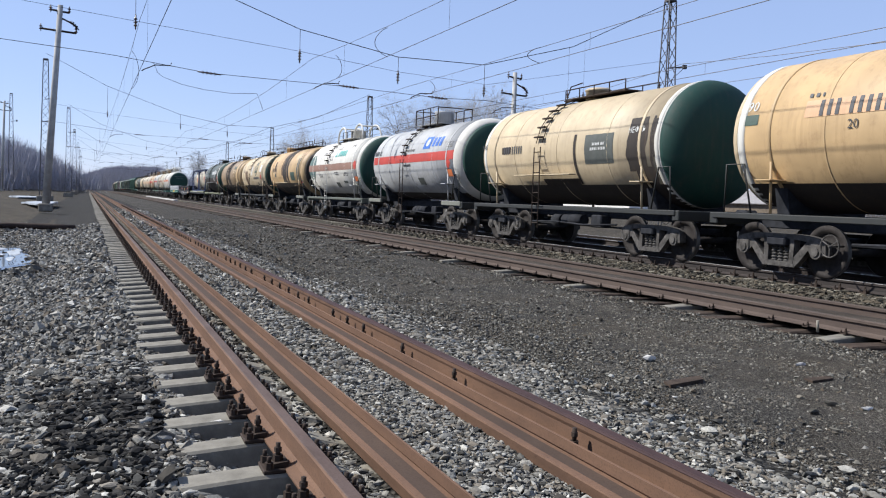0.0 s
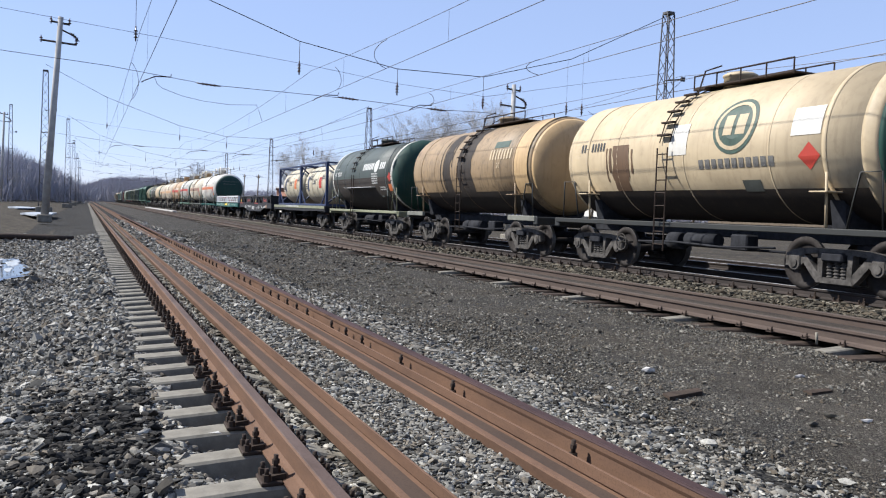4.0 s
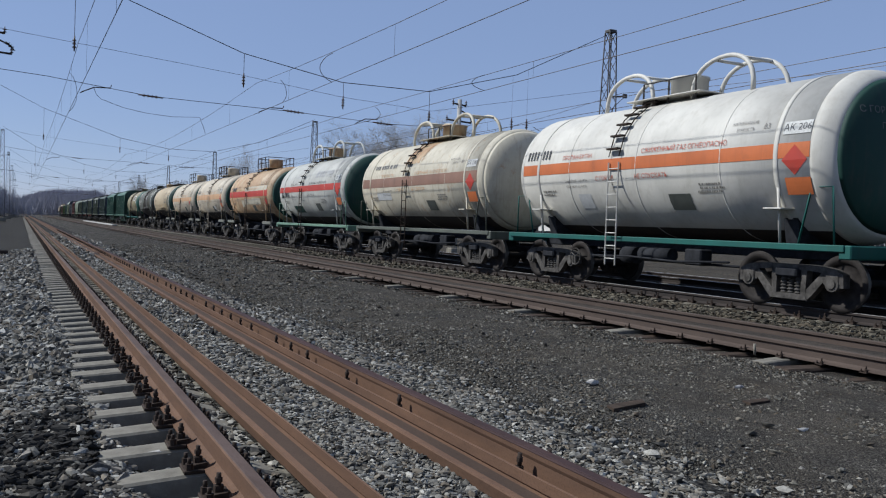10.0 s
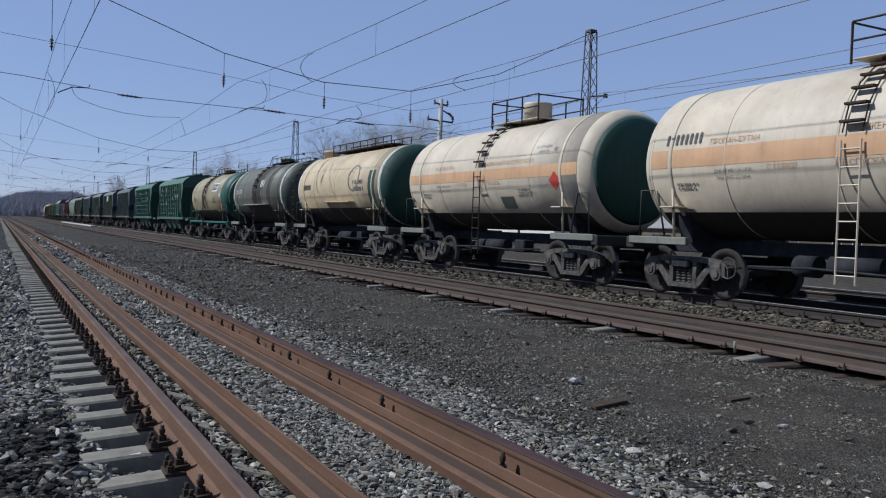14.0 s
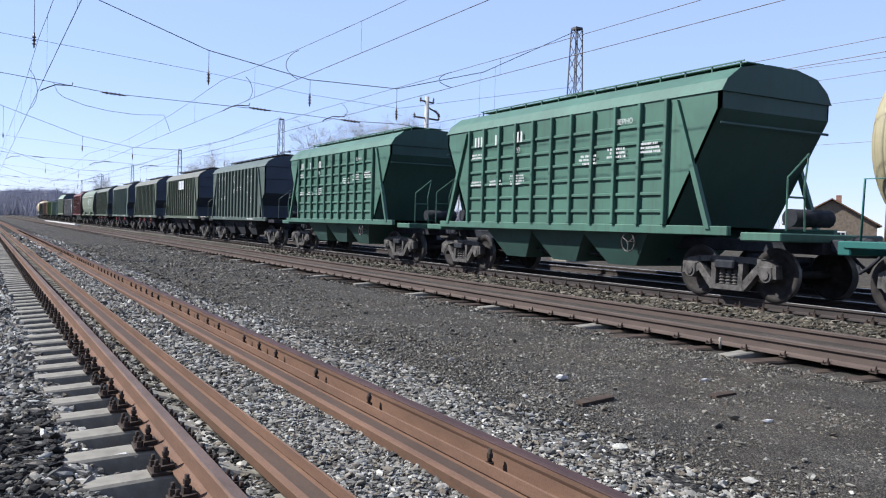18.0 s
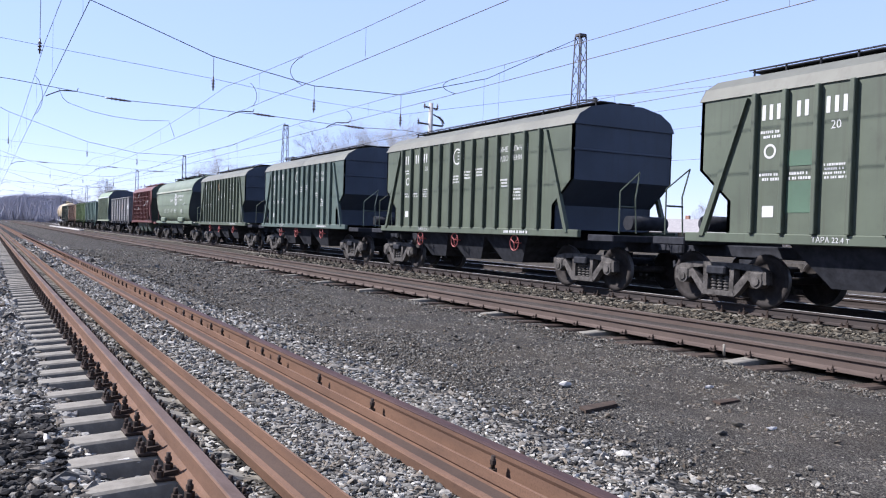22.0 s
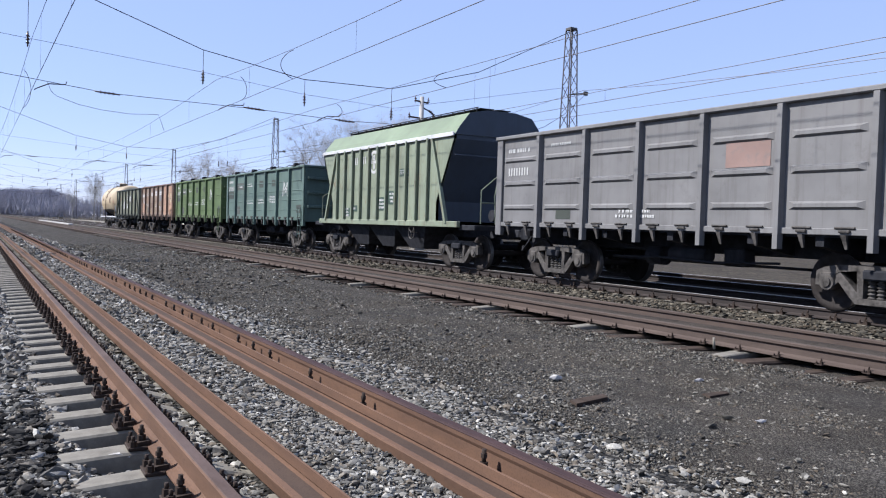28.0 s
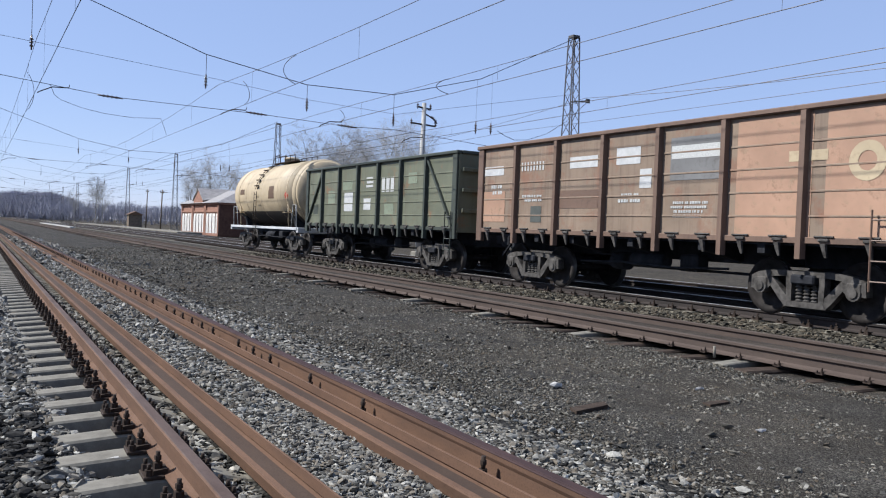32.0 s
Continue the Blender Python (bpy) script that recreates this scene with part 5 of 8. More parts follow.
    # ribs on the sides
    if style in ("ribs", "grid"):
        for s in (-1, 1):
            for i in range(nrib):
                y = -hb + 0.1 + (2 * hb - 0.2) * i / (nrib - 1)
                part("rib", B().cbox(min(s * hw, s * (hw + 0.10)), max(s * hw, s * (hw + 0.10)), y - 0.045, y + 0.045, zb, ze, 0.012), body, w)
            if style == "grid":
                for i in range(nrib - 1):
                    y = -hb + 0.1 + (2 * hb - 0.2) * (i + 0.5) / (nrib - 1)
                    pw = (2 * hb - 0.2) / (nrib - 1)
                    for k in range(6):
                        zz = zb + 0.28 + k * (ze - zb - 0.4) / 6
                        part("pressed_rib", B().cbox(min(s * hw, s * (hw + 0.05)), max(s * hw, s * (hw + 0.05)), y - pw * 0.42, y + pw * 0.42, zz - 0.035, zz + 0.035, 0.012), body, w)
    # roof walk and loading hatches
    b = B()
    for y in (-4.2, -1.4, 1.4, 4.2) if smooth else ():
        b.cbox(-0.55, 0.55, y - 0.7, y + 0.7, zr + 0.10, zr + 0.14, 0.01)
        for k in (-0.65, 0.65):
            b.cyl((-0.5, y + k, zr - 0.1), (-0.5, y + k, zr + 0.22), 0.02, 4).cyl((0.5, y + k, zr - 0.1), (0.5, y + k, zr + 0.12), 0.02, 4)
    for x in () if smooth else (-0.55, 0.05):
        b.cbox(x, x + 0.5, -ht + 0.3, ht - 0.3, zr + 0.08, zr + 0.11, 0.008)
    if not smooth:
        b.tube([(-0.62, -ht + 0.3, zr + 0.12), (-0.62, ht - 0.3, zr + 0.12)], 0.02, 4)
    for i in range(0 if smooth else 14):
        y = -ht + 0.4 + (2 * ht - 0.8) * i / 13
        b.cyl((-0.6, y, zr - 0.06), (-0.6, y, zr + 0.12), 0.02, 4)
        b.cyl((0.5, y, zr - 0.06), (0.5, y, zr + 0.1), 0.02, 4)
    part("roof_walk", b, body if style == "grid" else UNDER, w)
    for i in range(4):
        y = -ht + 2 * ht * (i + 0.5) / 4
        part("loading_hatch", B().cbox(-0.4, 0.4, y - 0.5, y + 0.5, zr - 0.01, zr + 0.08, 0.03), roof, w)
    # discharge hoppers below the sill
    n = 3 if style != "smooth" else 2
    for i in range(n):
        y = (i - (n - 1) / 2) * 2.1
        e = B().hexa([(-1.1, y - 0.45, 0.46), (1.1, y - 0.45, 0.46), (1.1, y + 0.45, 0.46), (-1.1, y + 0.45, 0.46), (-1.44, y - 1.2, 1.3), (1.44, y - 1.2, 1.3), (1.44, y + 1.2, 1.3), (-1.44, y + 1.2, 1.3)])
        part("discharge_hopper", e, end if style == "grid" else UNDER, w)
    part("centre_sill", B().cbox(-0.3, 0.3, -h, h, 0.88, 1.12, 0.02), UNDER, w)
    for y in ((-hb + 1.2, 0.4, 2.6) if red_wheels else (-hb + 1.2,)):
        part("brake_wheel", HANDWHEEL_RED if red_wheels else HANDWHEEL_ME, None, w, at=pose(-1.52, y, 0.98))
    running_gear(w, L - 4.22, h)
    w["ze"], w["hb"] = ze, hb
    return w


def flat_frame(w, L, mat, belly=True):
    h = L / 2 - 0.6
    for s in (-1, 1):
        prof = [(-h, 1.28), (-h, 0.98), (-h * 0.62, 0.98), (-h * 0.38, 0.72 if belly else 0.95), (h * 0.38, 0.72 if belly else 0.95), (h * 0.62, 0.98), (h, 0.98), (h, 1.28)]
        part("side_beam", B().prism(prof, "x", s * 1.40, s * 1.48), mat, w)
        part("end_beam", B().cbox(-1.48, 1.48, s * h - 0.08, s * h + 0.08, 0.92, 1.28, 0.02), mat, w)
    part("deck", B().box(-1.39, 1.39, -h, h, 1.20, 1.27), WOOD, w)
    part("centre_sill", B().cbox(-0.35, 0.35, -h, h, 0.84, 1.18, 0.02), UNDER, w)
    running_gear(w, L - 4.9, h)
    return h


def container_flat(b0, b1):
    w = wagon("container_flat_wagon", "dark grey flat wagon carrying two framed tank containers", b0, b1)
    h = flat_frame(w, b1 - b0, DARKF, False)
    part("sill_strip", B().cbox(-1.50, -1.482, -h, h, 1.12, 1.27, 0.004), OLIVE_F, w, "olive-painted strip along the sill")
    smallprint(1, 5.0, 0.07, INK_W, w, wall_pose(-1.504, 1.0, 1.215), 12)
    return w, h


DARKF = painted("dark_navy_frame_paint", (0.0085, 0.0092, 0.013), (0.014, 0.012, 0.011), 0.4, 0.4, rough=0.8)
BLUEF = painted("blue_frame_paint", (0.0253, 0.0397, 0.0937), (0.0361, 0.0289, 0.0289), 0.4, 0.3)
CONTW = painted("cream_container_paint", (0.42, 0.375, 0.28), (0.17, 0.12, 0.075), 0.45, 0.55)


def tank_container(parent_y, seed):
    c = thing("tank_container", "cream tank container in a dark blue frame", "container", pose(X3, parent_y, ZT + 1.28), "tank containers")
    L, hw, hh = 6.06, 1.22, 2.5
    hl = L / 2
    R, zc = 1.16, 1.28
    lb = hl - 0.35
    prof = [(-lb, 0.02), (-lb + 0.02, 0.5), (-lb + 0.12, 0.86), (-lb + 0.38, R - 0.03), (-lb + 0.5, R), (lb - 0.5, R), (lb - 0.38, R - 0.03), (lb - 0.12, 0.86), (lb - 0.02, 0.5), (lb, 0.02)]
    part("vessel", B().lathe(prof, (0, 0, zc), "y", 44), CONTW, c)
    for y in (-1.7, -0.6, 0.6, 1.7):
        part("hoop", B().lathe([(y - 0.04, R + 0.004), (y - 0.03, R + 0.02), (y + 0.03, R + 0.02), (y + 0.04, R + 0.004)], (0, 0, zc), "y", 44), CONTW, c)
    for s in (-1, 1):
        for t in (-1, 1):
            part("corner_post", B().cbox(s * hw - 0.07, s * hw + 0.07, t * hl - 0.07, t * hl + 0.07, 0, hh, 0.015), BLUEF, c)
            part("brace", B().cyl((s * hw, t * (hl - 0.05), 0.9), (s * hw, t * (hl - 1.1), 0.1), 0.045, 4), BLUEF, c)
            part("brace", B().cyl((s * hw, t * (hl - 0.05), hh - 0.8), (s * (hw - 0.1), t * (hl - 0.8), hh - 0.06), 0.04, 4), BLUEF, c)
        part("side_rail", B().cbox(s * hw - 0.05, s * hw + 0.05, -hl, hl, 0, 0.12, 0.01), BLUEF, c)
        part("side_rail", B().cbox(s * hw - 0.04, s * hw + 0.04, -hl, hl, hh - 0.1, hh, 0.01), BLUEF, c)
        b = B().cbox(-hw, hw, s * hl - 0.05, s * hl + 0.05, 0, 0.12, 0.01).cbox(-hw, hw, s * hl - 0.05, s * hl + 0.05, hh - 0.1, hh, 0.01)
        b.cyl((-hw, s * hl, 0.1), (-0.2, s * hl, 1.0), 0.045, 4).cyl((hw, s * hl, 0.1), (0.2, s * hl, 1.0), 0.045, 4)
        b.cyl((-hw, s * hl, hh - 0.1), (-0.5, s * hl, hh - 0.75), 0.045, 4).cyl((hw, s * hl, hh - 0.1), (0.5, s * hl, hh - 0.75), 0.045, 4)
        part("end_frame", b, BLUEF, c)
    part("walkway", B().cbox(-0.3, 0.3, -hl + 0.2, hl - 0.2, hh - 0.08, hh - 0.04, 0.01), BLUEF, c)
    c["R"], c["zc"] = R, zc
    r = random.Random(seed)
    patch(c, -1.55, -1.0, -12, 20, RED if seed % 2 else ORANGE, "hazard sticker")
    for y, a, n in ((1.0, 30, 4), (0.0, 12, 3), (1.9, 0, 3), (-1.9, 25, 3)):
        smallprint(n, 0.9, 0.06, INK_K, c, on_tank(c, y, a), seed + int(a))
    patch(c, 1.35, 1.75, -20, 25, BLUEF, "dark lettering block")
    WAGONS.append((c, parent_y))
    return c


def dark_flat(b0, b1):
    w = wagon("flat_wagon", "dark grimy flat wagon with low truss-sided load frames", b0, b1)
    h = flat_frame(w, b1 - b0, DARKF, True)
    for s in (-1, 1):
        for q in range(2):
            ya, yb = -h + 0.05 + q * h, -h + (q + 1) * h - 0.05
            x = s * 1.42
            fr = part("load_frame", B().cbox(x - 0.06, x + 0.06, ya, yb, 1.80, 1.90, 0.01).cbox(x - 0.06, x + 0.06, ya, yb, 1.29, 1.37, 0.01).cbox(x - 0.07, x + 0.07, ya, ya + 0.14, 1.29, 1.98, 0.015)
                      .cbox(x - 0.07, x + 0.07, yb - 0.14, yb, 1.29, 1.98, 0.015), DARKF, w)
            part("end_sheet", B().cbox(x - 0.02, x + 0.02, yb - 0.95, yb - 0.14, 1.37, 1.80, 0.006), DARKF, fr)
            part("name_sheet", B().cbox(x - 0.02, x + 0.02, ya + 1.5, ya + 3.2, 1.37, 1.80, 0.006), DARKF, fr)
            for u0, u1, k in ((0.14, 0.8, 1), (0.8, 1.5, -1), (3.2, 3.9, 1), (3.9, 4.6, -1), (4.6, 5.1, 1)):
                z0, z1 = (1.36, 1.81) if k > 0 else (1.81, 1.36)
                if ya + u1 < yb - 0.9:
                    part("brace", B().hexa([(x - 0.04, ya + u0 - 0.06, z0), (x + 0.04, ya + u0 - 0.06, z0), (x + 0.04, ya + u0 + 0.06, z0), (x - 0.04, ya + u0 + 0.06, z0),
                                            (x - 0.04, ya + u1 - 0.06, z1), (x + 0.04, ya + u1 - 0.06, z1), (x + 0.04, ya + u1 + 0.06, z1), (x - 0.04, ya + u1 + 0.06, z1)]), DARKF, fr)
            if s < 0:
                part("red_emblem", B().add([(x - 0.026, ya + 2.9, 1.53), (x - 0.026, ya + 1.75, 1.57), (x - 0.026, ya + 1.75, 1.61), (x - 0.026, ya + 2.9, 1.58)], [(0, 1, 2, 3)])
                     .add([(x - 0.026, ya + 2.9, 1.43), (x - 0.026, ya + 1.6, 1.49), (x - 0.026, ya + 1.6, 1.505), (x - 0.026, ya + 2.9, 1.45)], [(0, 1, 2, 3)])
                     .add([(x - 0.026, ya + 2.98, 1.5), (x - 0.026, ya + 2.9, 1.5), (x - 0.026, ya + 2.84, 1.74), (x - 0.026, ya + 2.9, 1.74)], [(0, 1, 2, 3)]), RED, fr, "red painted script as plain strokes")
                part("warning_triangle", B().add([(x - 0.026, yb - 0.66, 1.46), (x - 0.026, yb - 0.46, 1.46), (x - 0.026, yb - 0.56, 1.64)], [(0, 1, 2)]), INK_Y, fr, "yellow warning triangle")
                part("red_strip", B().box(x - 0.064, x - 0.061, yb - 1.6, yb - 0.2, 1.31, 1.355), RED, fr)
    part("end_board", B().cbox(-1.36, 1.36, -h + 0.05, -h + 0.12, 1.28, 1.9, 0.01), DARKF, w)
    part("end_board", B().cbox(-1.36, 1.36, h - 0.12, h - 0.05, 1.28, 1.9, 0.01), DARKF, w)
    for z in (1.29,):
        part("inner_sheet", B().cbox(1.30, 1.34, -h + 0.13, h - 0.13, 1.35, 1.84, 0.008), DARKF, w)
        part("load_floor", B().box(-1.34, 1.34, -h + 0.13, h - 0.13, z, z + 0.05), DARKF, w)
    bars(8, 0.26, INK_W, w, wall_pose(-1.486, 0.35, 0.98), 0.45, 0.36)
    bars(2, 0.15, INK_W, w, wall_pose(-1.486, -1.0, 0.95), 0.4, 0.4)
    for y, n in ((2.4, 2), (3.6, 3), (1.6, 2), (-1.9, 3), (-3.1, 2), (-4.2, 2)):
        smallprint(n, 0.8, 0.05, INK_W, w, wall_pose(-1.486, y, 1.12), int(y * 10) + 90)
    part("sign_plate", B().box(-1.492, -1.484, -5.0, -4.7, 1.02, 1.22), SALMON, w, "pale faded document plate")
    return w


GREENF = painted("sea_green_frame_paint", (0.0108, 0.0869, 0.0722), (0.0289, 0.0289, 0.0253), 0.3, 0.3)
WHITEF = painted("white_frame_paint", (0.476, 0.484, 0.491), (0.217, 0.187, 0.159), 0.3, 0.3)


def truss_flat(b0, b1):
    w = wagon("flat_wagon", "sea-green flat wagon with low white truss sides", b0, b1)
    h = flat_frame(w, b1 - b0, GREENF, False)
    part("trough", B().box(-1.3, 1.3, -h + 0.2, h - 0.2, 1.275, 1.33), DARKF, w)
    n = 2
    for s in (-1, 1):
        for q in range(n):
            ya, yb = -h + q * h, -h + (q + 1) * h - 0.06
            fr = part("truss_panel", B().cbox(s * 1.40 - 0.05, s * 1.40 + 0.05, ya, yb, 1.82, 1.94, 0.01).cbox(s * 1.40 - 0.05, s * 1.40 + 0.05, ya, yb, 1.36, 1.44, 0.01)
                      .cbox(s * 1.40 - 0.05, s * 1.40 + 0.05, ya, ya + 0.12, 1.30, 1.94, 0.01).cbox(s * 1.40 - 0.05, s * 1.40 + 0.05, yb - 0.12, yb, 1.30, 1.94, 0.01), WHITEF, w)
            m = 10
            for i in range(m):
                y = ya + 0.12 + (yb - ya - 0.24) * i / m
                yy = ya + 0.12 + (yb - ya - 0.24) * (i + 1) / m
                a, c = (1.42, 1.84) if i % 2 else (1.84, 1.42)
                part("diagonal", B().hexa([(s * 1.40 - 0.04, y - 0.05, a), (s * 1.40 + 0.04, y - 0.05, a), (s * 1.40 + 0.04, y + 0.05, a), (s * 1.40 - 0.04, y + 0.05, a),
                                           (s * 1.40 - 0.04, yy - 0.05, c), (s * 1.40 + 0.04, yy - 0.05, c), (s * 1.40 + 0.04, yy + 0.05, c), (s * 1.40 - 0.04, yy + 0.05, c)]), WHITEF, fr)
        part("inner_sheet", B().cbox(s * 0.9 - 0.02, s * 0.9 + 0.02, -h + 0.15, h - 0.15, 1.36, 1.88, 0.008), DARKF, w)
        for i in range(10):
            y = -h + 0.95 + i * (2 * h - 1.5) / 9.6
            part("red_lever", B().cyl((s * 1.24, y, 1.46), (s * 1.24, y + 0.42, 1.84), 0.075, 8), RED, w, "red-painted lever inside the truss")
    part("end_truss", B().cbox(-1.35, 1.35, -h, -h + 0.1, 1.36, 1.94, 0.02), WHITEF, w)
    part("end_truss", B().cbox(-1.35, 1.35, h - 0.1, h, 1.36, 1.94, 0.02), WHITEF, w)
    part("sign_plate", B().box(-1.492, -1.484, -0.7, 0.7, 1.06, 1.24), INK_Y, w, "yellow sign plate")
    bars(8, 0.15, INK_W, w, wall_pose(-1.487, -1.6, 1.15))
    for y in (-3.6, -4.9, 1.8, 3.0, 4.4, 5.4):
        smallprint(2, 0.75, 0.05, INK_W, w, wall_pose(-1.487, y, 1.17), int(y * 10) + 70)
    return w


# ---------- the train, from its head to its tail ----------
CUTS = [2.7, 14.57, 26.3, 37.93, 49.72, 61.53, 73.4, 85.2, 97.05, 111.58, 125.98, 139.96, 151.73, 163.6, 175.45, 187.17, 198.55, 210.2, 221.95, 233.64, 245.55,
        259.94, 274.2, 288.3, 302.6, 317.0, 331.15, 344.9, 359.2, 373.1, 386.85, 400.5, 413.9, 427.0, 440.4, 454.1, 465.9]
HB_GREEN = painted("bright_green_wagon_paint", (0.045, 0.105, 0.073), (0.03, 0.032, 0.026), 0.35, 0.45)
HB_OLIVE = painted("olive_green_wagon_paint", (0.066, 0.080, 0.054), (0.034, 0.032, 0.023), 0.4, 0.5)
HB_FRESH = painted("fresh_green_patch_paint", (0.055, 0.098, 0.062), (0.045, 0.06, 0.042), 0.3, 0.35)
HB_DARK = painted("faded_dark_green_paint", (0.054, 0.073, 0.060), (0.0217, 0.0202, 0.0181), 0.35, 0.5)
# shade on the hopper ends and grid chutes is put into these two colours
HB_GEND_SHADE = painted("shaded_green_end_paint", (0.026, 0.060, 0.048), (0.024, 0.028, 0.024), 0.4, 0.5)
HB_END_SHADE = painted("shaded_end_paint", (0.044, 0.057, 0.078), (0.034, 0.036, 0.042), 0.35, 0.45)
HB_TEAL = painted("grey_green_wagon_paint", (0.065, 0.0903, 0.0759), (0.0361, 0.0289, 0.0217), 0.3, 0.4)
HB_TECH = painted("moss_green_wagon_paint", (0.118, 0.145, 0.100), (0.06, 0.05, 0.035), 0.3, 0.4)
HB_RED = painted("oxide_red_wagon_paint", (0.105, 0.036, 0.030), (0.0361, 0.0253, 0.0202), 0.35, 0.4)
HB_LG = painted("pale_green_wagon_paint", (0.185, 0.215, 0.150), (0.10, 0.075, 0.045), 0.45, 0.7, 0.12, (0.13, 0.075, 0.035))
GD_GREY = painted("grey_gondola_paint", (0.15, 0.147, 0.143), (0.06, 0.05, 0.042), 0.4, 0.45)
GD_TEAL = painted("blue_green_gondola_paint", (0.0831, 0.126, 0.105), (0.0397, 0.0361, 0.0289), 0.4, 0.45)
GD_GREEN = painted("leaf_green_gondola_paint", (0.085, 0.125, 0.047), (0.045, 0.04, 0.024), 0.45, 0.5)
GD_ORANGE = painted("faded_orange_gondola_paint", (0.215, 0.158, 0.112), (0.08, 0.05, 0.035), 0.55, 0.55, 0.4, (0.19, 0.08, 0.045))
GD_PEACH = painted("peeling_salmon_paint", (0.34, 0.205, 0.135), (0.20, 0.16, 0.10), 0.6, 0.35, 0.25, (0.12, 0.07, 0.04))
GD_RIB = painted("dull_brown_post_paint", (0.138, 0.0869, 0.0614), (0.0433, 0.0289, 0.0217), 0.4, 0.4)
GD_STB = painted("weathered_green_gondola_paint", (0.125, 0.132, 0.088), (0.0722, 0.0614, 0.0433), 0.5, 0.5, 0.2)
GD_DARK = painted("dark_post_paint", (0.0433, 0.0506, 0.0397), (0.0289, 0.0253, 0.0217), 0.4, 0.4)


def cut(i):
    return CUTS[i], CUTS[i + 1]


LG_STRIP = painted("bleached_eave_paint", (0.30, 0.31, 0.25), (0.15, 0.14, 0.10), 0.35, 0.3)
GREY_ROOF = painted("dusty_grey_roof_paint", (0.108, 0.108, 0.084), (0.056, 0.044, 0.036), 0.4, 0.4)
PALE_ROOF = painted("pale_green_roof_paint", (0.145, 0.19, 0.115), (0.101, 0.0869, 0.065), 0.35, 0.4)
LOGO_B = plain("blue_emblem_paint", (0.02, 0.10, 0.36), 0.5, 0, 0.15, 20, 0.0)
LOGO_G = plain("green_emblem_paint", (0.026, 0.052, 0.036), 0.6, 0, 0.35, 8, 0.0)
LOGO_T = plain("teal_emblem_paint", (0.03, 0.28, 0.24), 0.5, 0, 0.15, 20, 0.0)
FADED_T = plain("faded_teal_paint", (0.07, 0.115, 0.10), 0.6, 0, 0.3, 6, 0.05)
PALE_G = plain("pale_grey_repaint", (0.42, 0.42, 0.41), 0.6, 0, 0.2, 6, 0.05)
INK_R = plain("faded_red_lettering", (0.42, 0.10, 0.06), 0.6, 0, 0.3, 30, 0.0)
INK_GR = plain("grey_lettering", (0.12, 0.115, 0.105), 0.6, 0, 0.4, 30, 0.0)

w = tank_wagon(*cut(0), "ochre oil tank wagon with pale end rims and a black belly", TAN, CREAM, CREAM, ring=WHITE_P, top="rails", frame="side")
patch(w, 0.9, 3.0, 8, 20, SALMON)
tank_digits(w, 8, 0.30, INK_K, 1.95, 14, (3,))
tank_words(w, "20", 0.24, INK_K, 1.9, 1)
tank_words(w, "90", 0.30, INK_W, 4.35, 20)
patch(w, 4.15, 4.5, 6, 14, LOGO_G)
tank_print(w, 2, 0.5, 0.07, INK_K, 1.0, 28, 3)
tank_print(w, 1, 0.5, 0.08, INK_K, 2.8, 24, 5)

w = tank_wagon(*cut(1), "cream oil tank wagon with black stencil panels and a green end", CREAM, GREEN_END, CREAM, ring=WHITE_P, top="rails", frame="side", ladder_y=0.9)
patch(w, -2.75, -1.45, -17, 12, BLACKP, "black stencil panel")
tank_print(w, 2, 0.8, 0.07, INK_W, -2.1, 0, 6)
patch(w, -4.1, -3.35, -26, 24, SOOT_SHADE, "dark repainted panel")
tank_words(w, "НЕФТЬ", 0.2, INK_W, -3.7, 12)
patch(w, -4.35, -3.6, -48, -22, SOOT_SHADE)
tank_digits(w, 8, 0.24, INK_K, 2.6, 3, (3,))
patch(w, 2.75, 3.3, -1, 7, SOOT_SHADE)
tank_words(w, "106", 0.26, INK_K, 4.6, 9)
patch(w, -0.9, 1.0, -42, -32, SOOT_SHADE)
bent("stain", quads([(-0.06, 0.06, -0.9, 0.5)]), SOOT_SHADE, w, -0.95, -5)
part("side_step", B().cbox(-1.62, -1.40, -0.9, 2.3, 2.02, 2.05, 0.008), CREAM, w)

w = tank_wagon(*cut(2), "light grey tank wagon with a red stripe and green end", GREYT, GREEN_END, GREYT, stripe=RED, stripe_h=0.33, stripe_z=0.12, top="box", frame="sill", belly=55, ladder_y=0.6, shoulder=WHITE_P)
bent("emblem", quads([(-0.36, 0.36, -0.27, 0.27)]), LOGO_B, w, -1.7, 27, "blue emblem")
bent("emblem", disc(0.17), WHITEF, w, -1.7, 27, off=0.012)
bent("emblem", quads([(-0.45, -0.2, -0.2, 0.2), (-0.1, 0.15, -0.2, 0.2), (0.25, 0.5, -0.2, 0.2)]), LOGO_B, w, -2.65, 27)
tank_digits(w, 8, 0.22, INK_K, 4.1, 17)
tank_print(w, 1, 1.6, 0.10, INK_GR, 0.0, 17, 8)
bent("hazard_diamond", diamond(0.24), RED, w, -4.0, -6, "red hazard diamond", 0.012)
bent("hazard_panel", quads([(-0.24, 0.24, -0.14, 0.14)]), ORANGE, w, -4.05, -20, "orange hazard panel", 0.012)
patch(w, -1.3, -0.7, -38, -26, BLACKP)
tank_print(w, 1, 0.9, 0.09, INK_K, 0.2, -6, 9)
tank_print(w, 3, 0.6, 0.05, INK_GR, -4.0, 20, 10)

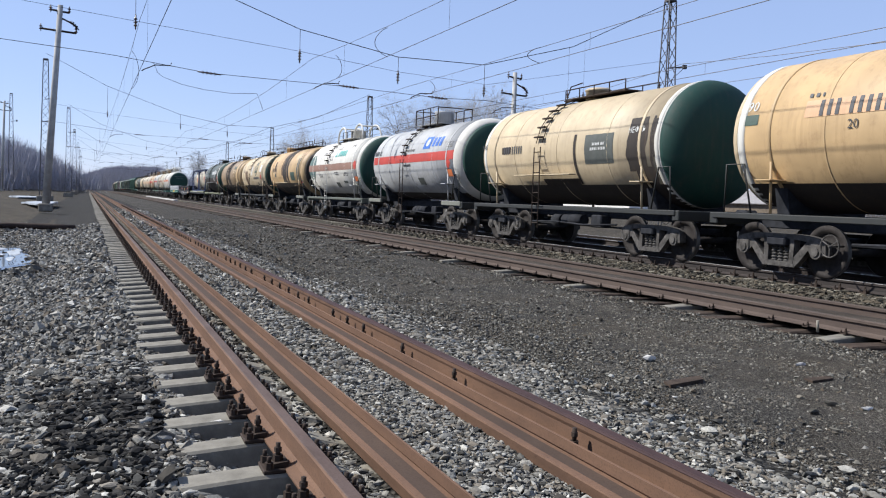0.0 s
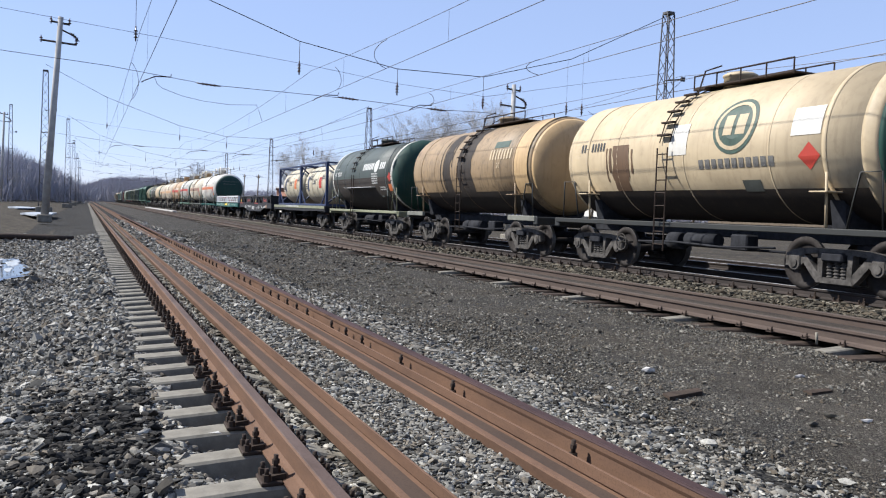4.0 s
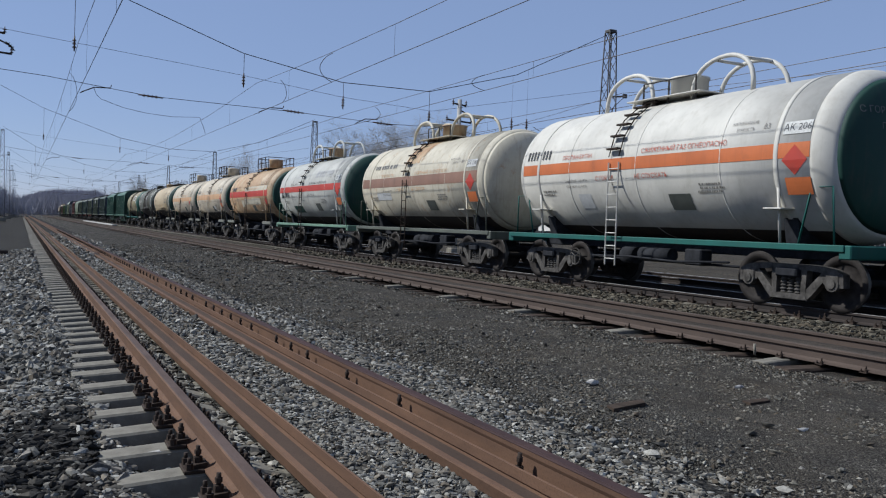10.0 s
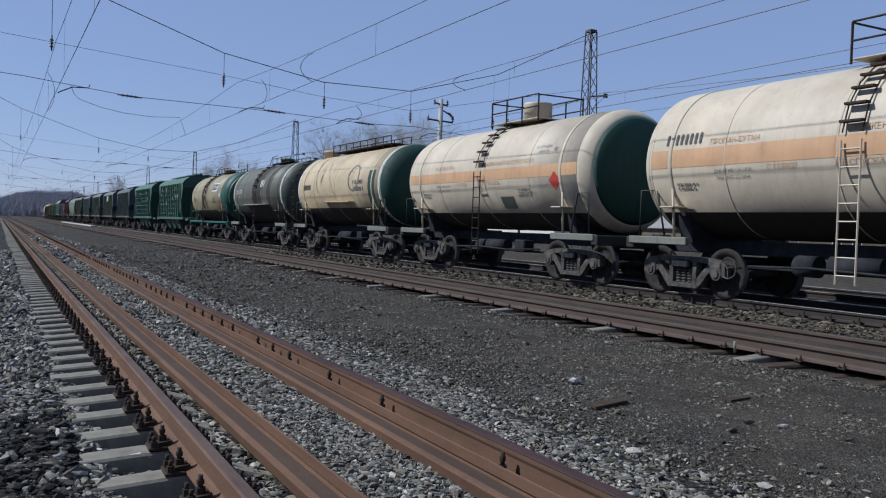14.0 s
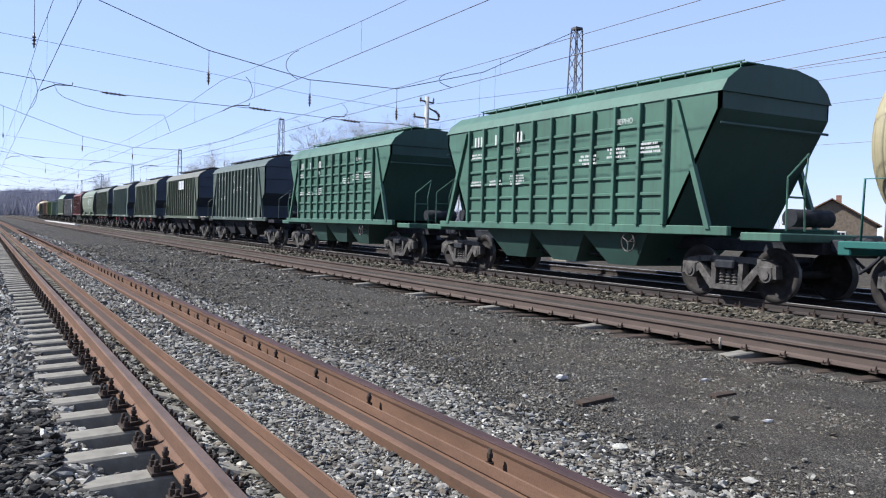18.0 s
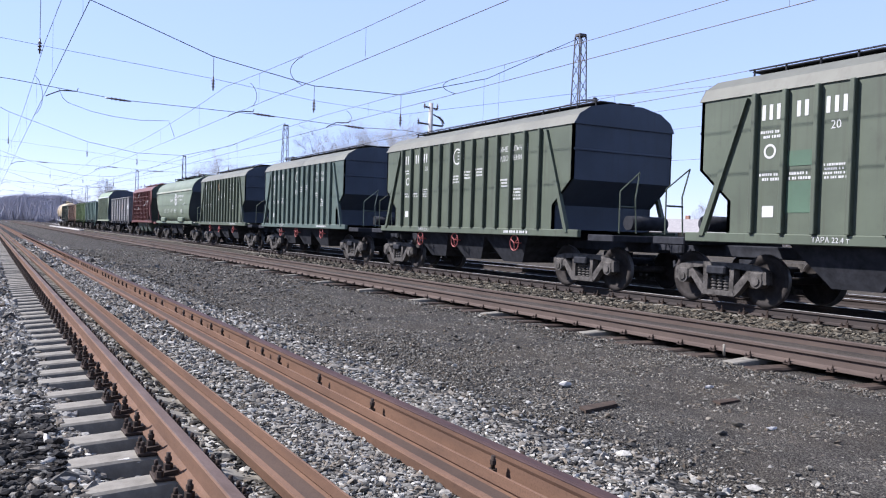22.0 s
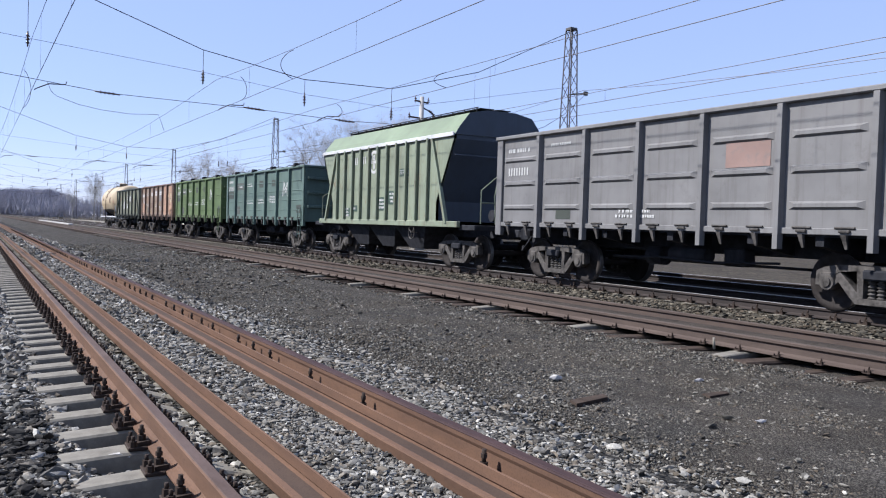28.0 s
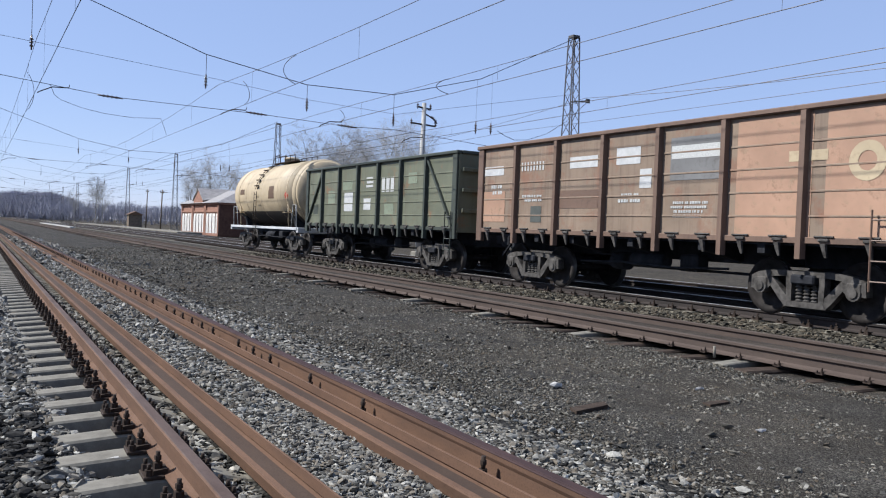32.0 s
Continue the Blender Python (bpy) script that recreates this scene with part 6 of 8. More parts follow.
w = tank_wagon(*cut(3), "white gas tank wagon with guard hoops and a dark green end", WHITE_P, GREEN_END, GREEN_END, stripe=BROWN, stripe_h=0.36, stripe_z=0.02, top="arcs", frame="side", R=1.56, belly=60, ladder_y=0.8, pale=WHITE_P, frame_mat=STEELG)
bent("emblem", disc(0.75), FADED_T, w, 4.0, 3, "round dark green emblem")
bent("stripe_gap", quads([(-0.8, 0.8, -0.18, 0.18)]), BROWN, w, 4.0, 1, off=0.013)
bent("emblem", quads([(x, x + 0.2, -0.17, 0.17) for x in (-0.75, -0.45, -0.15, 0.15, 0.45)]), LOGO_T, w, -1.7, 27, "teal emblem letters as plain blocks")
bent("emblem", B().add([(-0.16, -0.17, 0), (0.16, -0.17, 0), (0, 0.17, 0)], [(0, 1, 2)]), LOGO_T, w, -0.55, 27)
tank_words(w, "ПРОПАН", 0.17, INK_K, 0.2, 15)
bent("hazard_diamond", diamond(0.27), RED, w, -4.28, 2, "red hazard diamond", 0.012)
bent("hazard_panel", quads([(-0.25, 0.25, -0.13, 0.13)]), ORANGE, w, -4.3, -24, "orange hazard panel", 0.012)
for i, (y, a) in enumerate(((2.2, -15), (-1.0, -12), (-2.6, -14), (1.8, 30), (-3.0, 42), (-0.8, 40))):
    tank_print(w, 2, 0.9, 0.06, INK_K, y, a, 20 + i)
patch(w, -1.0, -0.4, -42, -30, BLACKP)
patch(w, -2.6, -1.9, -32, -27, BLACKP)
head_words(w, "ПРОПАН", 0.18, INK_GR, 0.8)
head_words(w, "НЕ СПУСКАТЬ С ГОРКИ", 0.14, INK_GR, 0.5)

w = tank_wagon(*cut(4), "ochre tank wagon streaked with black oil spills", TAN, SOOT_SHADE, TAN, top="long", frame="sill", ladder_y=5.1, belly=30, shoulder=TAN)
patch(w, -0.5, 0.5, -40, 80, SOOT_SHADE, "black oil spill running down")
patch(w, -1.15, -0.75, -40, 80, SOOT_SHADE, "black oil spill running down")
patch(w, 0.55, 0.9, -10, 80, OIL_B)
bent("stencil", quads([(-0.55, 0.55, -0.3, 0.25)]), LOGO_G, w, -2.3, -12, "green stencil panel")
patch(w, -4.1, -3.5, -25, 30, DARKG, "faded dark green panel")
bent("red_patch", quads([(-0.2, 0.2, -0.09, 0.09)]), RED, w, -4.35, -28, "scrap of red paint")
patch(w, -4.6, -4.0, 40, 88, RUSTY, "rusty stain")
tank_digits(w, 8, 0.26, INK_K, 3.1, 5, (3,))
patch(w, 2.75, 3.1, 2, 28, SOOT_SHADE)
patch(w, 2.6, 3.0, -12, -4, BLACKP)
part("side_step", B().cbox(-1.64, -1.40, -1.6, 2.0, 1.98, 2.01, 0.008), CREAM, w)

w = tank_wagon(*cut(5), "cream tank wagon with a round green emblem and green end", CREAM, GREEN_END, CREAM, top="rails", frame="side", ladder_y=0.6, belly=34)
bent("emblem", disc(0.62), LOGO_G, w, -1.5, 18, "round green emblem")
bent("emblem", disc(0.54, 0.46), CREAM, w, -1.5, 18, off=0.012)
bent("emblem", quads([(-0.3, -0.05, -0.22, 0.22), (0.06, 0.32, -0.22, 0.22)]), CREAM, w, -1.5, 18, off=0.012)
bent("emblem", quads([(x * 0.2, x * 0.2 + 0.14, -0.1, 0.1) for x in range(-5, 6)]), INK_GR, w, -1.5, -12, "faded emblem letters as plain blocks")
bent("label_panel", quads([(-0.35, 0.35, -0.25, 0.3)]), WHITE_P, w, -3.4, 14, "white notice panel")
bent("label_panel", quads([(-0.3, 0.3, -0.35, 0.35)]), WHITE_P, w, 0.2, 10, "white notice panel")
tank_digits(w, 8, 0.22, INK_K, 3.6, 10, (3,))
bent("hazard_diamond", diamond(0.26), RED, w, -3.5, -10, "red hazard diamond", 0.012)
patch(w, 2.1, 2.7, -34, 10, OIL_B)
patch(w, -2.2, -1.7, -36, -26, BLACKP)

w = tank_wagon(*cut(6), "sooty brown tank wagon with dark oil streaks", TAN_D, TAN, TAN_D, top="rails", frame="sill", belly=32)
patch(w, -0.8, 0.4, -40, 80, SOOT_SHADE, "black oil spill running down")
patch(w, 1.0, 1.6, -40, 60, SOOT_SHADE)
patch(w, -4.72, -3.9, -35, 88, TAN, "cleaner ochre end course")
tank_digits(w, 8, 0.34, CREAM, -2.9, 14)
bent("stencil", quads([(-0.5, 0.5, -0.12, 0.12)]), LOGO_G, w, -2.8, 27, "green stencil")
tank_words(w, "20", 0.26, CREAM, -2.8, 0)

w = tank_wagon(*cut(7), "dark green-black tank wagon with a white end ring", DARKG, GREEN_END, DARKG, ring=WHITE_P, top="rails", frame="side", R=1.56, belly=3, ladder_y=0.9, frame_mat=OLIVE_F)
bent("emblem", disc(0.30), INK_W, w, -2.4, 16, "white round emblem")
bent("emblem", quads([(-0.75 + i * 0.22, -0.75 + i * 0.22 + 0.16, -0.16, 0.16) for i in range(7)]), INK_W, w, -1.25, 16, "white emblem letters as plain blocks")
bent("emblem", quads([(-0.35 + i * 0.25, -0.35 + i * 0.25 + 0.18, -0.16, 0.16) for i in range(3)]), INK_W, w, -3.25, 16)
tank_digits(w, 8, 0.24, INK_W, 3.6, 7, (3,))
tank_words(w, "62", 0.24, INK_W, 4.9, 8)
tank_print(w, 5, 0.9, 0.06, INK_W, -2.3, -5, 31)
tank_print(w, 2, 0.8, 0.06, INK_W, -3.3, -22, 32)
tank_print(w, 1, 0.7, 0.07, INK_W, 3.9, 17, 33)
bent("hazard_diamond", diamond(0.22), RED, w, -4.3, -4, "red hazard diamond", 0.012)
bent("hazard_panel", quads([(-0.2, 0.2, -0.22, 0.1)]), ORANGE, w, -4.3, -19, "orange hazard panel", 0.012)
part("side_step", B().cbox(-1.66, -1.40, -2.2, 2.2, 2.20, 2.23, 0.008), GREYT, w)

container_flat(*cut(8))
cf = (CUTS[8] + CUTS[9]) / 2
tank_container(cf - 3.10, 3)
tank_container(cf + 3.10, 4)
dark_flat(*cut(9))
truss_flat(*cut(10))

w = tank_wagon(*cut(11), "white gas tank wagon with an orange stripe and green end", WHITE_P, GREEN_END, WHITE_P, stripe=ORANGE, stripe_h=0.27, stripe_z=0.06, top="arcs", frame="side", frame_mat=GREENF, R=1.58, shoulder=WHITE_P, belly=58, ladder_y=0.7, pale=WHITE_P)
gas_words(w, INK_R)
hazard(w, -4.25)
head_words(w, "С ГОРКИ НЕ СПУСКАТЬ", 0.17, INK_GR, 0.75)
head_words(w, "ПРОПАН-БУТАН", 0.15, INK_GR, 0.48)
tank_digits(w, 8, 0.24, INK_K, 3.9, 16)
patch(w, 1.7, 2.2, -36, -22, PALE_G)
w = tank_wagon(*cut(12), "greyed cream gas tank wagon with a faded stripe", OFFWHITE, OFFWHITE, OFFWHITE, stripe=BROWN, stripe_h=0.34, stripe_z=0.05, top="arcs", frame="side", R=1.56, belly=48, ladder_y=0.5)
gas_words(w, SALMON)
hazard(w, -4.2)
patch(w, -0.3, 0.9, 25, 86, RUSTY, "rust running down below the hatch")
patch(w, 1.9, 3.2, -22, -12, PALE_G)
bent("emblem", print_rows(1, 2.2, 0.16, 4), INK_GR, w, 2.6, 24)
w = tank_wagon(*cut(13), "greyed white gas tank wagon with a red stripe and green end", GREYW, GREEN_END, GREYW, stripe=RED, stripe_h=0.28, stripe_z=0.08, top="arcs", frame="side", frame_mat=PALEG_F, R=1.56, belly=52, ladder_y=0.85)
gas_words(w, INK_GR)
hazard(w, -4.2)
bent("emblem", quads([(-0.9, -0.55, -0.16, 0.18), (-0.4, -0.2, -0.16, 0.16), (-0.1, 0.1, -0.16, 0.16), (0.2, 0.4, -0.16, 0.16), (0.6, 0.8, -0.16, 0.16), (0.9, 1.1, -0.16, 0.16), (1.2, 1.4, -0.16, 0.16)]), GREYT, w, -1.8, 27, "grey emblem letters as plain blocks")
tank_digits(w, 8, 0.27, INK_K, 3.6, -7, (3,))
patch(w, 1.2, 2.6, -42, -28, GREEN_END)
w = tank_wagon(*cut(14), "rust-stained orange gas tank wagon with a red stripe", RUSTY, GREEN_END, RUSTY, stripe=RED, stripe_h=0.36, stripe_z=0.04, top="box", frame="sill", R=1.56, shoulder=RUSTY, belly=44)
gas_words(w, SALMON)
tank_digits(w, 8, 0.24, INK_K, 3.4, 13)
patch(w, -4.4, 0.6, 7, 17, OFFWHITE, "cleaner strip of cream paint")
patch(w, -3.0, 0.8, -22, -9, OFFWHITE, "cleaner strip of cream paint")
patch(w, 0.9, 1.5, -28, -12, OFFWHITE)
bent("hazard_diamond", diamond(0.24), RED, w, -4.2, -16, "red hazard diamond", 0.012)
w = tank_wagon(*cut(15), "ivory gas tank wagon with a salmon stripe and dark end", IVORY, GREEN_END, IVORY, stripe=SALMON, stripe_h=0.36, stripe_z=0.02, top="box", frame="sill", R=1.56, shoulder=IVORY, belly=42, ladder_y=-0.3, pale=IVORY)
gas_words(w, SALMON)
hazard(w, -3.95)
tank_digits(w, 8, 0.22, INK_K, 3.5, 15)
patch(w, -1.9, -1.4, -33, -24, PALE_G)
w = tank_wagon(*cut(16), "short ivory gas tank wagon with a salmon stripe", IVORY, GREEN_END, IVORY, stripe=SALMON, stripe_h=0.3, top="box", frame="sill", belly=44, shoulder=IVORY)
gas_words(w, SALMON)
bent("hazard_diamond", diamond(0.24), RED, w, -3.6, -10, "red hazard diamond", 0.012)
w = tank_wagon(*cut(17), "cream tank wagon with a green band and white end ring", CREAM, GREEN_END, CREAM, ring=WHITE_P, top="long", frame="sill", belly=34, ladder_y=5.0)
patch(w, -4.1, -3.5, -40, 20, GREEN_END, "green band")
bent("emblem", disc(0.55, 0.47), INK_GR, w, -2.0, 12, "thin round emblem")
tank_print(w, 2, 1.2, 0.15, INK_GR, -2.5, 0, 71)
tank_digits(w, 8, 0.22, INK_K, 3.4, 2)
part("side_step", B().cbox(-1.64, -1.40, -1.9, 1.3, 2.1, 2.13, 0.008), CREAM, w)
w = tank_wagon(*cut(18), "grey-green tank wagon streaked with oil, white end ring", OLIVET, DARKG, OLIVET, ring=WHITE_P, top="rails", frame="sill", R=1.56, belly=26)
for y0, y1 in ((-1.0, 0.5), (-2.4, -2.1)):
    patch(w, y0, y1, -30, 82, SOOT_SHADE, "black oil spill running down")
tank_digits(w, 8, 0.26, INK_W, 3.3, 4, (3,))
tank_words(w, "20", 0.24, INK_W, 3.3, -7)
bent("emblem", quads([(-0.5 + i * 0.24, -0.5 + i * 0.24 + 0.17, -0.2, 0.2) for i in range(3)]), INK_W, w, -1.3, 18, "white emblem letters as plain blocks")
part("side_step", B().cbox(-1.66, -1.40, -2.3, 2.0, 2.10, 2.13, 0.008), GREYT, w)
w = tank_wagon(*cut(19), "pale yellow tank wagon with a bright green end", YELLOWT, GREEN_BRIGHT, YELLOWT, top="rails", frame="side", frame_mat=GREENF, R=1.54, shoulder=GREEN_BRIGHT, belly=34, ladder_y=0.6)
patch(w, 0.9, 1.5, -30, 80, SOOT_SHADE, "black oil spill running down")
patch(w, 0.2, 0.5, -30, 80, OIL_B)
patch(w, -4.63, -3.9, -40, 89, GREEN_BRIGHT, "green end course")
bent("emblem", quads([(-0.75, 0.75, -0.3, 0.3)]), WHITEF, w, -2.0, 22, "white emblem panel")
bent("emblem", quads([(-0.65, -0.3, -0.2, 0.22), (-0.2, 0.65, 0.03, 0.2), (-0.2, 0.5, -0.2, -0.03)]), INK_K, w, -2.0, 22, off=0.013)
bent("hazard_panel", quads([(-0.2, 0.2, -0.18, 0.18)]), RED, w, -3.6, -18, "red hazard panel", 0.012)
bent("hazard_diamond", diamond(0.2), WHITEF, w, -3.5, 2, "white hazard diamond", 0.012)
tank_print(w, 4, 0.8, 0.06, INK_K, -2.0, -10, 50)
tank_digits(w, 8, 0.2, INK_K, 3.6, -6)


def hopper_words(w, x, big, y_num, kind):
    """Stencilled lettering on the panels of a hopper's near side."""
    ze, hb = w["ze"], w["hb"]
    n = 13 if kind == "ribs" else 9
    pw = (2 * hb - 0.2) / (n - 1)
    def pane(i):
        return hb - 0.1 - (i + 0.5) * pw
    for k, cnt in ((0, 3), (1, 2), (2, 3)):
        part("lettering", digits(cnt, 0.27).mesh("lettering", INK_W), INK_W, w, at=wall_pose(x, pane(k), ze - 0.36))
    words("20", 0.2, INK_W, w, wall_pose(x, pane(2), ze - 0.7))
    for k, z, rows, sz in ((0, 0.75, 2, 0.06), (0, 1.5, 2, 0.06), (1, 1.5, 2, 0.06), (2, 1.45, 4, 0.05), (5, 1.1, 3, 0.06), (6, 1.0, 3, 0.06), (7, 0.95, 3, 0.06), (9, 1.3, 3, 0.06), (10, 1.6, 4, 0.06)):
        if k < n - 1:
            part("lettering", print_rows(rows, pw * 0.75, sz * 0.8, k + 7).mesh("lettering", INK_W), INK_W, w, at=wall_pose(x, pane(k), ze - z))
    if kind == "ribs":
        words("МИНЕРАЛЬНЫЕ", 0.19, INK_W, w, wall_pose(x, pane(9) - pw / 2, ze - 0.42))
        words("УДОБРЕНИЯ", 0.19, INK_W, w, wall_pose(x, pane(9) - pw / 2, ze - 0.66))
        words("ТАРА 22.4 т", 0.13, INK_W, w, wall_pose(-1.60, pane(2), 1.27))
        part("lettering", print_rows(1, 1.2, 0.07, 4).mesh("lettering", INK_W), INK_W, w, at=wall_pose(-1.60, pane(10), 1.27))
        part("notice", quads([(-0.12, 0.12, -0.1, 0.1)]).mesh("notice", INK_W), INK_W, w, at=wall_pose(x, pane(0), 1.75))
        part("emblem", disc(0.13, 0.09).mesh("emblem", INK_W), INK_W, w, at=wall_pose(x, pane(0), ze - 1.05))


def roundel(w, x, y, z, mat, r=0.24):
    part("emblem", disc(r, r * 0.8).mesh("emblem", mat), mat, w, "round painted emblem", wall_pose(x, y, z))
    part("emblem", quads([(r * 0.1, r * 1.7, -0.09, -0.06), (r * 0.1, r * 1.6, 0.0, 0.03), (r * 0.1, r * 1.5, 0.1, 0.13)]).mesh("emblem", mat), mat, w, "", wall_pose(x - 0.004, y, z))


XS = -1.556
for i in (20, 21):
    w = hopper(*cut(i), "bright green hopper wagon with pressed grid panels", HB_GREEN, HB_GEND_SHADE, "grid", nrib=11, zr=4.50, ze=3.90, zk=3.58, ht=5.2, hb=3.95)
    hopper_words(w, XS - 0.055, True, 0, "grid")
    words("ЗЕРНО", 0.16, INK_W, w, wall_pose(XS - 0.055, -2.6, 3.55))
for i, body, rf in ((22, HB_DARK, HB_DARK), (23, HB_OLIVE, GREY_ROOF), (24, HB_OLIVE, GREY_ROOF), (25, HB_TEAL, GREY_ROOF), (26, HB_OLIVE, GREY_ROOF)):
    lab = {22: "dark green covered hopper wagon with vertical ribs", 23: "olive covered hopper wagon with a white sign on its side", 25: "grey-green covered hopper wagon with vertical ribs"}.get(i, "olive covered hopper wagon with a dusty grey roof")
    w = hopper(*cut(i), lab, body, HB_END_SHADE, "ribs", roof=rf, red_wheels=i in (24, 25, 26))
    hopper_words(w, XS, True, 0, "ribs")
    hb = w["hb"]
    pw = (2 * hb - 0.2) / 12
    if i == 23:
        part("sign", quads([(-0.8, 0.8, -0.3, 0.28)]).mesh("sign", WHITEF), WHITEF, w, "white sign panel", wall_pose(XS - 0.08, hb - 0.1 - 6.6 * pw, 3.45))
        for z, hz in ((2.66, 0.13), (2.0, 0.27)):
            part("repainted_panel", quads([(-0.27, 0.27, -hz, hz)]).mesh("repainted_panel", HB_FRESH), HB_FRESH, w, "fresher green panel", wall_pose(XS - 0.003, hb - 0.1 - 1.5 * pw, z))
        part("repainted_panel", quads([(-0.27, 0.27, -0.6, 0.6)]).mesh("repainted_panel", HB_FRESH), HB_FRESH, w, "fresher green panel", wall_pose(XS - 0.004, hb - 0.1 - 7.5 * pw, 2.3))
        part("repainted_panel", quads([(-0.27, 0.27, -0.35, 0.35)]).mesh("repainted_panel", HB_TEAL), HB_TEAL, w, "paler panel", wall_pose(XS - 0.004, hb - 0.1 - 6.5 * pw, 2.2))
    else:
        roundel(w, XS, hb - 0.1 - 5.5 * pw, 3.42, INK_W if i != 26 else SALMON)

w = hopper(*cut(27), "moss-green smooth-sided covered grain wagon", HB_TECH, HB_END_SHADE, "smooth", zr=4.5, ze=3.5, zk=3.35, ht=6.45, hb=4.85, roof=HB_TECH, eave=LG_STRIP)
XT = -1.626
part("emblem", disc(0.42, 0.30).mesh("emblem", INK_W), INK_W, w, "round pale emblem", wall_pose(XT, -1.2, 2.9))
part("emblem", quads([(-0.26, 0.22, -0.06, 0.06), (-0.06, 0.06, -0.27, -0.07), (-0.2, 0.16, 0.12, 0.2), (-0.06, 0.06, 0.07, 0.11)]).mesh("emblem", INK_W), INK_W, w, "", wall_pose(XT, -1.2, 2.9))
part("emblem", quads([(-1.05 + i * 0.23, -1.05 + i * 0.23 + 0.09, -0.09, 0.09) for i in range(9)]).mesh("emblem", INK_W), INK_W, w, "emblem letters as plain blocks", wall_pose(XT, -2.9, 3.12))
part("lettering", digits(8, 0.2).mesh("lettering", INK_W), INK_W, w, at=wall_pose(XT, 0.4, 2.85))
part("lettering", print_rows(1, 1.3, 0.09, 3).mesh("lettering", INK_W), INK_W, w, at=wall_pose(XT, -2.9, 2.85))
words("ЗЕРНО", 0.2, INK_W, w, wall_pose(XT, -4.0, 2.55))
for i, y in enumerate((-3.2, -1.0, 0.2, 1.6, 2.8)):
    part("lettering", print_rows(3, 0.6, 0.05, 60 + i).mesh("lettering", INK_W), INK_W, w, at=wall_pose(XT, y, 2.1))
for y in (-3.2, 3.2):
    part("side_box", B().cbox(-1.72, -1.50, y - 0.75, y + 0.75, 1.30, 1.62, 0.05), HB_TECH, w)
# HB_DARK on the ends puts their shade into the colour
w = hopper(*cut(28), "oxide-red hopper wagon with pressed grid panels", HB_RED, HB_DARK, "grid", nrib=11, zr=4.40, ze=3.86, zk=3.3, ht=5.0, hb=3.9)
hopper_words(w, XS - 0.055, True, 0, "grid")
words("ТАРА 23 т", 0.14, INK_W, w, wall_pose(-1.60, -4.2, 1.27))

XG = -1.506
GD_BLUSH = painted("rubbed_orange_paint", (0.22, 0.145, 0.12), (0.14, 0.12, 0.11), 0.7, 0.7)


def side_panel(w, y, z, u, v, mat, label="repainted panel", off=0.002):
    return part("painted_panel", quads([(-u / 2, u / 2, -v / 2, v / 2)]).mesh("painted_panel", mat), mat, w, label, wall_pose(XG - off, y, z))


def side_text(w, kind, y, z, *a):
    me = (digits(*a) if kind == "digits" else print_rows(*a)).mesh("lettering", INK_W)
    return part("lettering", me, INK_W, w, at=wall_pose(XG - 0.006, y, z))


def strokes(pts, wide):
    """A bent band of even width through the points."""
    b = B()
    for k, (p, q) in enumerate(zip(pts, pts[1:])):
        d = math.hypot(q[0] - p[0], q[1] - p[1])
        nx, ny = -(q[1] - p[1]) / d * wide / 2, (q[0] - p[0]) / d * wide / 2
        z = 0.0006 * k
        b.add([(p[0] - nx, p[1] - ny, z), (q[0] - nx, q[1] - ny, z), (q[0] + nx, q[1] + ny, z), (p[0] + nx, p[1] + ny, z)], [(0, 1, 2, 3)])
    return b


def emblem_blocks(w, y, z, rects, mat, label="emblem as plain blocks"):
    return part("emblem", quads(rects).mesh("emblem", mat), mat, w, label, wall_pose(XG - 0.006, y, z))


w = gondola(*cut(29), "grey open gondola wagon with pressed side panels", GD_GREY, pressed=True)
side_text(w, "digits", 5.35, 2.66, 8, 0.2)
side_text(w, "print", 5.35, 3.2, 1, 1.0, 0.1, 4)
side_text(w, "print", 1.0, 1.6, 2, 1.3, 0.06, 5)
side_text(w, "print", 3.6, 3.25, 1, 1.1, 0.06, 6)
side_panel(w, -1.9, 2.7, 1.0, 0.5, GD_BLUSH, "faded orange-red paint smear")
side_panel(w, 3.45, 1.62, 0.55, 0.3, GD_DARK)
emblem_blocks(w, -5.3, 2.65, [(-0.55, -0.2, -0.2, 0.2), (-0.1, 0.15, -0.2, 0.2), (0.25, 0.55, -0.2, 0.2)], INK_W)
w = hopper(*cut(30), "pale green covered hopper wagon with vertical ribs", HB_LG, HB_END_SHADE, "ribs", nrib=11, zr=4.65, ze=3.88, roof=PALE_ROOF, eave=WHITEF, zk=3.75, ht=5.15, hb=3.7)
pw = (2 * w["hb"] - 0.2) / 10
part("emblem", disc(0.40, 0.30).mesh("emblem", INK_W), INK_W, w, "round pale emblem", wall_pose(XS, 0.4, 3.35))
part("emblem", quads([(-0.25, 0.2, -0.05, 0.05), (-0.05, 0.05, -0.25, -0.06), (-0.05, 0.05, 0.06, 0.25)]).mesh("emblem", INK_W), INK_W, w, "", wall_pose(XS, 0.4, 3.35))
for k in (2, 3, 4):
    part("lettering", digits((3, 3, 2)[k - 2], 0.26).mesh("lettering", INK_W), INK_W, w, at=wall_pose(XS, w["hb"] - 0.1 - (k + 0.2) * pw, 3.45))
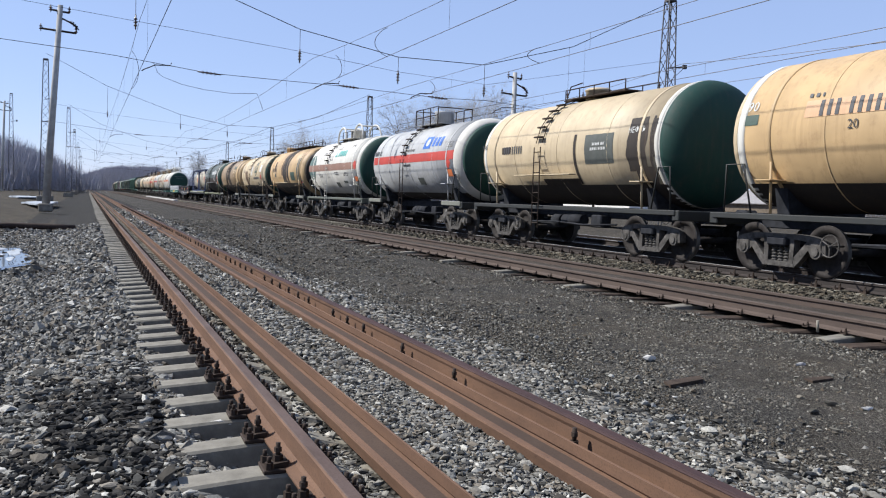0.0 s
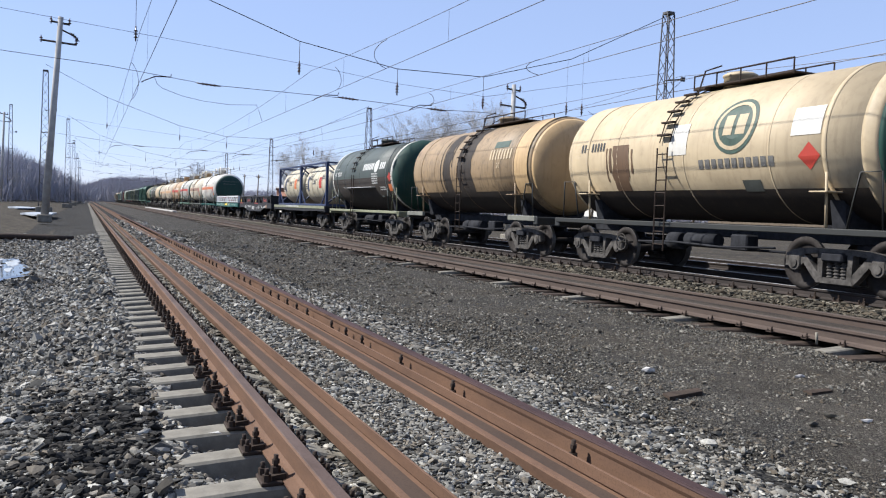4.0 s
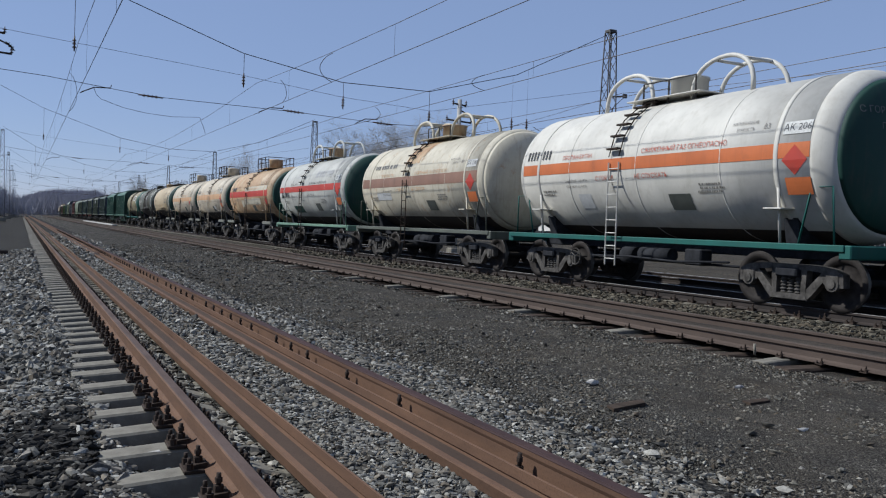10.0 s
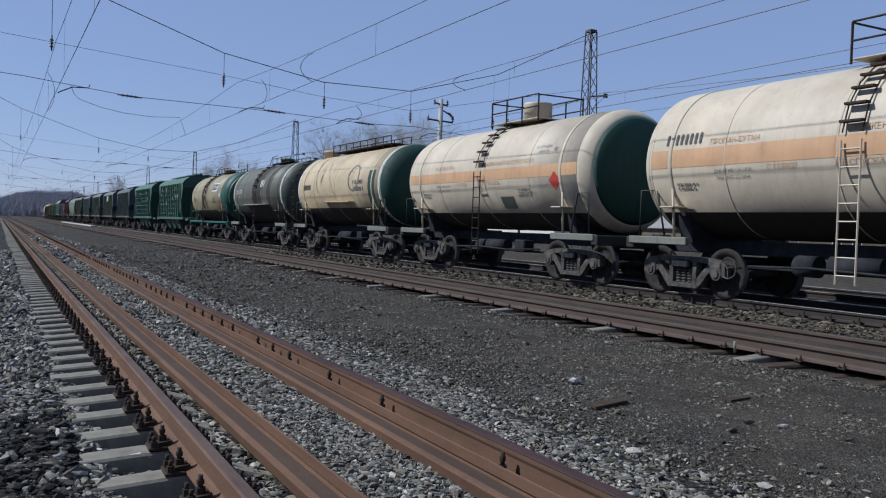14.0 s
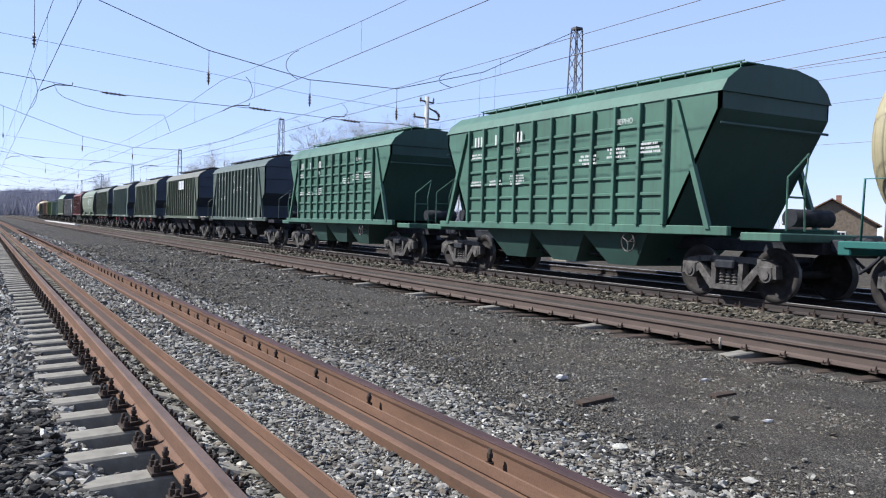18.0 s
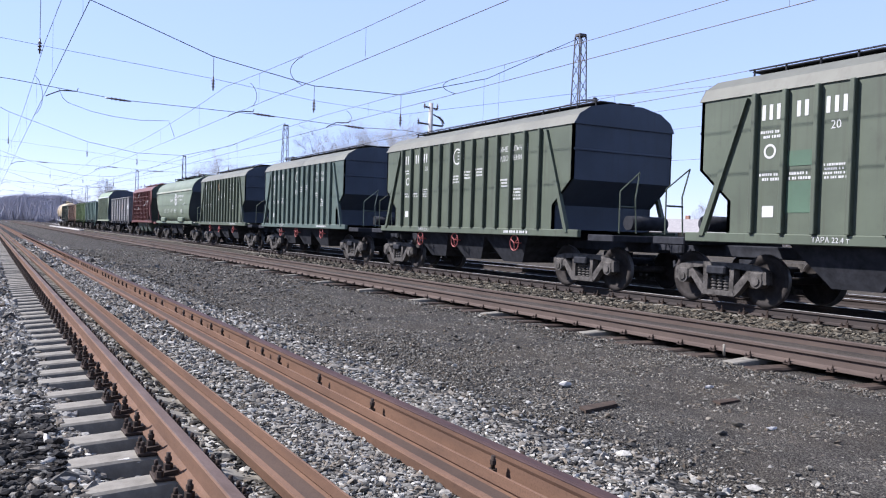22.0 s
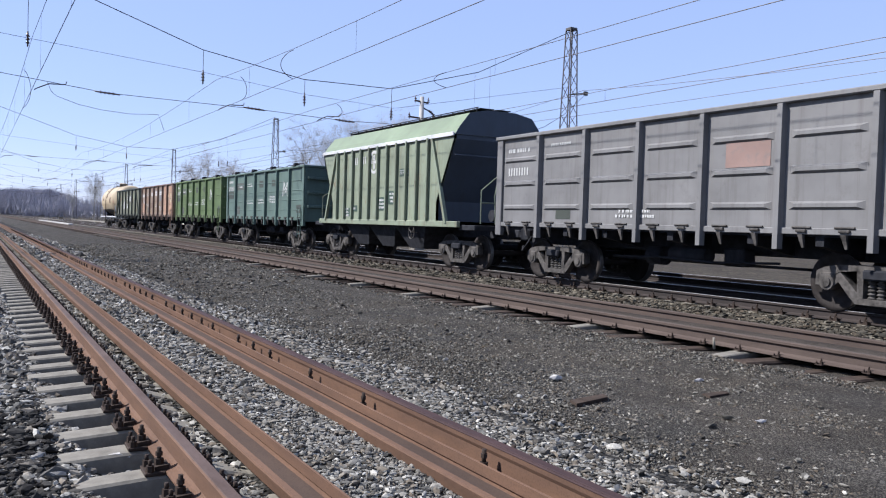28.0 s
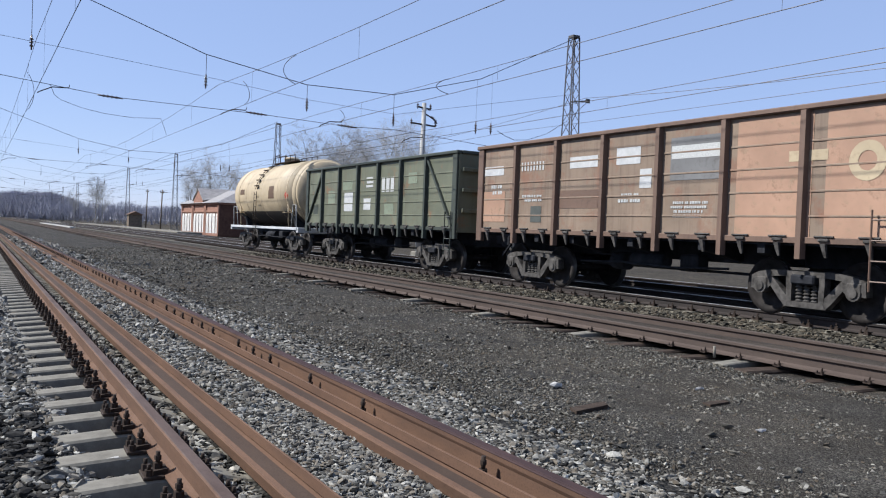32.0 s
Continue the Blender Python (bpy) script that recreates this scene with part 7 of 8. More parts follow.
for k, z, h in ((1.2, 1.62, 0.3), (2.1, 1.75, 0.22), (5.5, 1.9, 0.45), (6.6, 2.1, 0.45), (7.7, 2.9, 0.25)):
    y = w["hb"] - 0.1 - k * pw
    part("stencil_panel", quads([(-0.33, 0.33, -h / 2, h / 2)]).mesh("stencil_panel", LOGO_G), LOGO_G, w, "dark green stencil panel", wall_pose(XS - 0.003, y, z))
    if k == 7.7:
        words("ЗЕРНО", 0.19, INK_W, w, wall_pose(XS - 0.007, y, z))
    else:
        part("lettering", print_rows(3 if h > 0.25 else 1, 0.5, 0.07, int(k * 10)).mesh("lettering", INK_W), INK_W, w, at=wall_pose(XS - 0.007, y, z))
w = gondola(*cut(31), "blue-green open gondola wagon with capped rims", GD_TEAL)
for w2, seed in ((w, 1), (None, 2)):
    if w2 is None:
        w2 = w = gondola(*cut(32), "leaf-green open gondola wagon with capped rims", GD_GREEN)
    side_text(w2, "digits", 5.3, 2.85, 8, 0.24)
    side_text(w2, "print", 5.3, 3.2, 1, 0.9, 0.12, seed)
    side_panel(w2, 5.3, 2.5, 0.95, 0.4, GD_DARK)
    side_panel(w2, 3.6, 2.93, 1.4, 0.36, BLACKP)
    side_panel(w2, 3.9, 1.7, 0.6, 0.4, BLACKP)
    side_text(w2, "print", 3.5, 2.9, 1, 1.0, 0.07, seed + 1)
    side_text(w2, "print", 1.9, 2.95, 2, 0.9, 0.06, seed + 2)
    side_text(w2, "print", 1.8, 2.1, 2, 1.3, 0.06, seed + 3)
    side_text(w2, "print", 0.0, 2.12, 2, 1.2, 0.07, seed + 4)
    side_text(w2, "print", -1.8, 2.2, 3, 1.2, 0.07, seed + 5)
    side_panel(w2, 0.0, 2.96, 0.6, 0.32, GD_DARK)
    side_panel(w2, -1.9, 2.96, 0.5, 0.3, GD_DARK)
    side_panel(w2, -5.4, 1.75, 0.6, 0.34, GD_DARK)
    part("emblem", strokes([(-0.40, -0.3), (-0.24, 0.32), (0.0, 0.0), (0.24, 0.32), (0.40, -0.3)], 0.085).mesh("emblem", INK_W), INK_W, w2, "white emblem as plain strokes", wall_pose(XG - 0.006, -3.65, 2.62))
    part("emblem", strokes([(-0.23, -0.3), (-0.17, 0.06), (0.0, -0.14), (0.17, 0.06), (0.23, -0.3)], 0.06).mesh("emblem", INK_W), INK_W, w2, "", wall_pose(XG - 0.008, -3.65, 2.62))
    for y in (-5.0, -1.8, 1.2, 4.2):
        part("rim_latch", B().cbox(-1.62, -1.40, y - 0.12, y + 0.12, 3.58, 3.72, 0.02), UNDER, w2)
    part("rim_rope", B().tube([(-1.5, -6.0 + i * 0.5, 3.64 + 0.05 * math.sin(i * 2.1)) for i in range(25)], 0.018, 5), UNDER, w2)
w = gondola(*cut(33), "faded orange open gondola wagon with brown posts", GD_ORANGE, GD_RIB)
side_text(w, "digits", 3.6, 2.95, 8, 0.22)
side_panel(w, 5.4, 2.9, 1.0, 0.24, PALE_G)
side_text(w, "print", 5.2, 2.4, 2, 0.6, 0.09, 3)
side_text(w, "print", 3.6, 2.15, 2, 0.9, 0.06, 4)
side_panel(w, 3.4, 1.75, 0.45, 0.4, BLACKP, "black repainted patch")
side_panel(w, 1.6, 2.95, 1.0, 0.26, PALE_G)
side_panel(w, 1.8, 2.1, 1.5, 0.42, GD_RIB, "brown repainted patch")
side_panel(w, 0.1, 3.0, 0.75, 0.36, PALE_G)
side_panel(w, -0.45, 2.5, 0.35, 0.4, PALE_G)
side_panel(w, -1.9, 2.85, 1.5, 0.85, GD_GREY, "grey repainted patch")
side_panel(w, -1.85, 2.98, 1.35, 0.26, INK_W, "white smeared paint", 0.006)
side_text(w, "print", 0.0, 2.1, 2, 0.8, 0.07, 6)
side_text(w, "print", -1.7, 1.85, 4, 1.0, 0.05, 7)
side_panel(w, -3.62, 2.41, 1.58, 2.1, GD_PEACH, "peeling salmon paint")
side_panel(w, -5.42, 2.41, 1.50, 2.1, GD_PEACH, "peeling salmon paint")
side_panel(w, 5.45, 1.95, 1.3, 0.8, GD_PEACH, "patch of salmon paint", 0.003)
emblem_blocks(w, -4.4, 2.55, [(-0.45, 0.3, 0.1, 0.28), (-0.25, -0.05, -0.4, 0.1)], CREAM)
part("emblem", disc(0.32, 0.16).mesh("emblem", CREAM), CREAM, w, "faded pale emblem", wall_pose(XG - 0.009, -5.4, 2.6))
w = gondola(*cut(34), "weathered green open gondola wagon with repainted patches", GD_STB, GD_DARK, diag=True)
emblem_blocks(w, -1.6, 2.75, [(-0.5, -0.25, -0.25, 0.25), (-0.15, 0.1, -0.25, 0.25), (0.2, 0.45, -0.25, 0.25)], INK_W)
emblem_blocks(w, -0.1, 2.85, [(-0.3, 0.25, 0.12, 0.2), (-0.25, 0.3, -0.02, 0.06), (-0.3, 0.25, -0.16, -0.08)], INK_W)
for y, z, u, v, m in ((3.5, 2.4, 0.7, 0.5, HB_LG), (1.8, 2.2, 0.8, 0.7, PALE_G), (0.1, 2.1, 0.6, 0.4, PALE_G), (1.9, 2.8, 0.9, 0.3, HB_LG), (-1.7, 1.9, 0.7, 0.4, HB_LG), (-3.4, 2.9, 0.6, 0.35, HB_LG), (5.2, 1.9, 0.5, 0.4, GD_DARK)):
    side_panel(w, y, z, u, v, m)
w = tank_wagon(*cut(35), "cream tank wagon at the tail of the train", CREAM, CREAM, CREAM, top="rails", frame="side", frame_mat=WHITEF, belly=34, ladder_y=0.6)
patch(w, -2.0, -1.2, -10, 12, OIL_B)
patch(w, 2.8, 3.6, 0, 10, OIL_B)
bent("hazard_diamond", diamond(0.24), RED, w, -3.8, -6, "red hazard diamond", 0.012)


def motions():
    """The whole train rolls towards the camera at a steady pace, and its wheels turn."""
    for ob, y in WAGONS:
        x, z = ob.matrix_basis.translation.x, ob.matrix_basis.translation.z
        walk(ob, [(t, pose(x, y - SPEED * t, z)) for t in (0, 8, 16, 24, 32)])
    rows, turn = [], math.degrees(SPEED / 0.4785)
    n = 960
    for i in range(n + 1):
        t = 32.0 * i / n
        rows.append((t, pose(0, 0, 0, turn * t, 0, 0)))
    lead = WHEELS[0]
    walk(lead, rows)
    for wh in WHEELS[1:]:
        wh.rotation_mode = "QUATERNION"
        wh.animation_data_create()
        wh.animation_data.action = lead.animation_data.action
        wh.animation_data.action_slot = lead.animation_data.action_slot


# ---------- houses beyond the tracks ----------
def polar(deg, d):
    return d * math.sin(radians(deg)), d * math.cos(radians(deg))


BRICK = plain("red_brick", (0.27, 0.15, 0.11), 0.9, 0, 0.35, 3, 0.3)
BRICK_D = plain("dark_brick", (0.10, 0.055, 0.04), 0.9, 0, 0.35, 3, 0.3)
PLASTER = plain("whitewashed_plaster", (0.62, 0.60, 0.56), 0.9, 0, 0.15, 2, 0.2)
TIMBER = plain("grey_old_boards", (0.17, 0.135, 0.10), 0.9, 0, 0.4, 3, 0.3)
ROOF_G = plain("grey_sheet_roof", (0.27, 0.25, 0.235), 0.6, 0.2, 0.25, 2, 0.2)
ROOF_B = plain("rusty_brown_roof", (0.16, 0.10, 0.065), 0.8, 0, 0.4, 1.5, 0.3)
GLASS = plain("dark_window_glass", (0.02, 0.025, 0.03), 0.1, 0, 0.2, 2, 0.0)


def gable_house(name, label, deg, d, wdt, lng, eave, ridge, turn, wall, roof, z0=-0.5, windows=2):
    """A house with a pitched roof; its gable faces the tracks when turn is 0."""
    x, y = polar(deg, d)
    h = thing(name, label, "house", pose(x, y, z0, 0, 0, turn))
    a, l = wdt / 2, lng / 2
    part("wall", B().prism([(-a, 0), (a, 0), (a, eave), (0, ridge - 0.15), (-a, eave)], "y", -l, l), wall, h)
    for s in (-1, 1):
        part("roof_slope", B().prism([(s * (a + 0.45), eave - 0.35), (0, ridge - 0.02), (0, ridge + 0.12), (s * (a + 0.5), eave - 0.2)], "y", -l - 0.45, l + 0.45), roof, h)
    part("chimney", B().cbox(0.4, 1.0, -0.4, 0.3, ridge - 0.9, ridge + 0.75, 0.03), BRICK, h)
    for i in range(windows):
        u = (i - (windows - 1) / 2) * 2.0
        wd = part("window", B().cbox(u - 0.5, u + 0.5, -l - 0.05, -l + 0.02, 1.0, 2.3, 0.02), PLASTER, h, "white window surround")
        part("pane", B().box(u - 0.38, u - 0.03, -l - 0.062, -l - 0.05, 1.12, 2.18), GLASS, wd)
        part("pane", B().box(u + 0.03, u + 0.38, -l - 0.062, -l - 0.05, 1.12, 2.18), GLASS, wd)
    return h


gable_house("brown_house", "low wooden house with a rusty brown roof", 54.0, 108, 9.0, 14, 3.2, 5.8, -54, TIMBER, ROOF_B)
gable_house("far_cottage", "small brick cottage with a dark gable roof", 17.3, 150, 11, 12, 3.6, 6.8, -16, BRICK_D, ROOF_B, windows=3)
gable_house("far_shed", "grey shed with a pitched sheet roof", 45.0, 150, 9, 20, 3.0, 5.0, 20, TIMBER, ROOF_G)

# long whitewashed building with stepped parapets
wx, wy = polar(33.0, 128)
wb = thing("white_building", "long whitewashed two-storey building with a parapet", "building", pose(wx, wy, -0.5, 0, 0, -80))
part("wall", B().cbox(-8.5, 8.5, 0, 9, 0, 6.6, 0.05), PLASTER, wb)
part("roof", B().prism([(0.2, 6.6), (8.8, 6.6), (4.5, 7.2)], "x", -8.3, 8.3), ROOF_G, wb)
for u in (-6.5, 0.5):
    part("parapet", B().cbox(u - 1.6, u + 1.6, -0.12, 0.5, 6.6, 7.5, 0.04).cbox(u - 0.8, u + 0.8, -0.14, 0.5, 7.5, 8.0, 0.04), PLASTER, wb)
part("chimney", B().cyl((-3.5, 3, 6.6), (-3.5, 3, 9.6), 0.2, 8), IRON, wb)
for i in range(6):
    u = -7.2 + i * 2.8
    wd = part("window", B().cbox(u - 0.6, u + 0.6, -0.06, 0.02, 4.2, 5.9, 0.02), PLASTER, wb)
    part("pane", B().box(u - 0.45, u + 0.45, -0.075, -0.06, 4.35, 5.75), GLASS, wd)

# brick station building with white doors facing the tracks
st = thing("station_building", "small red-brick station building with white doors and a grey roof", "building", pose(26.0, 112.4, -0.45))
part("wall", B().cbox(0, 8.0, -10.4, 10.4, 0, 3.9, 0.03), BRICK, st)
# this end faces away from the sun; darker brick paints in its shade
part("gable_wall", B().box(0.0, 8.0, -10.46, -10.40, 0.0, 3.9), BRICK_D, st, "end wall of darker brick, its shade put into the colour")
for y0, y1, n in ((-10.4, -3.6, 4), (-3.4, 3.4, 4), (3.6, 10.4, 4)):
    bay = part("bay", B().cbox(-0.14, 0.0, y0, y1, 0, 0.35, 0.02).cbox(-0.14, 0.0, y0, y1, 2.95, 3.2, 0.02), BRICK, st)
    part("pilaster", B().cbox(-0.18, 0.0, y0, y0 + 0.45, 0, 3.9, 0.02).cbox(-0.18, 0.0, y1 - 0.45, y1, 0, 3.9, 0.02), BRICK, st)
    for i in range(n):
        c = y0 + (y1 - y0) * (i + 0.5) / n
        dr = part("door", B().cbox(-0.08, 0.0, c - 0.62, c + 0.62, 0.0, 2.8, 0.02), PLASTER, st, "white panelled door")
        part("panel", B().cbox(-0.11, -0.08, c - 0.5, c - 0.06, 0.2, 2.55, 0.02), PLASTER, dr)
        part("panel", B().cbox(-0.11, -0.08, c + 0.06, c + 0.5, 0.2, 2.55, 0.02), PLASTER, dr)
part("cornice", B().cbox(-0.3, 8.2, -10.7, 10.7, 3.9, 4.15, 0.04), BRICK, st)
part("roof", B().hexa([(-0.5, -10.9, 4.15), (8.5, -10.9, 4.15), (8.5, 10.9, 4.15), (-0.5, 10.9, 4.15), (3.6, -7.0, 6.0), (4.4, -7.0, 6.0), (4.4, 7.0, 6.0), (3.6, 7.0, 6.0)]), ROOF_G, st)
part("pediment", B().prism([(-2.6, 4.1), (2.6, 4.1), (2.6, 4.5), (0, 5.9), (-2.6, 4.5)], "x", -0.25, 0.5), BRICK, st)
part("pediment_roof", B().hexa([(-0.35, -3.0, 4.45), (3.8, -3.0, 4.9), (3.8, 0, 6.1), (-0.35, 0, 6.05), (-0.35, -3.0, 4.55), (3.8, -3.0, 5.0), (3.8, 0, 6.2), (-0.35, 0, 6.15)]), ROOF_G, st)
part("pediment_roof", B().hexa([(-0.35, 3.0, 4.45), (3.8, 3.0, 4.9), (3.8, 0, 6.1), (-0.35, 0, 6.05), (-0.35, 3.0, 4.55), (3.8, 3.0, 5.0), (3.8, 0, 6.2), (-0.35, 0, 6.15)]), ROOF_G, st)

# low concrete platforms
for x0, x1, y0, y1 in ((10.75, 11.35, 118, 175), (15.2, 16.1, 185, 245), (20.6, 23.5, 100, 215)):
    pf_ = thing("low_platform", "low pale concrete platform beside the tracks", "platform", kind="structure")
    n = int((y1 - y0) / 6)
    for i in range(n):
        a, b_ = y0 + (y1 - y0) * i / n, y0 + (y1 - y0) * (i + 1) / n - 0.05
        part("slab", B().cbox(x0, x1, a, b_, -0.5, -0.02, 0.03), POLE if x0 < 12 else CONCRETE, pf_)
# signal box and short posts
hx, hy = polar(9.0, 170)
hut = thing("relay_hut", "dark wooden relay hut on the far side", "hut", pose(hx, hy, -0.5))
part("wall", B().cbox(-1.2, 1.2, -1.2, 1.2, 0, 2.6, 0.03), TIMBER, hut)
part("roof", B().prism([(-1.5, 2.6), (1.5, 2.6), (0, 3.3)], "y", -1.5, 1.5), ROOF_B, hut)
for deg, d, top, wide in ((33.3, 80, 8.3, 0.5), (39.9, 90, 7.9, 1.1), (10.6, 150, 6.5, 0.3), (9.7, 180, 7.5, 0.3), (57.0, 90, 7.5, 1.0)):
    x, y = polar(deg, d)
    po = thing("wooden_pole", "thin weathered pole with a short crossarm", "pole", pose(x, y, -0.5), "thin poles")
    part("shaft", B().cyl((0, 0, 0), (0.15, 0, top + 0.5), 0.13, 8, 0.09), TIMBER, po)
    part("crossarm", B().cbox(-wide + 0.12, wide + 0.12, -0.06, 0.06, top - 0.1, top + 0.04, 0.01), TIMBER, po)
    for s in (-1, 1):
        b = B()
        insulator(b, (s * wide * 0.9 + 0.12, 0, top + 0.2), (0, 0, 1), 2, 0.08, 0.12)
        part("insulator", b, INSUL, po)

# ---------- bare trees ----------
BARK = plain("birch_bark", (0.30, 0.28, 0.25), 0.9, 0, 0.45, 4, 0.3)
TWIG = plain("bare_twigs", (0.36, 0.345, 0.325), 0.9, 0, 0.3, 2, 0.0)
# far brushwood: distance haze is put into this paler, bluish colour
TWIG_HAZE = plain("haze_paled_brushwood", (0.31, 0.305, 0.345), 0.95, 0, 0.35, 0.6, 0.0)


def grow(seed, height, droop=0.9, spread=0.46, levels=4):
    r = random.Random(seed)
    limbs, twigs = [], []

    def go(p, d, length, rad, level):
        n = 3 if level < 2 else 2
        pts = [p]
        for _ in range(n):
            d = (d + Vector((r.uniform(-1, 1), r.uniform(-1, 1), r.uniform(-0.6, 0.6))) * 0.16 + Vector((0, 0, -droop * 0.25 if level > 2 else 0.05))).normalized()
            p = p + d * (length / n)
            pts.append(p)
        (limbs if level < 2 else twigs).append((pts, rad, level))
        if level < levels:
            kids = (15, 8, 7, 6)[level]
            for i in range(kids):
                t = 0.28 + 0.72 * (i + r.random()) / kids if level == 0 else r.uniform(0.2, 1.0)
                k = min(int(t * n), n - 1)
                q = pts[k] + (pts[k + 1] - pts[k]) * (t * n - k)
                ang = r.uniform(0, 2 * math.pi)
                side = Vector((math.cos(ang), math.sin(ang), r.uniform(-0.1, 0.7)))
                nd = (d * (1 - spread) + side * spread).normalized()
                go(q, nd, length * r.uniform(0.38, 0.58) * (1.15 - 0.45 * t if level == 0 else 1), max(rad * 0.36, 0.0085), level + 1)

    go(Vector((0, 0, 0)), Vector((0, 0, 1)), height * 0.92, height * 0.014, 0)
    return limbs, twigs


def bare_tree(seed, height, label):
    limbs, twigs = grow(seed, height)
    ob = thing("bare_tree", label, "tree", group="bare trees")
    b = B()
    for pts, rad, level in limbs:
        for i in range(len(pts) - 1):
            b.cyl(pts[i], pts[i + 1], rad * (1 - 0.28 * i), 6 if level == 0 else 4, rad * (1 - 0.28 * (i + 1)), caps=False)
    part("trunk", b, BARK, ob)
    b = B()
    for pts, rad, level in twigs:
        for i in range(len(pts) - 1):
            p, q = pts[i], pts[i + 1]
            d = (q - p)
            u = d.orthogonal().normalized() * rad
            w = d.cross(u).normalized() * rad
            b.add([p + u, p - u * 0.5 + w * 0.8, p - u * 0.5 - w * 0.8, q], [(0, 1, 3), (1, 2, 3), (2, 0, 3)])
    part("crown", b.mesh("crown", TWIG), TWIG, ob)
    return ob


SEEDS = [bare_tree(s, 13.0, "tall leafless birch with drooping twigs") for s in (11, 12, 13)]
PLACES = [(19.7, 100, 0.92), (20.9, 106, 1.0), (22.4, 98, 0.98), (23.4, 104, 0.95), (24.6, 100, 1.0), (25.6, 97, 1.02), (26.6, 103, 1.1), (27.8, 105, 1.05), (13.0, 130, 0.75), (13.7, 126, 0.85), (14.6, 135, 0.82),
          (15.6, 128, 0.72), (6.7, 200, 0.78), (7.1, 206, 0.72), (5.4, 235, 0.62), (30.0, 118, 0.7), (12.3, 140, 0.7), (21.6, 120, 1.0), (-4.2, 190, 0.55), (-5.5, 170, 0.5), (46.0, 160, 0.6), (60.0, 120, 0.6)]
tr_r = random.Random(9)
for i, (deg, d, sc) in enumerate(PLACES):
    sc *= 0.84
    x, y = polar(deg, d)
    m = pose(x, y, -0.4, 0, 0, tr_r.uniform(0, 360)) @ Matrix.Diagonal((sc, sc, sc, 1))
    if i < 3:
        SEEDS[i].matrix_basis = m
    else:
        copy_thing(SEEDS[i % 3], pose(x, y, -0.4, 0, 0, tr_r.uniform(0, 360)) @ Matrix.Diagonal((sc / SEEDS[i % 3].scale.x,) * 3 + (1,)))


def brush(name, label, spots, per, mat, seed):
    """A far wood or thicket: thousands of thin upright branches with a ragged top."""
    r = random.Random(seed)
    b = B()
    for x, y, hgt, wide in spots:
        for _ in range(per):
            px, py = x + r.gauss(0, wide), y + r.gauss(0, wide * 1.4)
            top = hgt * r.uniform(0.3, 1.0) ** 0.7 * (1 - 0.10 * min(3, abs(px - x) / wide))
            base = max(-0.5, top - hgt * r.uniform(0.12, 0.5))
            lean = r.uniform(-0.45, 0.45) * (top - base)
            w = r.uniform(0.02, 0.06) * (1 + y / 300)
            ang = r.uniform(0, math.pi)
            ux, uy = math.cos(ang) * w, math.sin(ang) * w
            b.add([(px - ux, py - uy, base), (px + ux, py + uy, base), (px + lean, py, top)], [(0, 1, 2)])
    ob = part(name, b.mesh(name, mat), mat, None)
    return tagged(ob, label, "trees", kind="stuff")


wr = random.Random(5)
spots = []
for i in range(46):
    deg = 0.15 + i * 0.1
    d = 560 - i * 2
    x, y = polar(deg, d)
    spots.append((x, y, d * math.tan(radians(0.35 + 1.25 * math.sin(min(1, (i + 4) / 22) * math.pi / 2))) * wr.uniform(0.9, 1.06) + 1.2, 5))
brush("far_wood", "leafless grey-brown wood on the horizon", spots, 1300, TWIG_HAZE, 1)
spots = []
for i in range(60):
    deg = 4.0 + i * 0.75
    d = 330 - i * 1.2
    x, y = polar(deg, d)
    spots.append((x, y, d * math.tan(radians(wr.uniform(0.9, 1.45))) + 1.0, 5))
brush("far_thicket", "low leafless thicket behind the railway", spots, 700, TWIG_HAZE, 2)
spots = []
for i in range(40):
    deg = -0.8 - i * 0.22
    d = 300 - i * 4
    x, y = polar(deg, d)
    spots.append((x, y, d * math.tan(radians(min(3.0, 1.1 + i * 0.13) * wr.uniform(0.85, 1.1))) + 1.2, 4))
brush("left_thicket", "leafless thicket beyond the near bank", spots, 800, TWIG_HAZE, 3)

# ---------- puddle with the last ice ----------
WATER = Mat("still_water", 0.06)
WATER.color((0.02, 0.022, 0.025))
WATER.bump(WATER.noise(WATER.mapped(), 9, 3, 0.5), 0.06, 0.01)
ICE = plain("old_grainy_snow", (0.30, 0.32, 0.34), 0.6, 0, 0.35, 5, 0.4)


def blob(name, x, y, rx, ry, z, mat, seed, label, category, kind=""):
    r = random.Random(seed)
    ph = [r.uniform(0, 6.28) for _ in range(5)]
    b = B()
    n = 48
    pts = []
    for i in range(n):
        a = 2 * math.pi * i / n
        q = 1 + 0.16 * math.sin(2 * a + ph[0]) + 0.12 * math.sin(3 * a + ph[1]) + 0.09 * math.sin(5 * a + ph[2]) + 0.06 * math.sin(9 * a + ph[3])
        pts.append((x + rx * q * math.cos(a), y + ry * q * math.sin(a)))
    b.ring([[(px, py, z - 0.1) for px, py in pts], [(px, py, z) for px, py in pts], [(x + (px - x) * 0.9, y + (py - y) * 0.9, z + 0.012) for px, py in pts]], False)
    return tagged(part(name, b, mat, None), label, category, kind=kind)


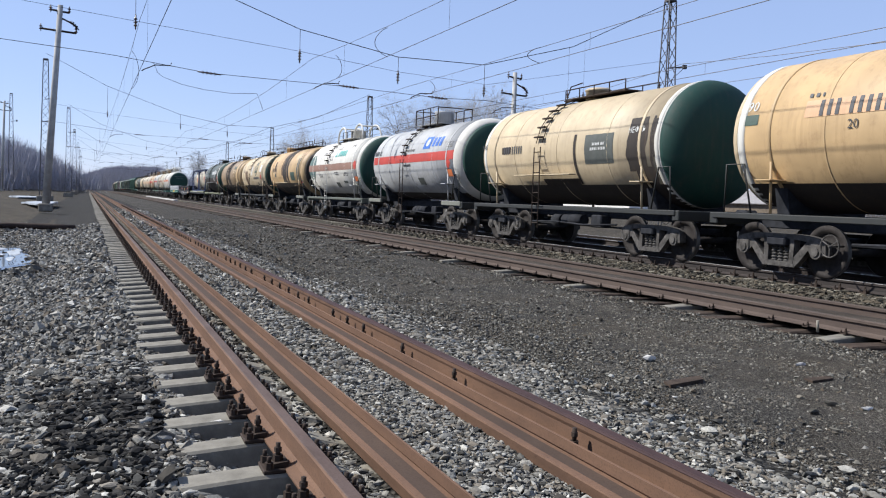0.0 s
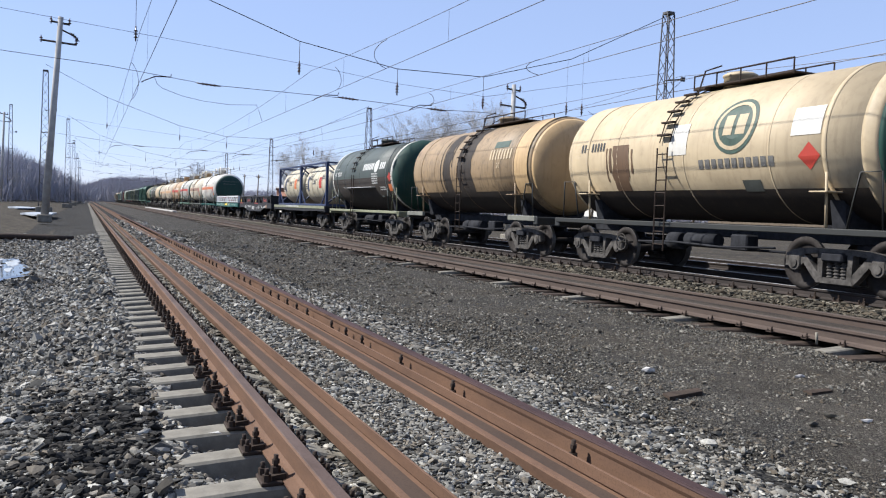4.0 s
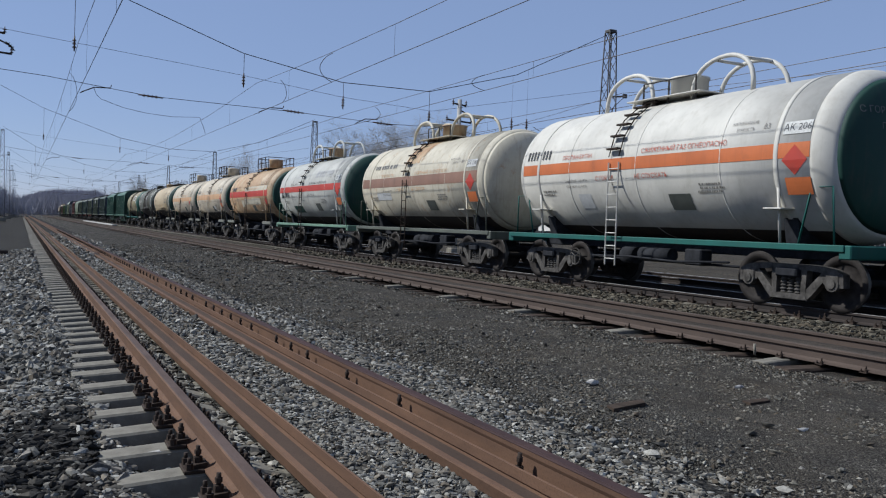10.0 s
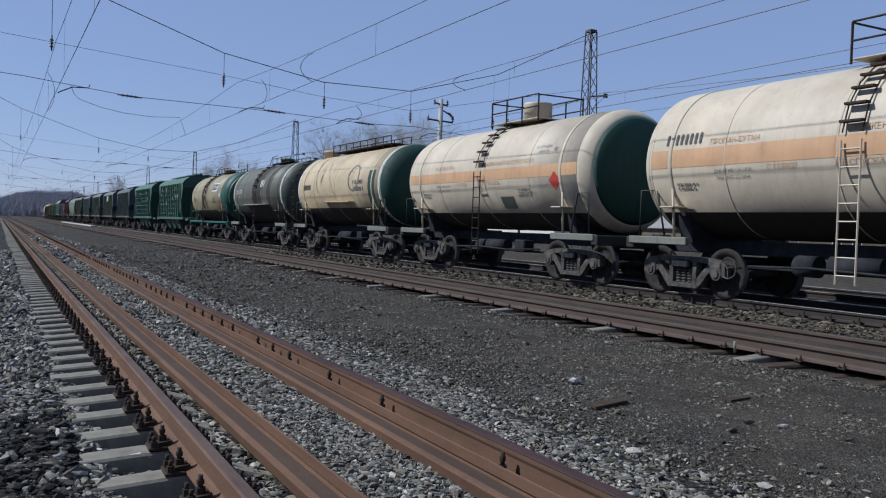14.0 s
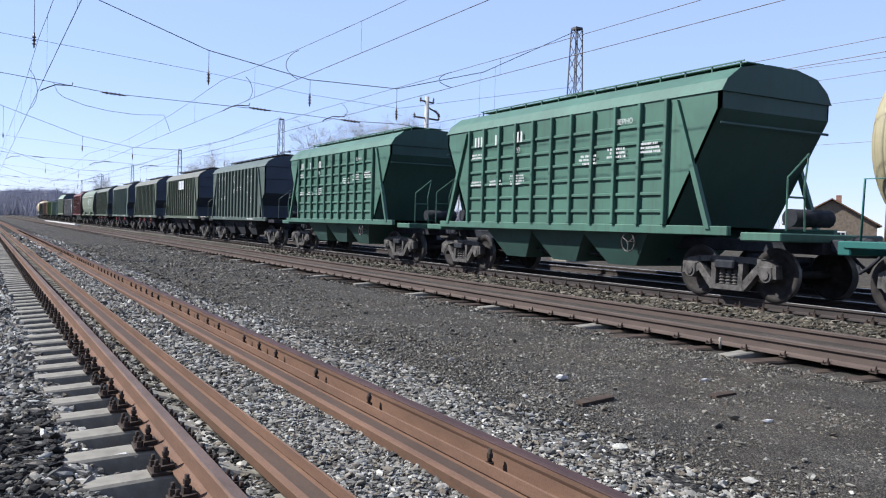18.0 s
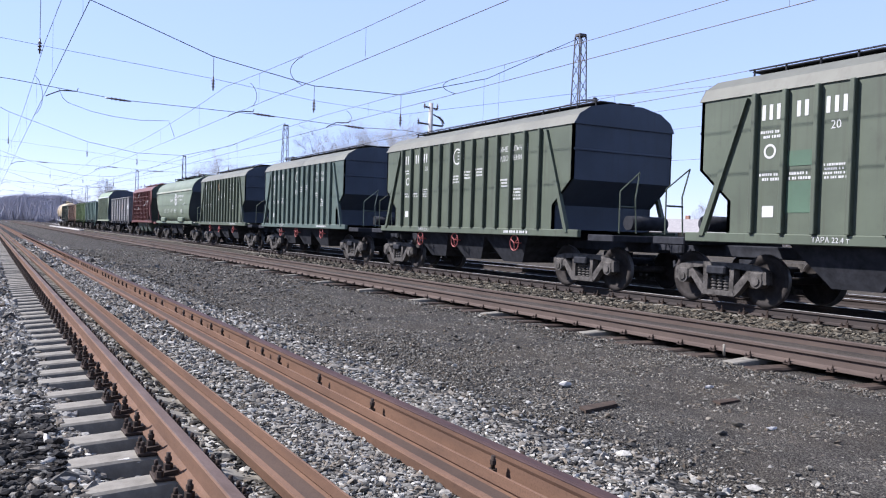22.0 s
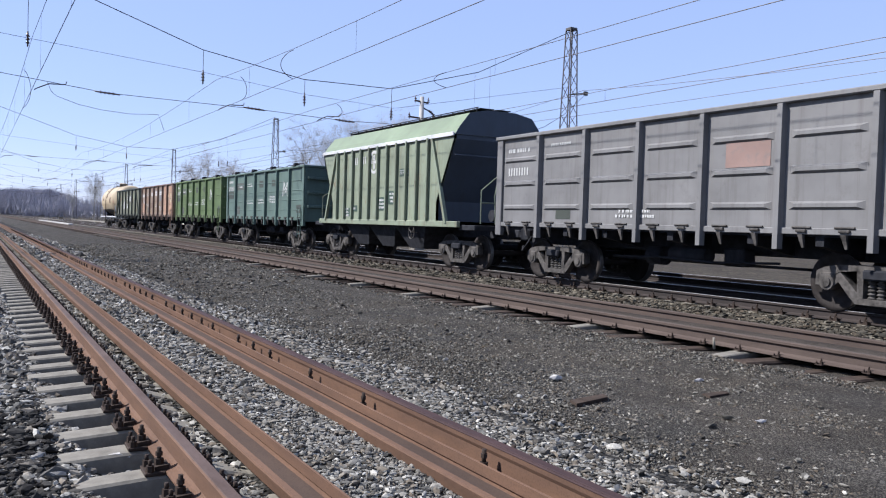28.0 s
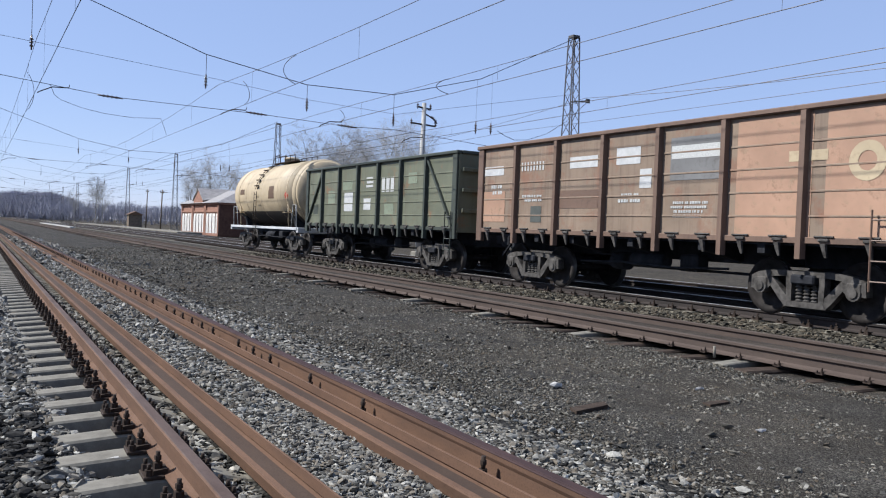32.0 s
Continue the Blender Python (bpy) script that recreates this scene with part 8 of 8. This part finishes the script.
blob("puddle", -1.98, 20.3, 0.8, 3.6, -0.385, WATER.m, 3, "shallow puddle on the gravel reflecting the sky", "puddle", "structure")
for x, y, rx, ry, k in ((-1.55, 22.0, 0.16, 0.9, 5), (-1.85, 21.0, 0.12, 0.6, 8), (-2.2, 19.2, 0.14, 0.7, 9), (-1.75, 18.6, 0.1, 0.4, 12), (-2.05, 22.8, 0.2, 0.7, 15), (-1.5, 20.0, 0.08, 0.5, 17)):
    blob("ice_patch", x, y, rx, ry, -0.374, ICE, k, "thin grainy ice on the shallow puddle", "ice")
blob("snow_patch", -3.2, 70, 1.2, 5.0, -0.02, ICE, 6, "remnant of dirty snow on the bank", "snow")
blob("snow_patch", -5.5, 95, 1.6, 6.0, 0.10, ICE, 7, "remnant of dirty snow on the bank", "snow")
bank = B().tube([(-3.8, 34, -0.30), (-2.6, 34.3, -0.28), (-1.2, 34.2, -0.30), (-0.4, 34.0, -0.33)], 0.12, 8)
tagged(part("old_pipe", bank, IRON, None), "dark rusty pipe lying across the bank", "pipe")


# ---------- loose stones ----------
def stone_shapes(n, seed):
    r = np.random.RandomState(seed)
    g = (1 + 5 ** 0.5) / 2
    base = np.array([(-1, g, 0), (1, g, 0), (-1, -g, 0), (1, -g, 0), (0, -1, g), (0, 1, g), (0, -1, -g), (0, 1, -g), (g, 0, -1), (g, 0, 1), (-g, 0, -1), (-g, 0, 1)], float)
    base /= np.linalg.norm(base[0])
    faces = np.array([(0, 11, 5), (0, 5, 1), (0, 1, 7), (0, 7, 10), (0, 10, 11), (1, 5, 9), (5, 11, 4), (11, 10, 2), (10, 7, 6), (7, 1, 8), (3, 9, 4), (3, 4, 2), (3, 2, 6), (3, 6, 8), (3, 8, 9), (4, 9, 5), (2, 4, 11), (6, 2, 10), (8, 6, 7), (9, 8, 1)])
    return [base * r.uniform(0.52, 1.2, (12, 1)) * r.uniform((1.0, 0.55, 0.34), (1.75, 0.95, 0.62)) for _ in range(n)], faces


def shard_shapes(n, seed):
    """Sharper, simpler stones: jittered octahedra."""
    r = np.random.RandomState(seed)
    base = np.array([(1, 0, 0), (-1, 0, 0), (0, 1, 0), (0, -1, 0), (0, 0, 1), (0, 0, -1)], float)
    faces = np.array([(0, 2, 4), (2, 1, 4), (1, 3, 4), (3, 0, 4), (2, 0, 5), (1, 2, 5), (3, 1, 5), (0, 3, 5)])
    return [(base * r.uniform(0.8, 1.35, (6, 1)) + r.uniform(-0.3, 0.3, (6, 3))) * r.uniform((0.9, 0.65, 0.45), (1.4, 1.0, 0.8)) for _ in range(n)], faces


def scatter(name, label, areas, mat, seed, category="gravel"):
    """Areas: x0, x1, y0, y1, stones per square metre, mean radius, height function."""
    full, shards = stone_shapes(14, seed), shard_shapes(14, seed)
    r = np.random.RandomState(seed + 1)
    V, F, k = [], [], 0
    for x0, x1, y0, y1, dens, rad, zf in areas:
        n = int((x1 - x0) * (y1 - y0) * dens)
        shapes, faces = shards if rad < 0.012 or y0 >= 8 or y0 < 0 else full
        xs, ys = r.uniform(x0, x1, n), r.uniform(y0, y1, n)
        sz = rad * np.exp(r.normal(0, 0.33, n))
        for x, y, s in zip(xs, ys, sz):
            a, c = r.uniform(0, 2 * math.pi), r.uniform(-1.2, 1.2)
            ca, sa, cc, sc = math.cos(a), math.sin(a), math.cos(c), math.sin(c)
            p = shapes[r.randint(14)] * s
            p = p @ np.array([[1, 0, 0], [0, cc, -sc], [0, sc, cc]]) @ np.array([[ca, -sa, 0], [sa, ca, 0], [0, 0, 1]])
            V.append(p + (x, y, zf(x, y) + s * r.uniform(-0.1, 0.7)))
            F.append(faces + k)
            k += len(p)
    V, F = np.concatenate(V), np.concatenate(F)
    me = bpy.data.meshes.new(name)
    me.vertices.add(len(V))
    me.vertices.foreach_set("co", V.ravel())
    me.loops.add(F.size)
    me.loops.foreach_set("vertex_index", F.ravel())
    me.polygons.add(len(F))
    me.polygons.foreach_set("loop_start", np.arange(0, F.size, 3))
    me.polygons.foreach_set("use_smooth", np.zeros(len(F), dtype=bool))
    me.materials.append(mat)
    me.update(calc_edges=True)
    return tagged(part(name, me, mat, None), label, category, kind="stuff")


P1 = [(-6.0, -0.7), (-2.6, -0.42), (-1.4, -0.44), (-0.6, -0.40), (-0.1, -0.30), (0.36, -0.225), (0.52, -0.245), (0.72, -0.32), (0.95, -0.33), (1.25, -0.30), (1.6, -0.19), (2.2, -0.19), (2.45, -0.205), (2.7, -0.19), (3.2, -0.195), (3.7, -0.265), (4.2, -0.36)]


def bed1(x, y):
    for (xa, za), (xb, zb) in zip(P1, P1[1:]):
        if xa <= x <= xb:
            return za + (zb - za) * (x - xa) / (xb - xa) + 0.012 * noise.noise((x * 3, y * 3, 0))
    return -0.4


def flat26(x, y):
    return -0.262 + 0.012 * noise.noise((x * 2, y * 2, 5))


def grit(x, y):
    return flat26(x, y) - 0.008


scatter("ballast_stones", "loose grey crushed stones between and beside the sleepers", [
    (-1.3, 0.60, 2.4, 8.0, 2300, 0.0175, bed1), (-1.3, 0.50, 2.4, 8.0, 70, 0.031, bed1), (-1.9, 0.48, 8.0, 16.0, 800, 0.025, bed1), (-2.4, 0.45, 16.0, 36.0, 190, 0.036, bed1),
    (-1.4, 0.55, -7.0, 2.4, 420, 0.026, bed1), (1.48, 2.26, -7.0, 2.2, 520, 0.022, bed1), (2.66, 3.5, -7.0, 2.0, 520, 0.022, bed1), (-2.2, -1.3, 2.4, 8.0, 420, 0.026, bed1),
    (-5.0, -2.3, 12.0, 40.0, 55, 0.04, bed1), (0.46, 0.92, 2.4, 14.0, 700, 0.022, bed1),
    (1.52, 2.26, 2.2, 6.5, 4000, 0.0135, bed1), (1.52, 2.26, 6.5, 10.0, 2200, 0.0165, bed1), (1.52, 2.26, 10.0, 26.0, 900, 0.022, bed1), (1.48, 2.26, 26.0, 60.0, 90, 0.05, bed1),
    (1.08, 1.36, 2.2, 8.0, 1500, 0.018, lambda x, y: -0.232), (1.08, 1.36, 8.0, 16.0, 800, 0.022, lambda x, y: -0.235),
    (2.66, 3.5, 2.0, 7.0, 3600, 0.0135, bed1), (2.66, 3.5, 7.0, 10.0, 2200, 0.0165, bed1), (2.66, 3.5, 10.0, 26.0, 900, 0.022, bed1), (2.66, 3.5, 26.0, 60.0, 110, 0.048, bed1),
    (3.4, 3.9, 2.0, 14.0, 560, 0.017, lambda x, y: -0.264), (3.8, 4.6, 2.0, 14.0, 45, 0.016, flat26)], STONES, 21)
DARK_STONES = stone_mat("oil_soaked_stone", (0.010, 0.0095, 0.009), (0.055, 0.052, 0.048), (0.03, 0.025, 0.02))


def wet_bed(x, y):
    return bed1(x, y) + 0.012


scatter("oily_stones", "stones black with spilled oil beside the sleepers", [
    (-0.22, 0.44, 5.0, 6.5, 1000, 0.022, wet_bed), (-0.5, 0.36, 3.6, 5.2, 700, 0.022, wet_bed), (-0.35, 0.44, 6.3, 7.2, 250, 0.021, wet_bed), (-0.9, 0.4, 3.0, 7.4, 90, 0.02, wet_bed)], DARK_STONES, 61)
scatter("cinder_grit", "small stones and grit trodden into dark cinders", [
    (3.6, 7.9, 2.0, 9.0, 1200, 0.0095, grit), (3.6, 7.9, 9.0, 18.0, 380, 0.0135, grit), (3.4, 7.6, 2.2, 12.0, 12, 0.017, flat26), (3.4, 7.9, 18.0, 45.0, 40, 0.027, grit)], PEBBLES, 31)
scatter("far_ballast_stones", "oil-stained stones beside the train's track", [
    (10.4, 12.55, 4.5, 22.0, 240, 0.030, lambda x, y: -0.245 if x < 11.2 else -0.228), (10.4, 12.5, 22.0, 40.0, 60, 0.045, lambda x, y: -0.24)], STONES_FAR, 41)


def lone_stone(x, y, z, s, mat, seed, label, sx=1.0):
    b = B()
    shapes, faces = stone_shapes(1, seed)
    b.add([(x + p[0] * s * sx, y + p[1] * s, z + p[2] * s) for p in shapes[0]], [tuple(int(i) for i in f) for f in faces])
    return tagged(part("stone", b, mat, None), label, "stone")


PALE = plain("pale_limestone", (0.42, 0.40, 0.37), 0.9, 0, 0.25, 20, 0.4)
lone_stone(4.95, 6.46, -0.245, 0.075, PALE, 3, "pale fist-sized stone lying on the cinders")
lone_stone(0.77, 5.17, -0.215, 0.05, PALE, 5, "white stone lying between two sleepers", 1.5)
lone_stone(6.3, 5.9, -0.25, 0.055, PALE, 7, "grey stone on the cinder ground")
lone_stone(5.4, 4.4, -0.25, 0.05, PALE, 9, "grey stone on the cinder ground")
tagged(part("board_scrap", B().hexa([(4.38, 5.42, -0.262), (4.80, 5.52, -0.262), (4.86, 5.64, -0.255), (4.42, 5.56, -0.255), (4.38, 5.42, -0.235), (4.80, 5.52, -0.23), (4.86, 5.64, -0.228), (4.42, 5.56, -0.233)]), WOOD, None), "flat scrap of dark wood on the cinders", "debris")
tagged(part("board_scrap", B().hexa([(5.75, 5.25, -0.262), (6.05, 5.3, -0.262), (6.05, 5.38, -0.26), (5.77, 5.36, -0.26), (5.75, 5.25, -0.24), (6.05, 5.3, -0.243), (6.05, 5.38, -0.24), (5.77, 5.36, -0.24)]), WOOD, None), "small dark scrap of wood on the cinders", "debris")
tagged(part("marker_stub", B().cyl((8.16, 7.42, -0.24), (8.15, 7.42, -0.10), 0.018, 6), CONCRETE, None), "short pale stake beside the rail", "stake")


motions()
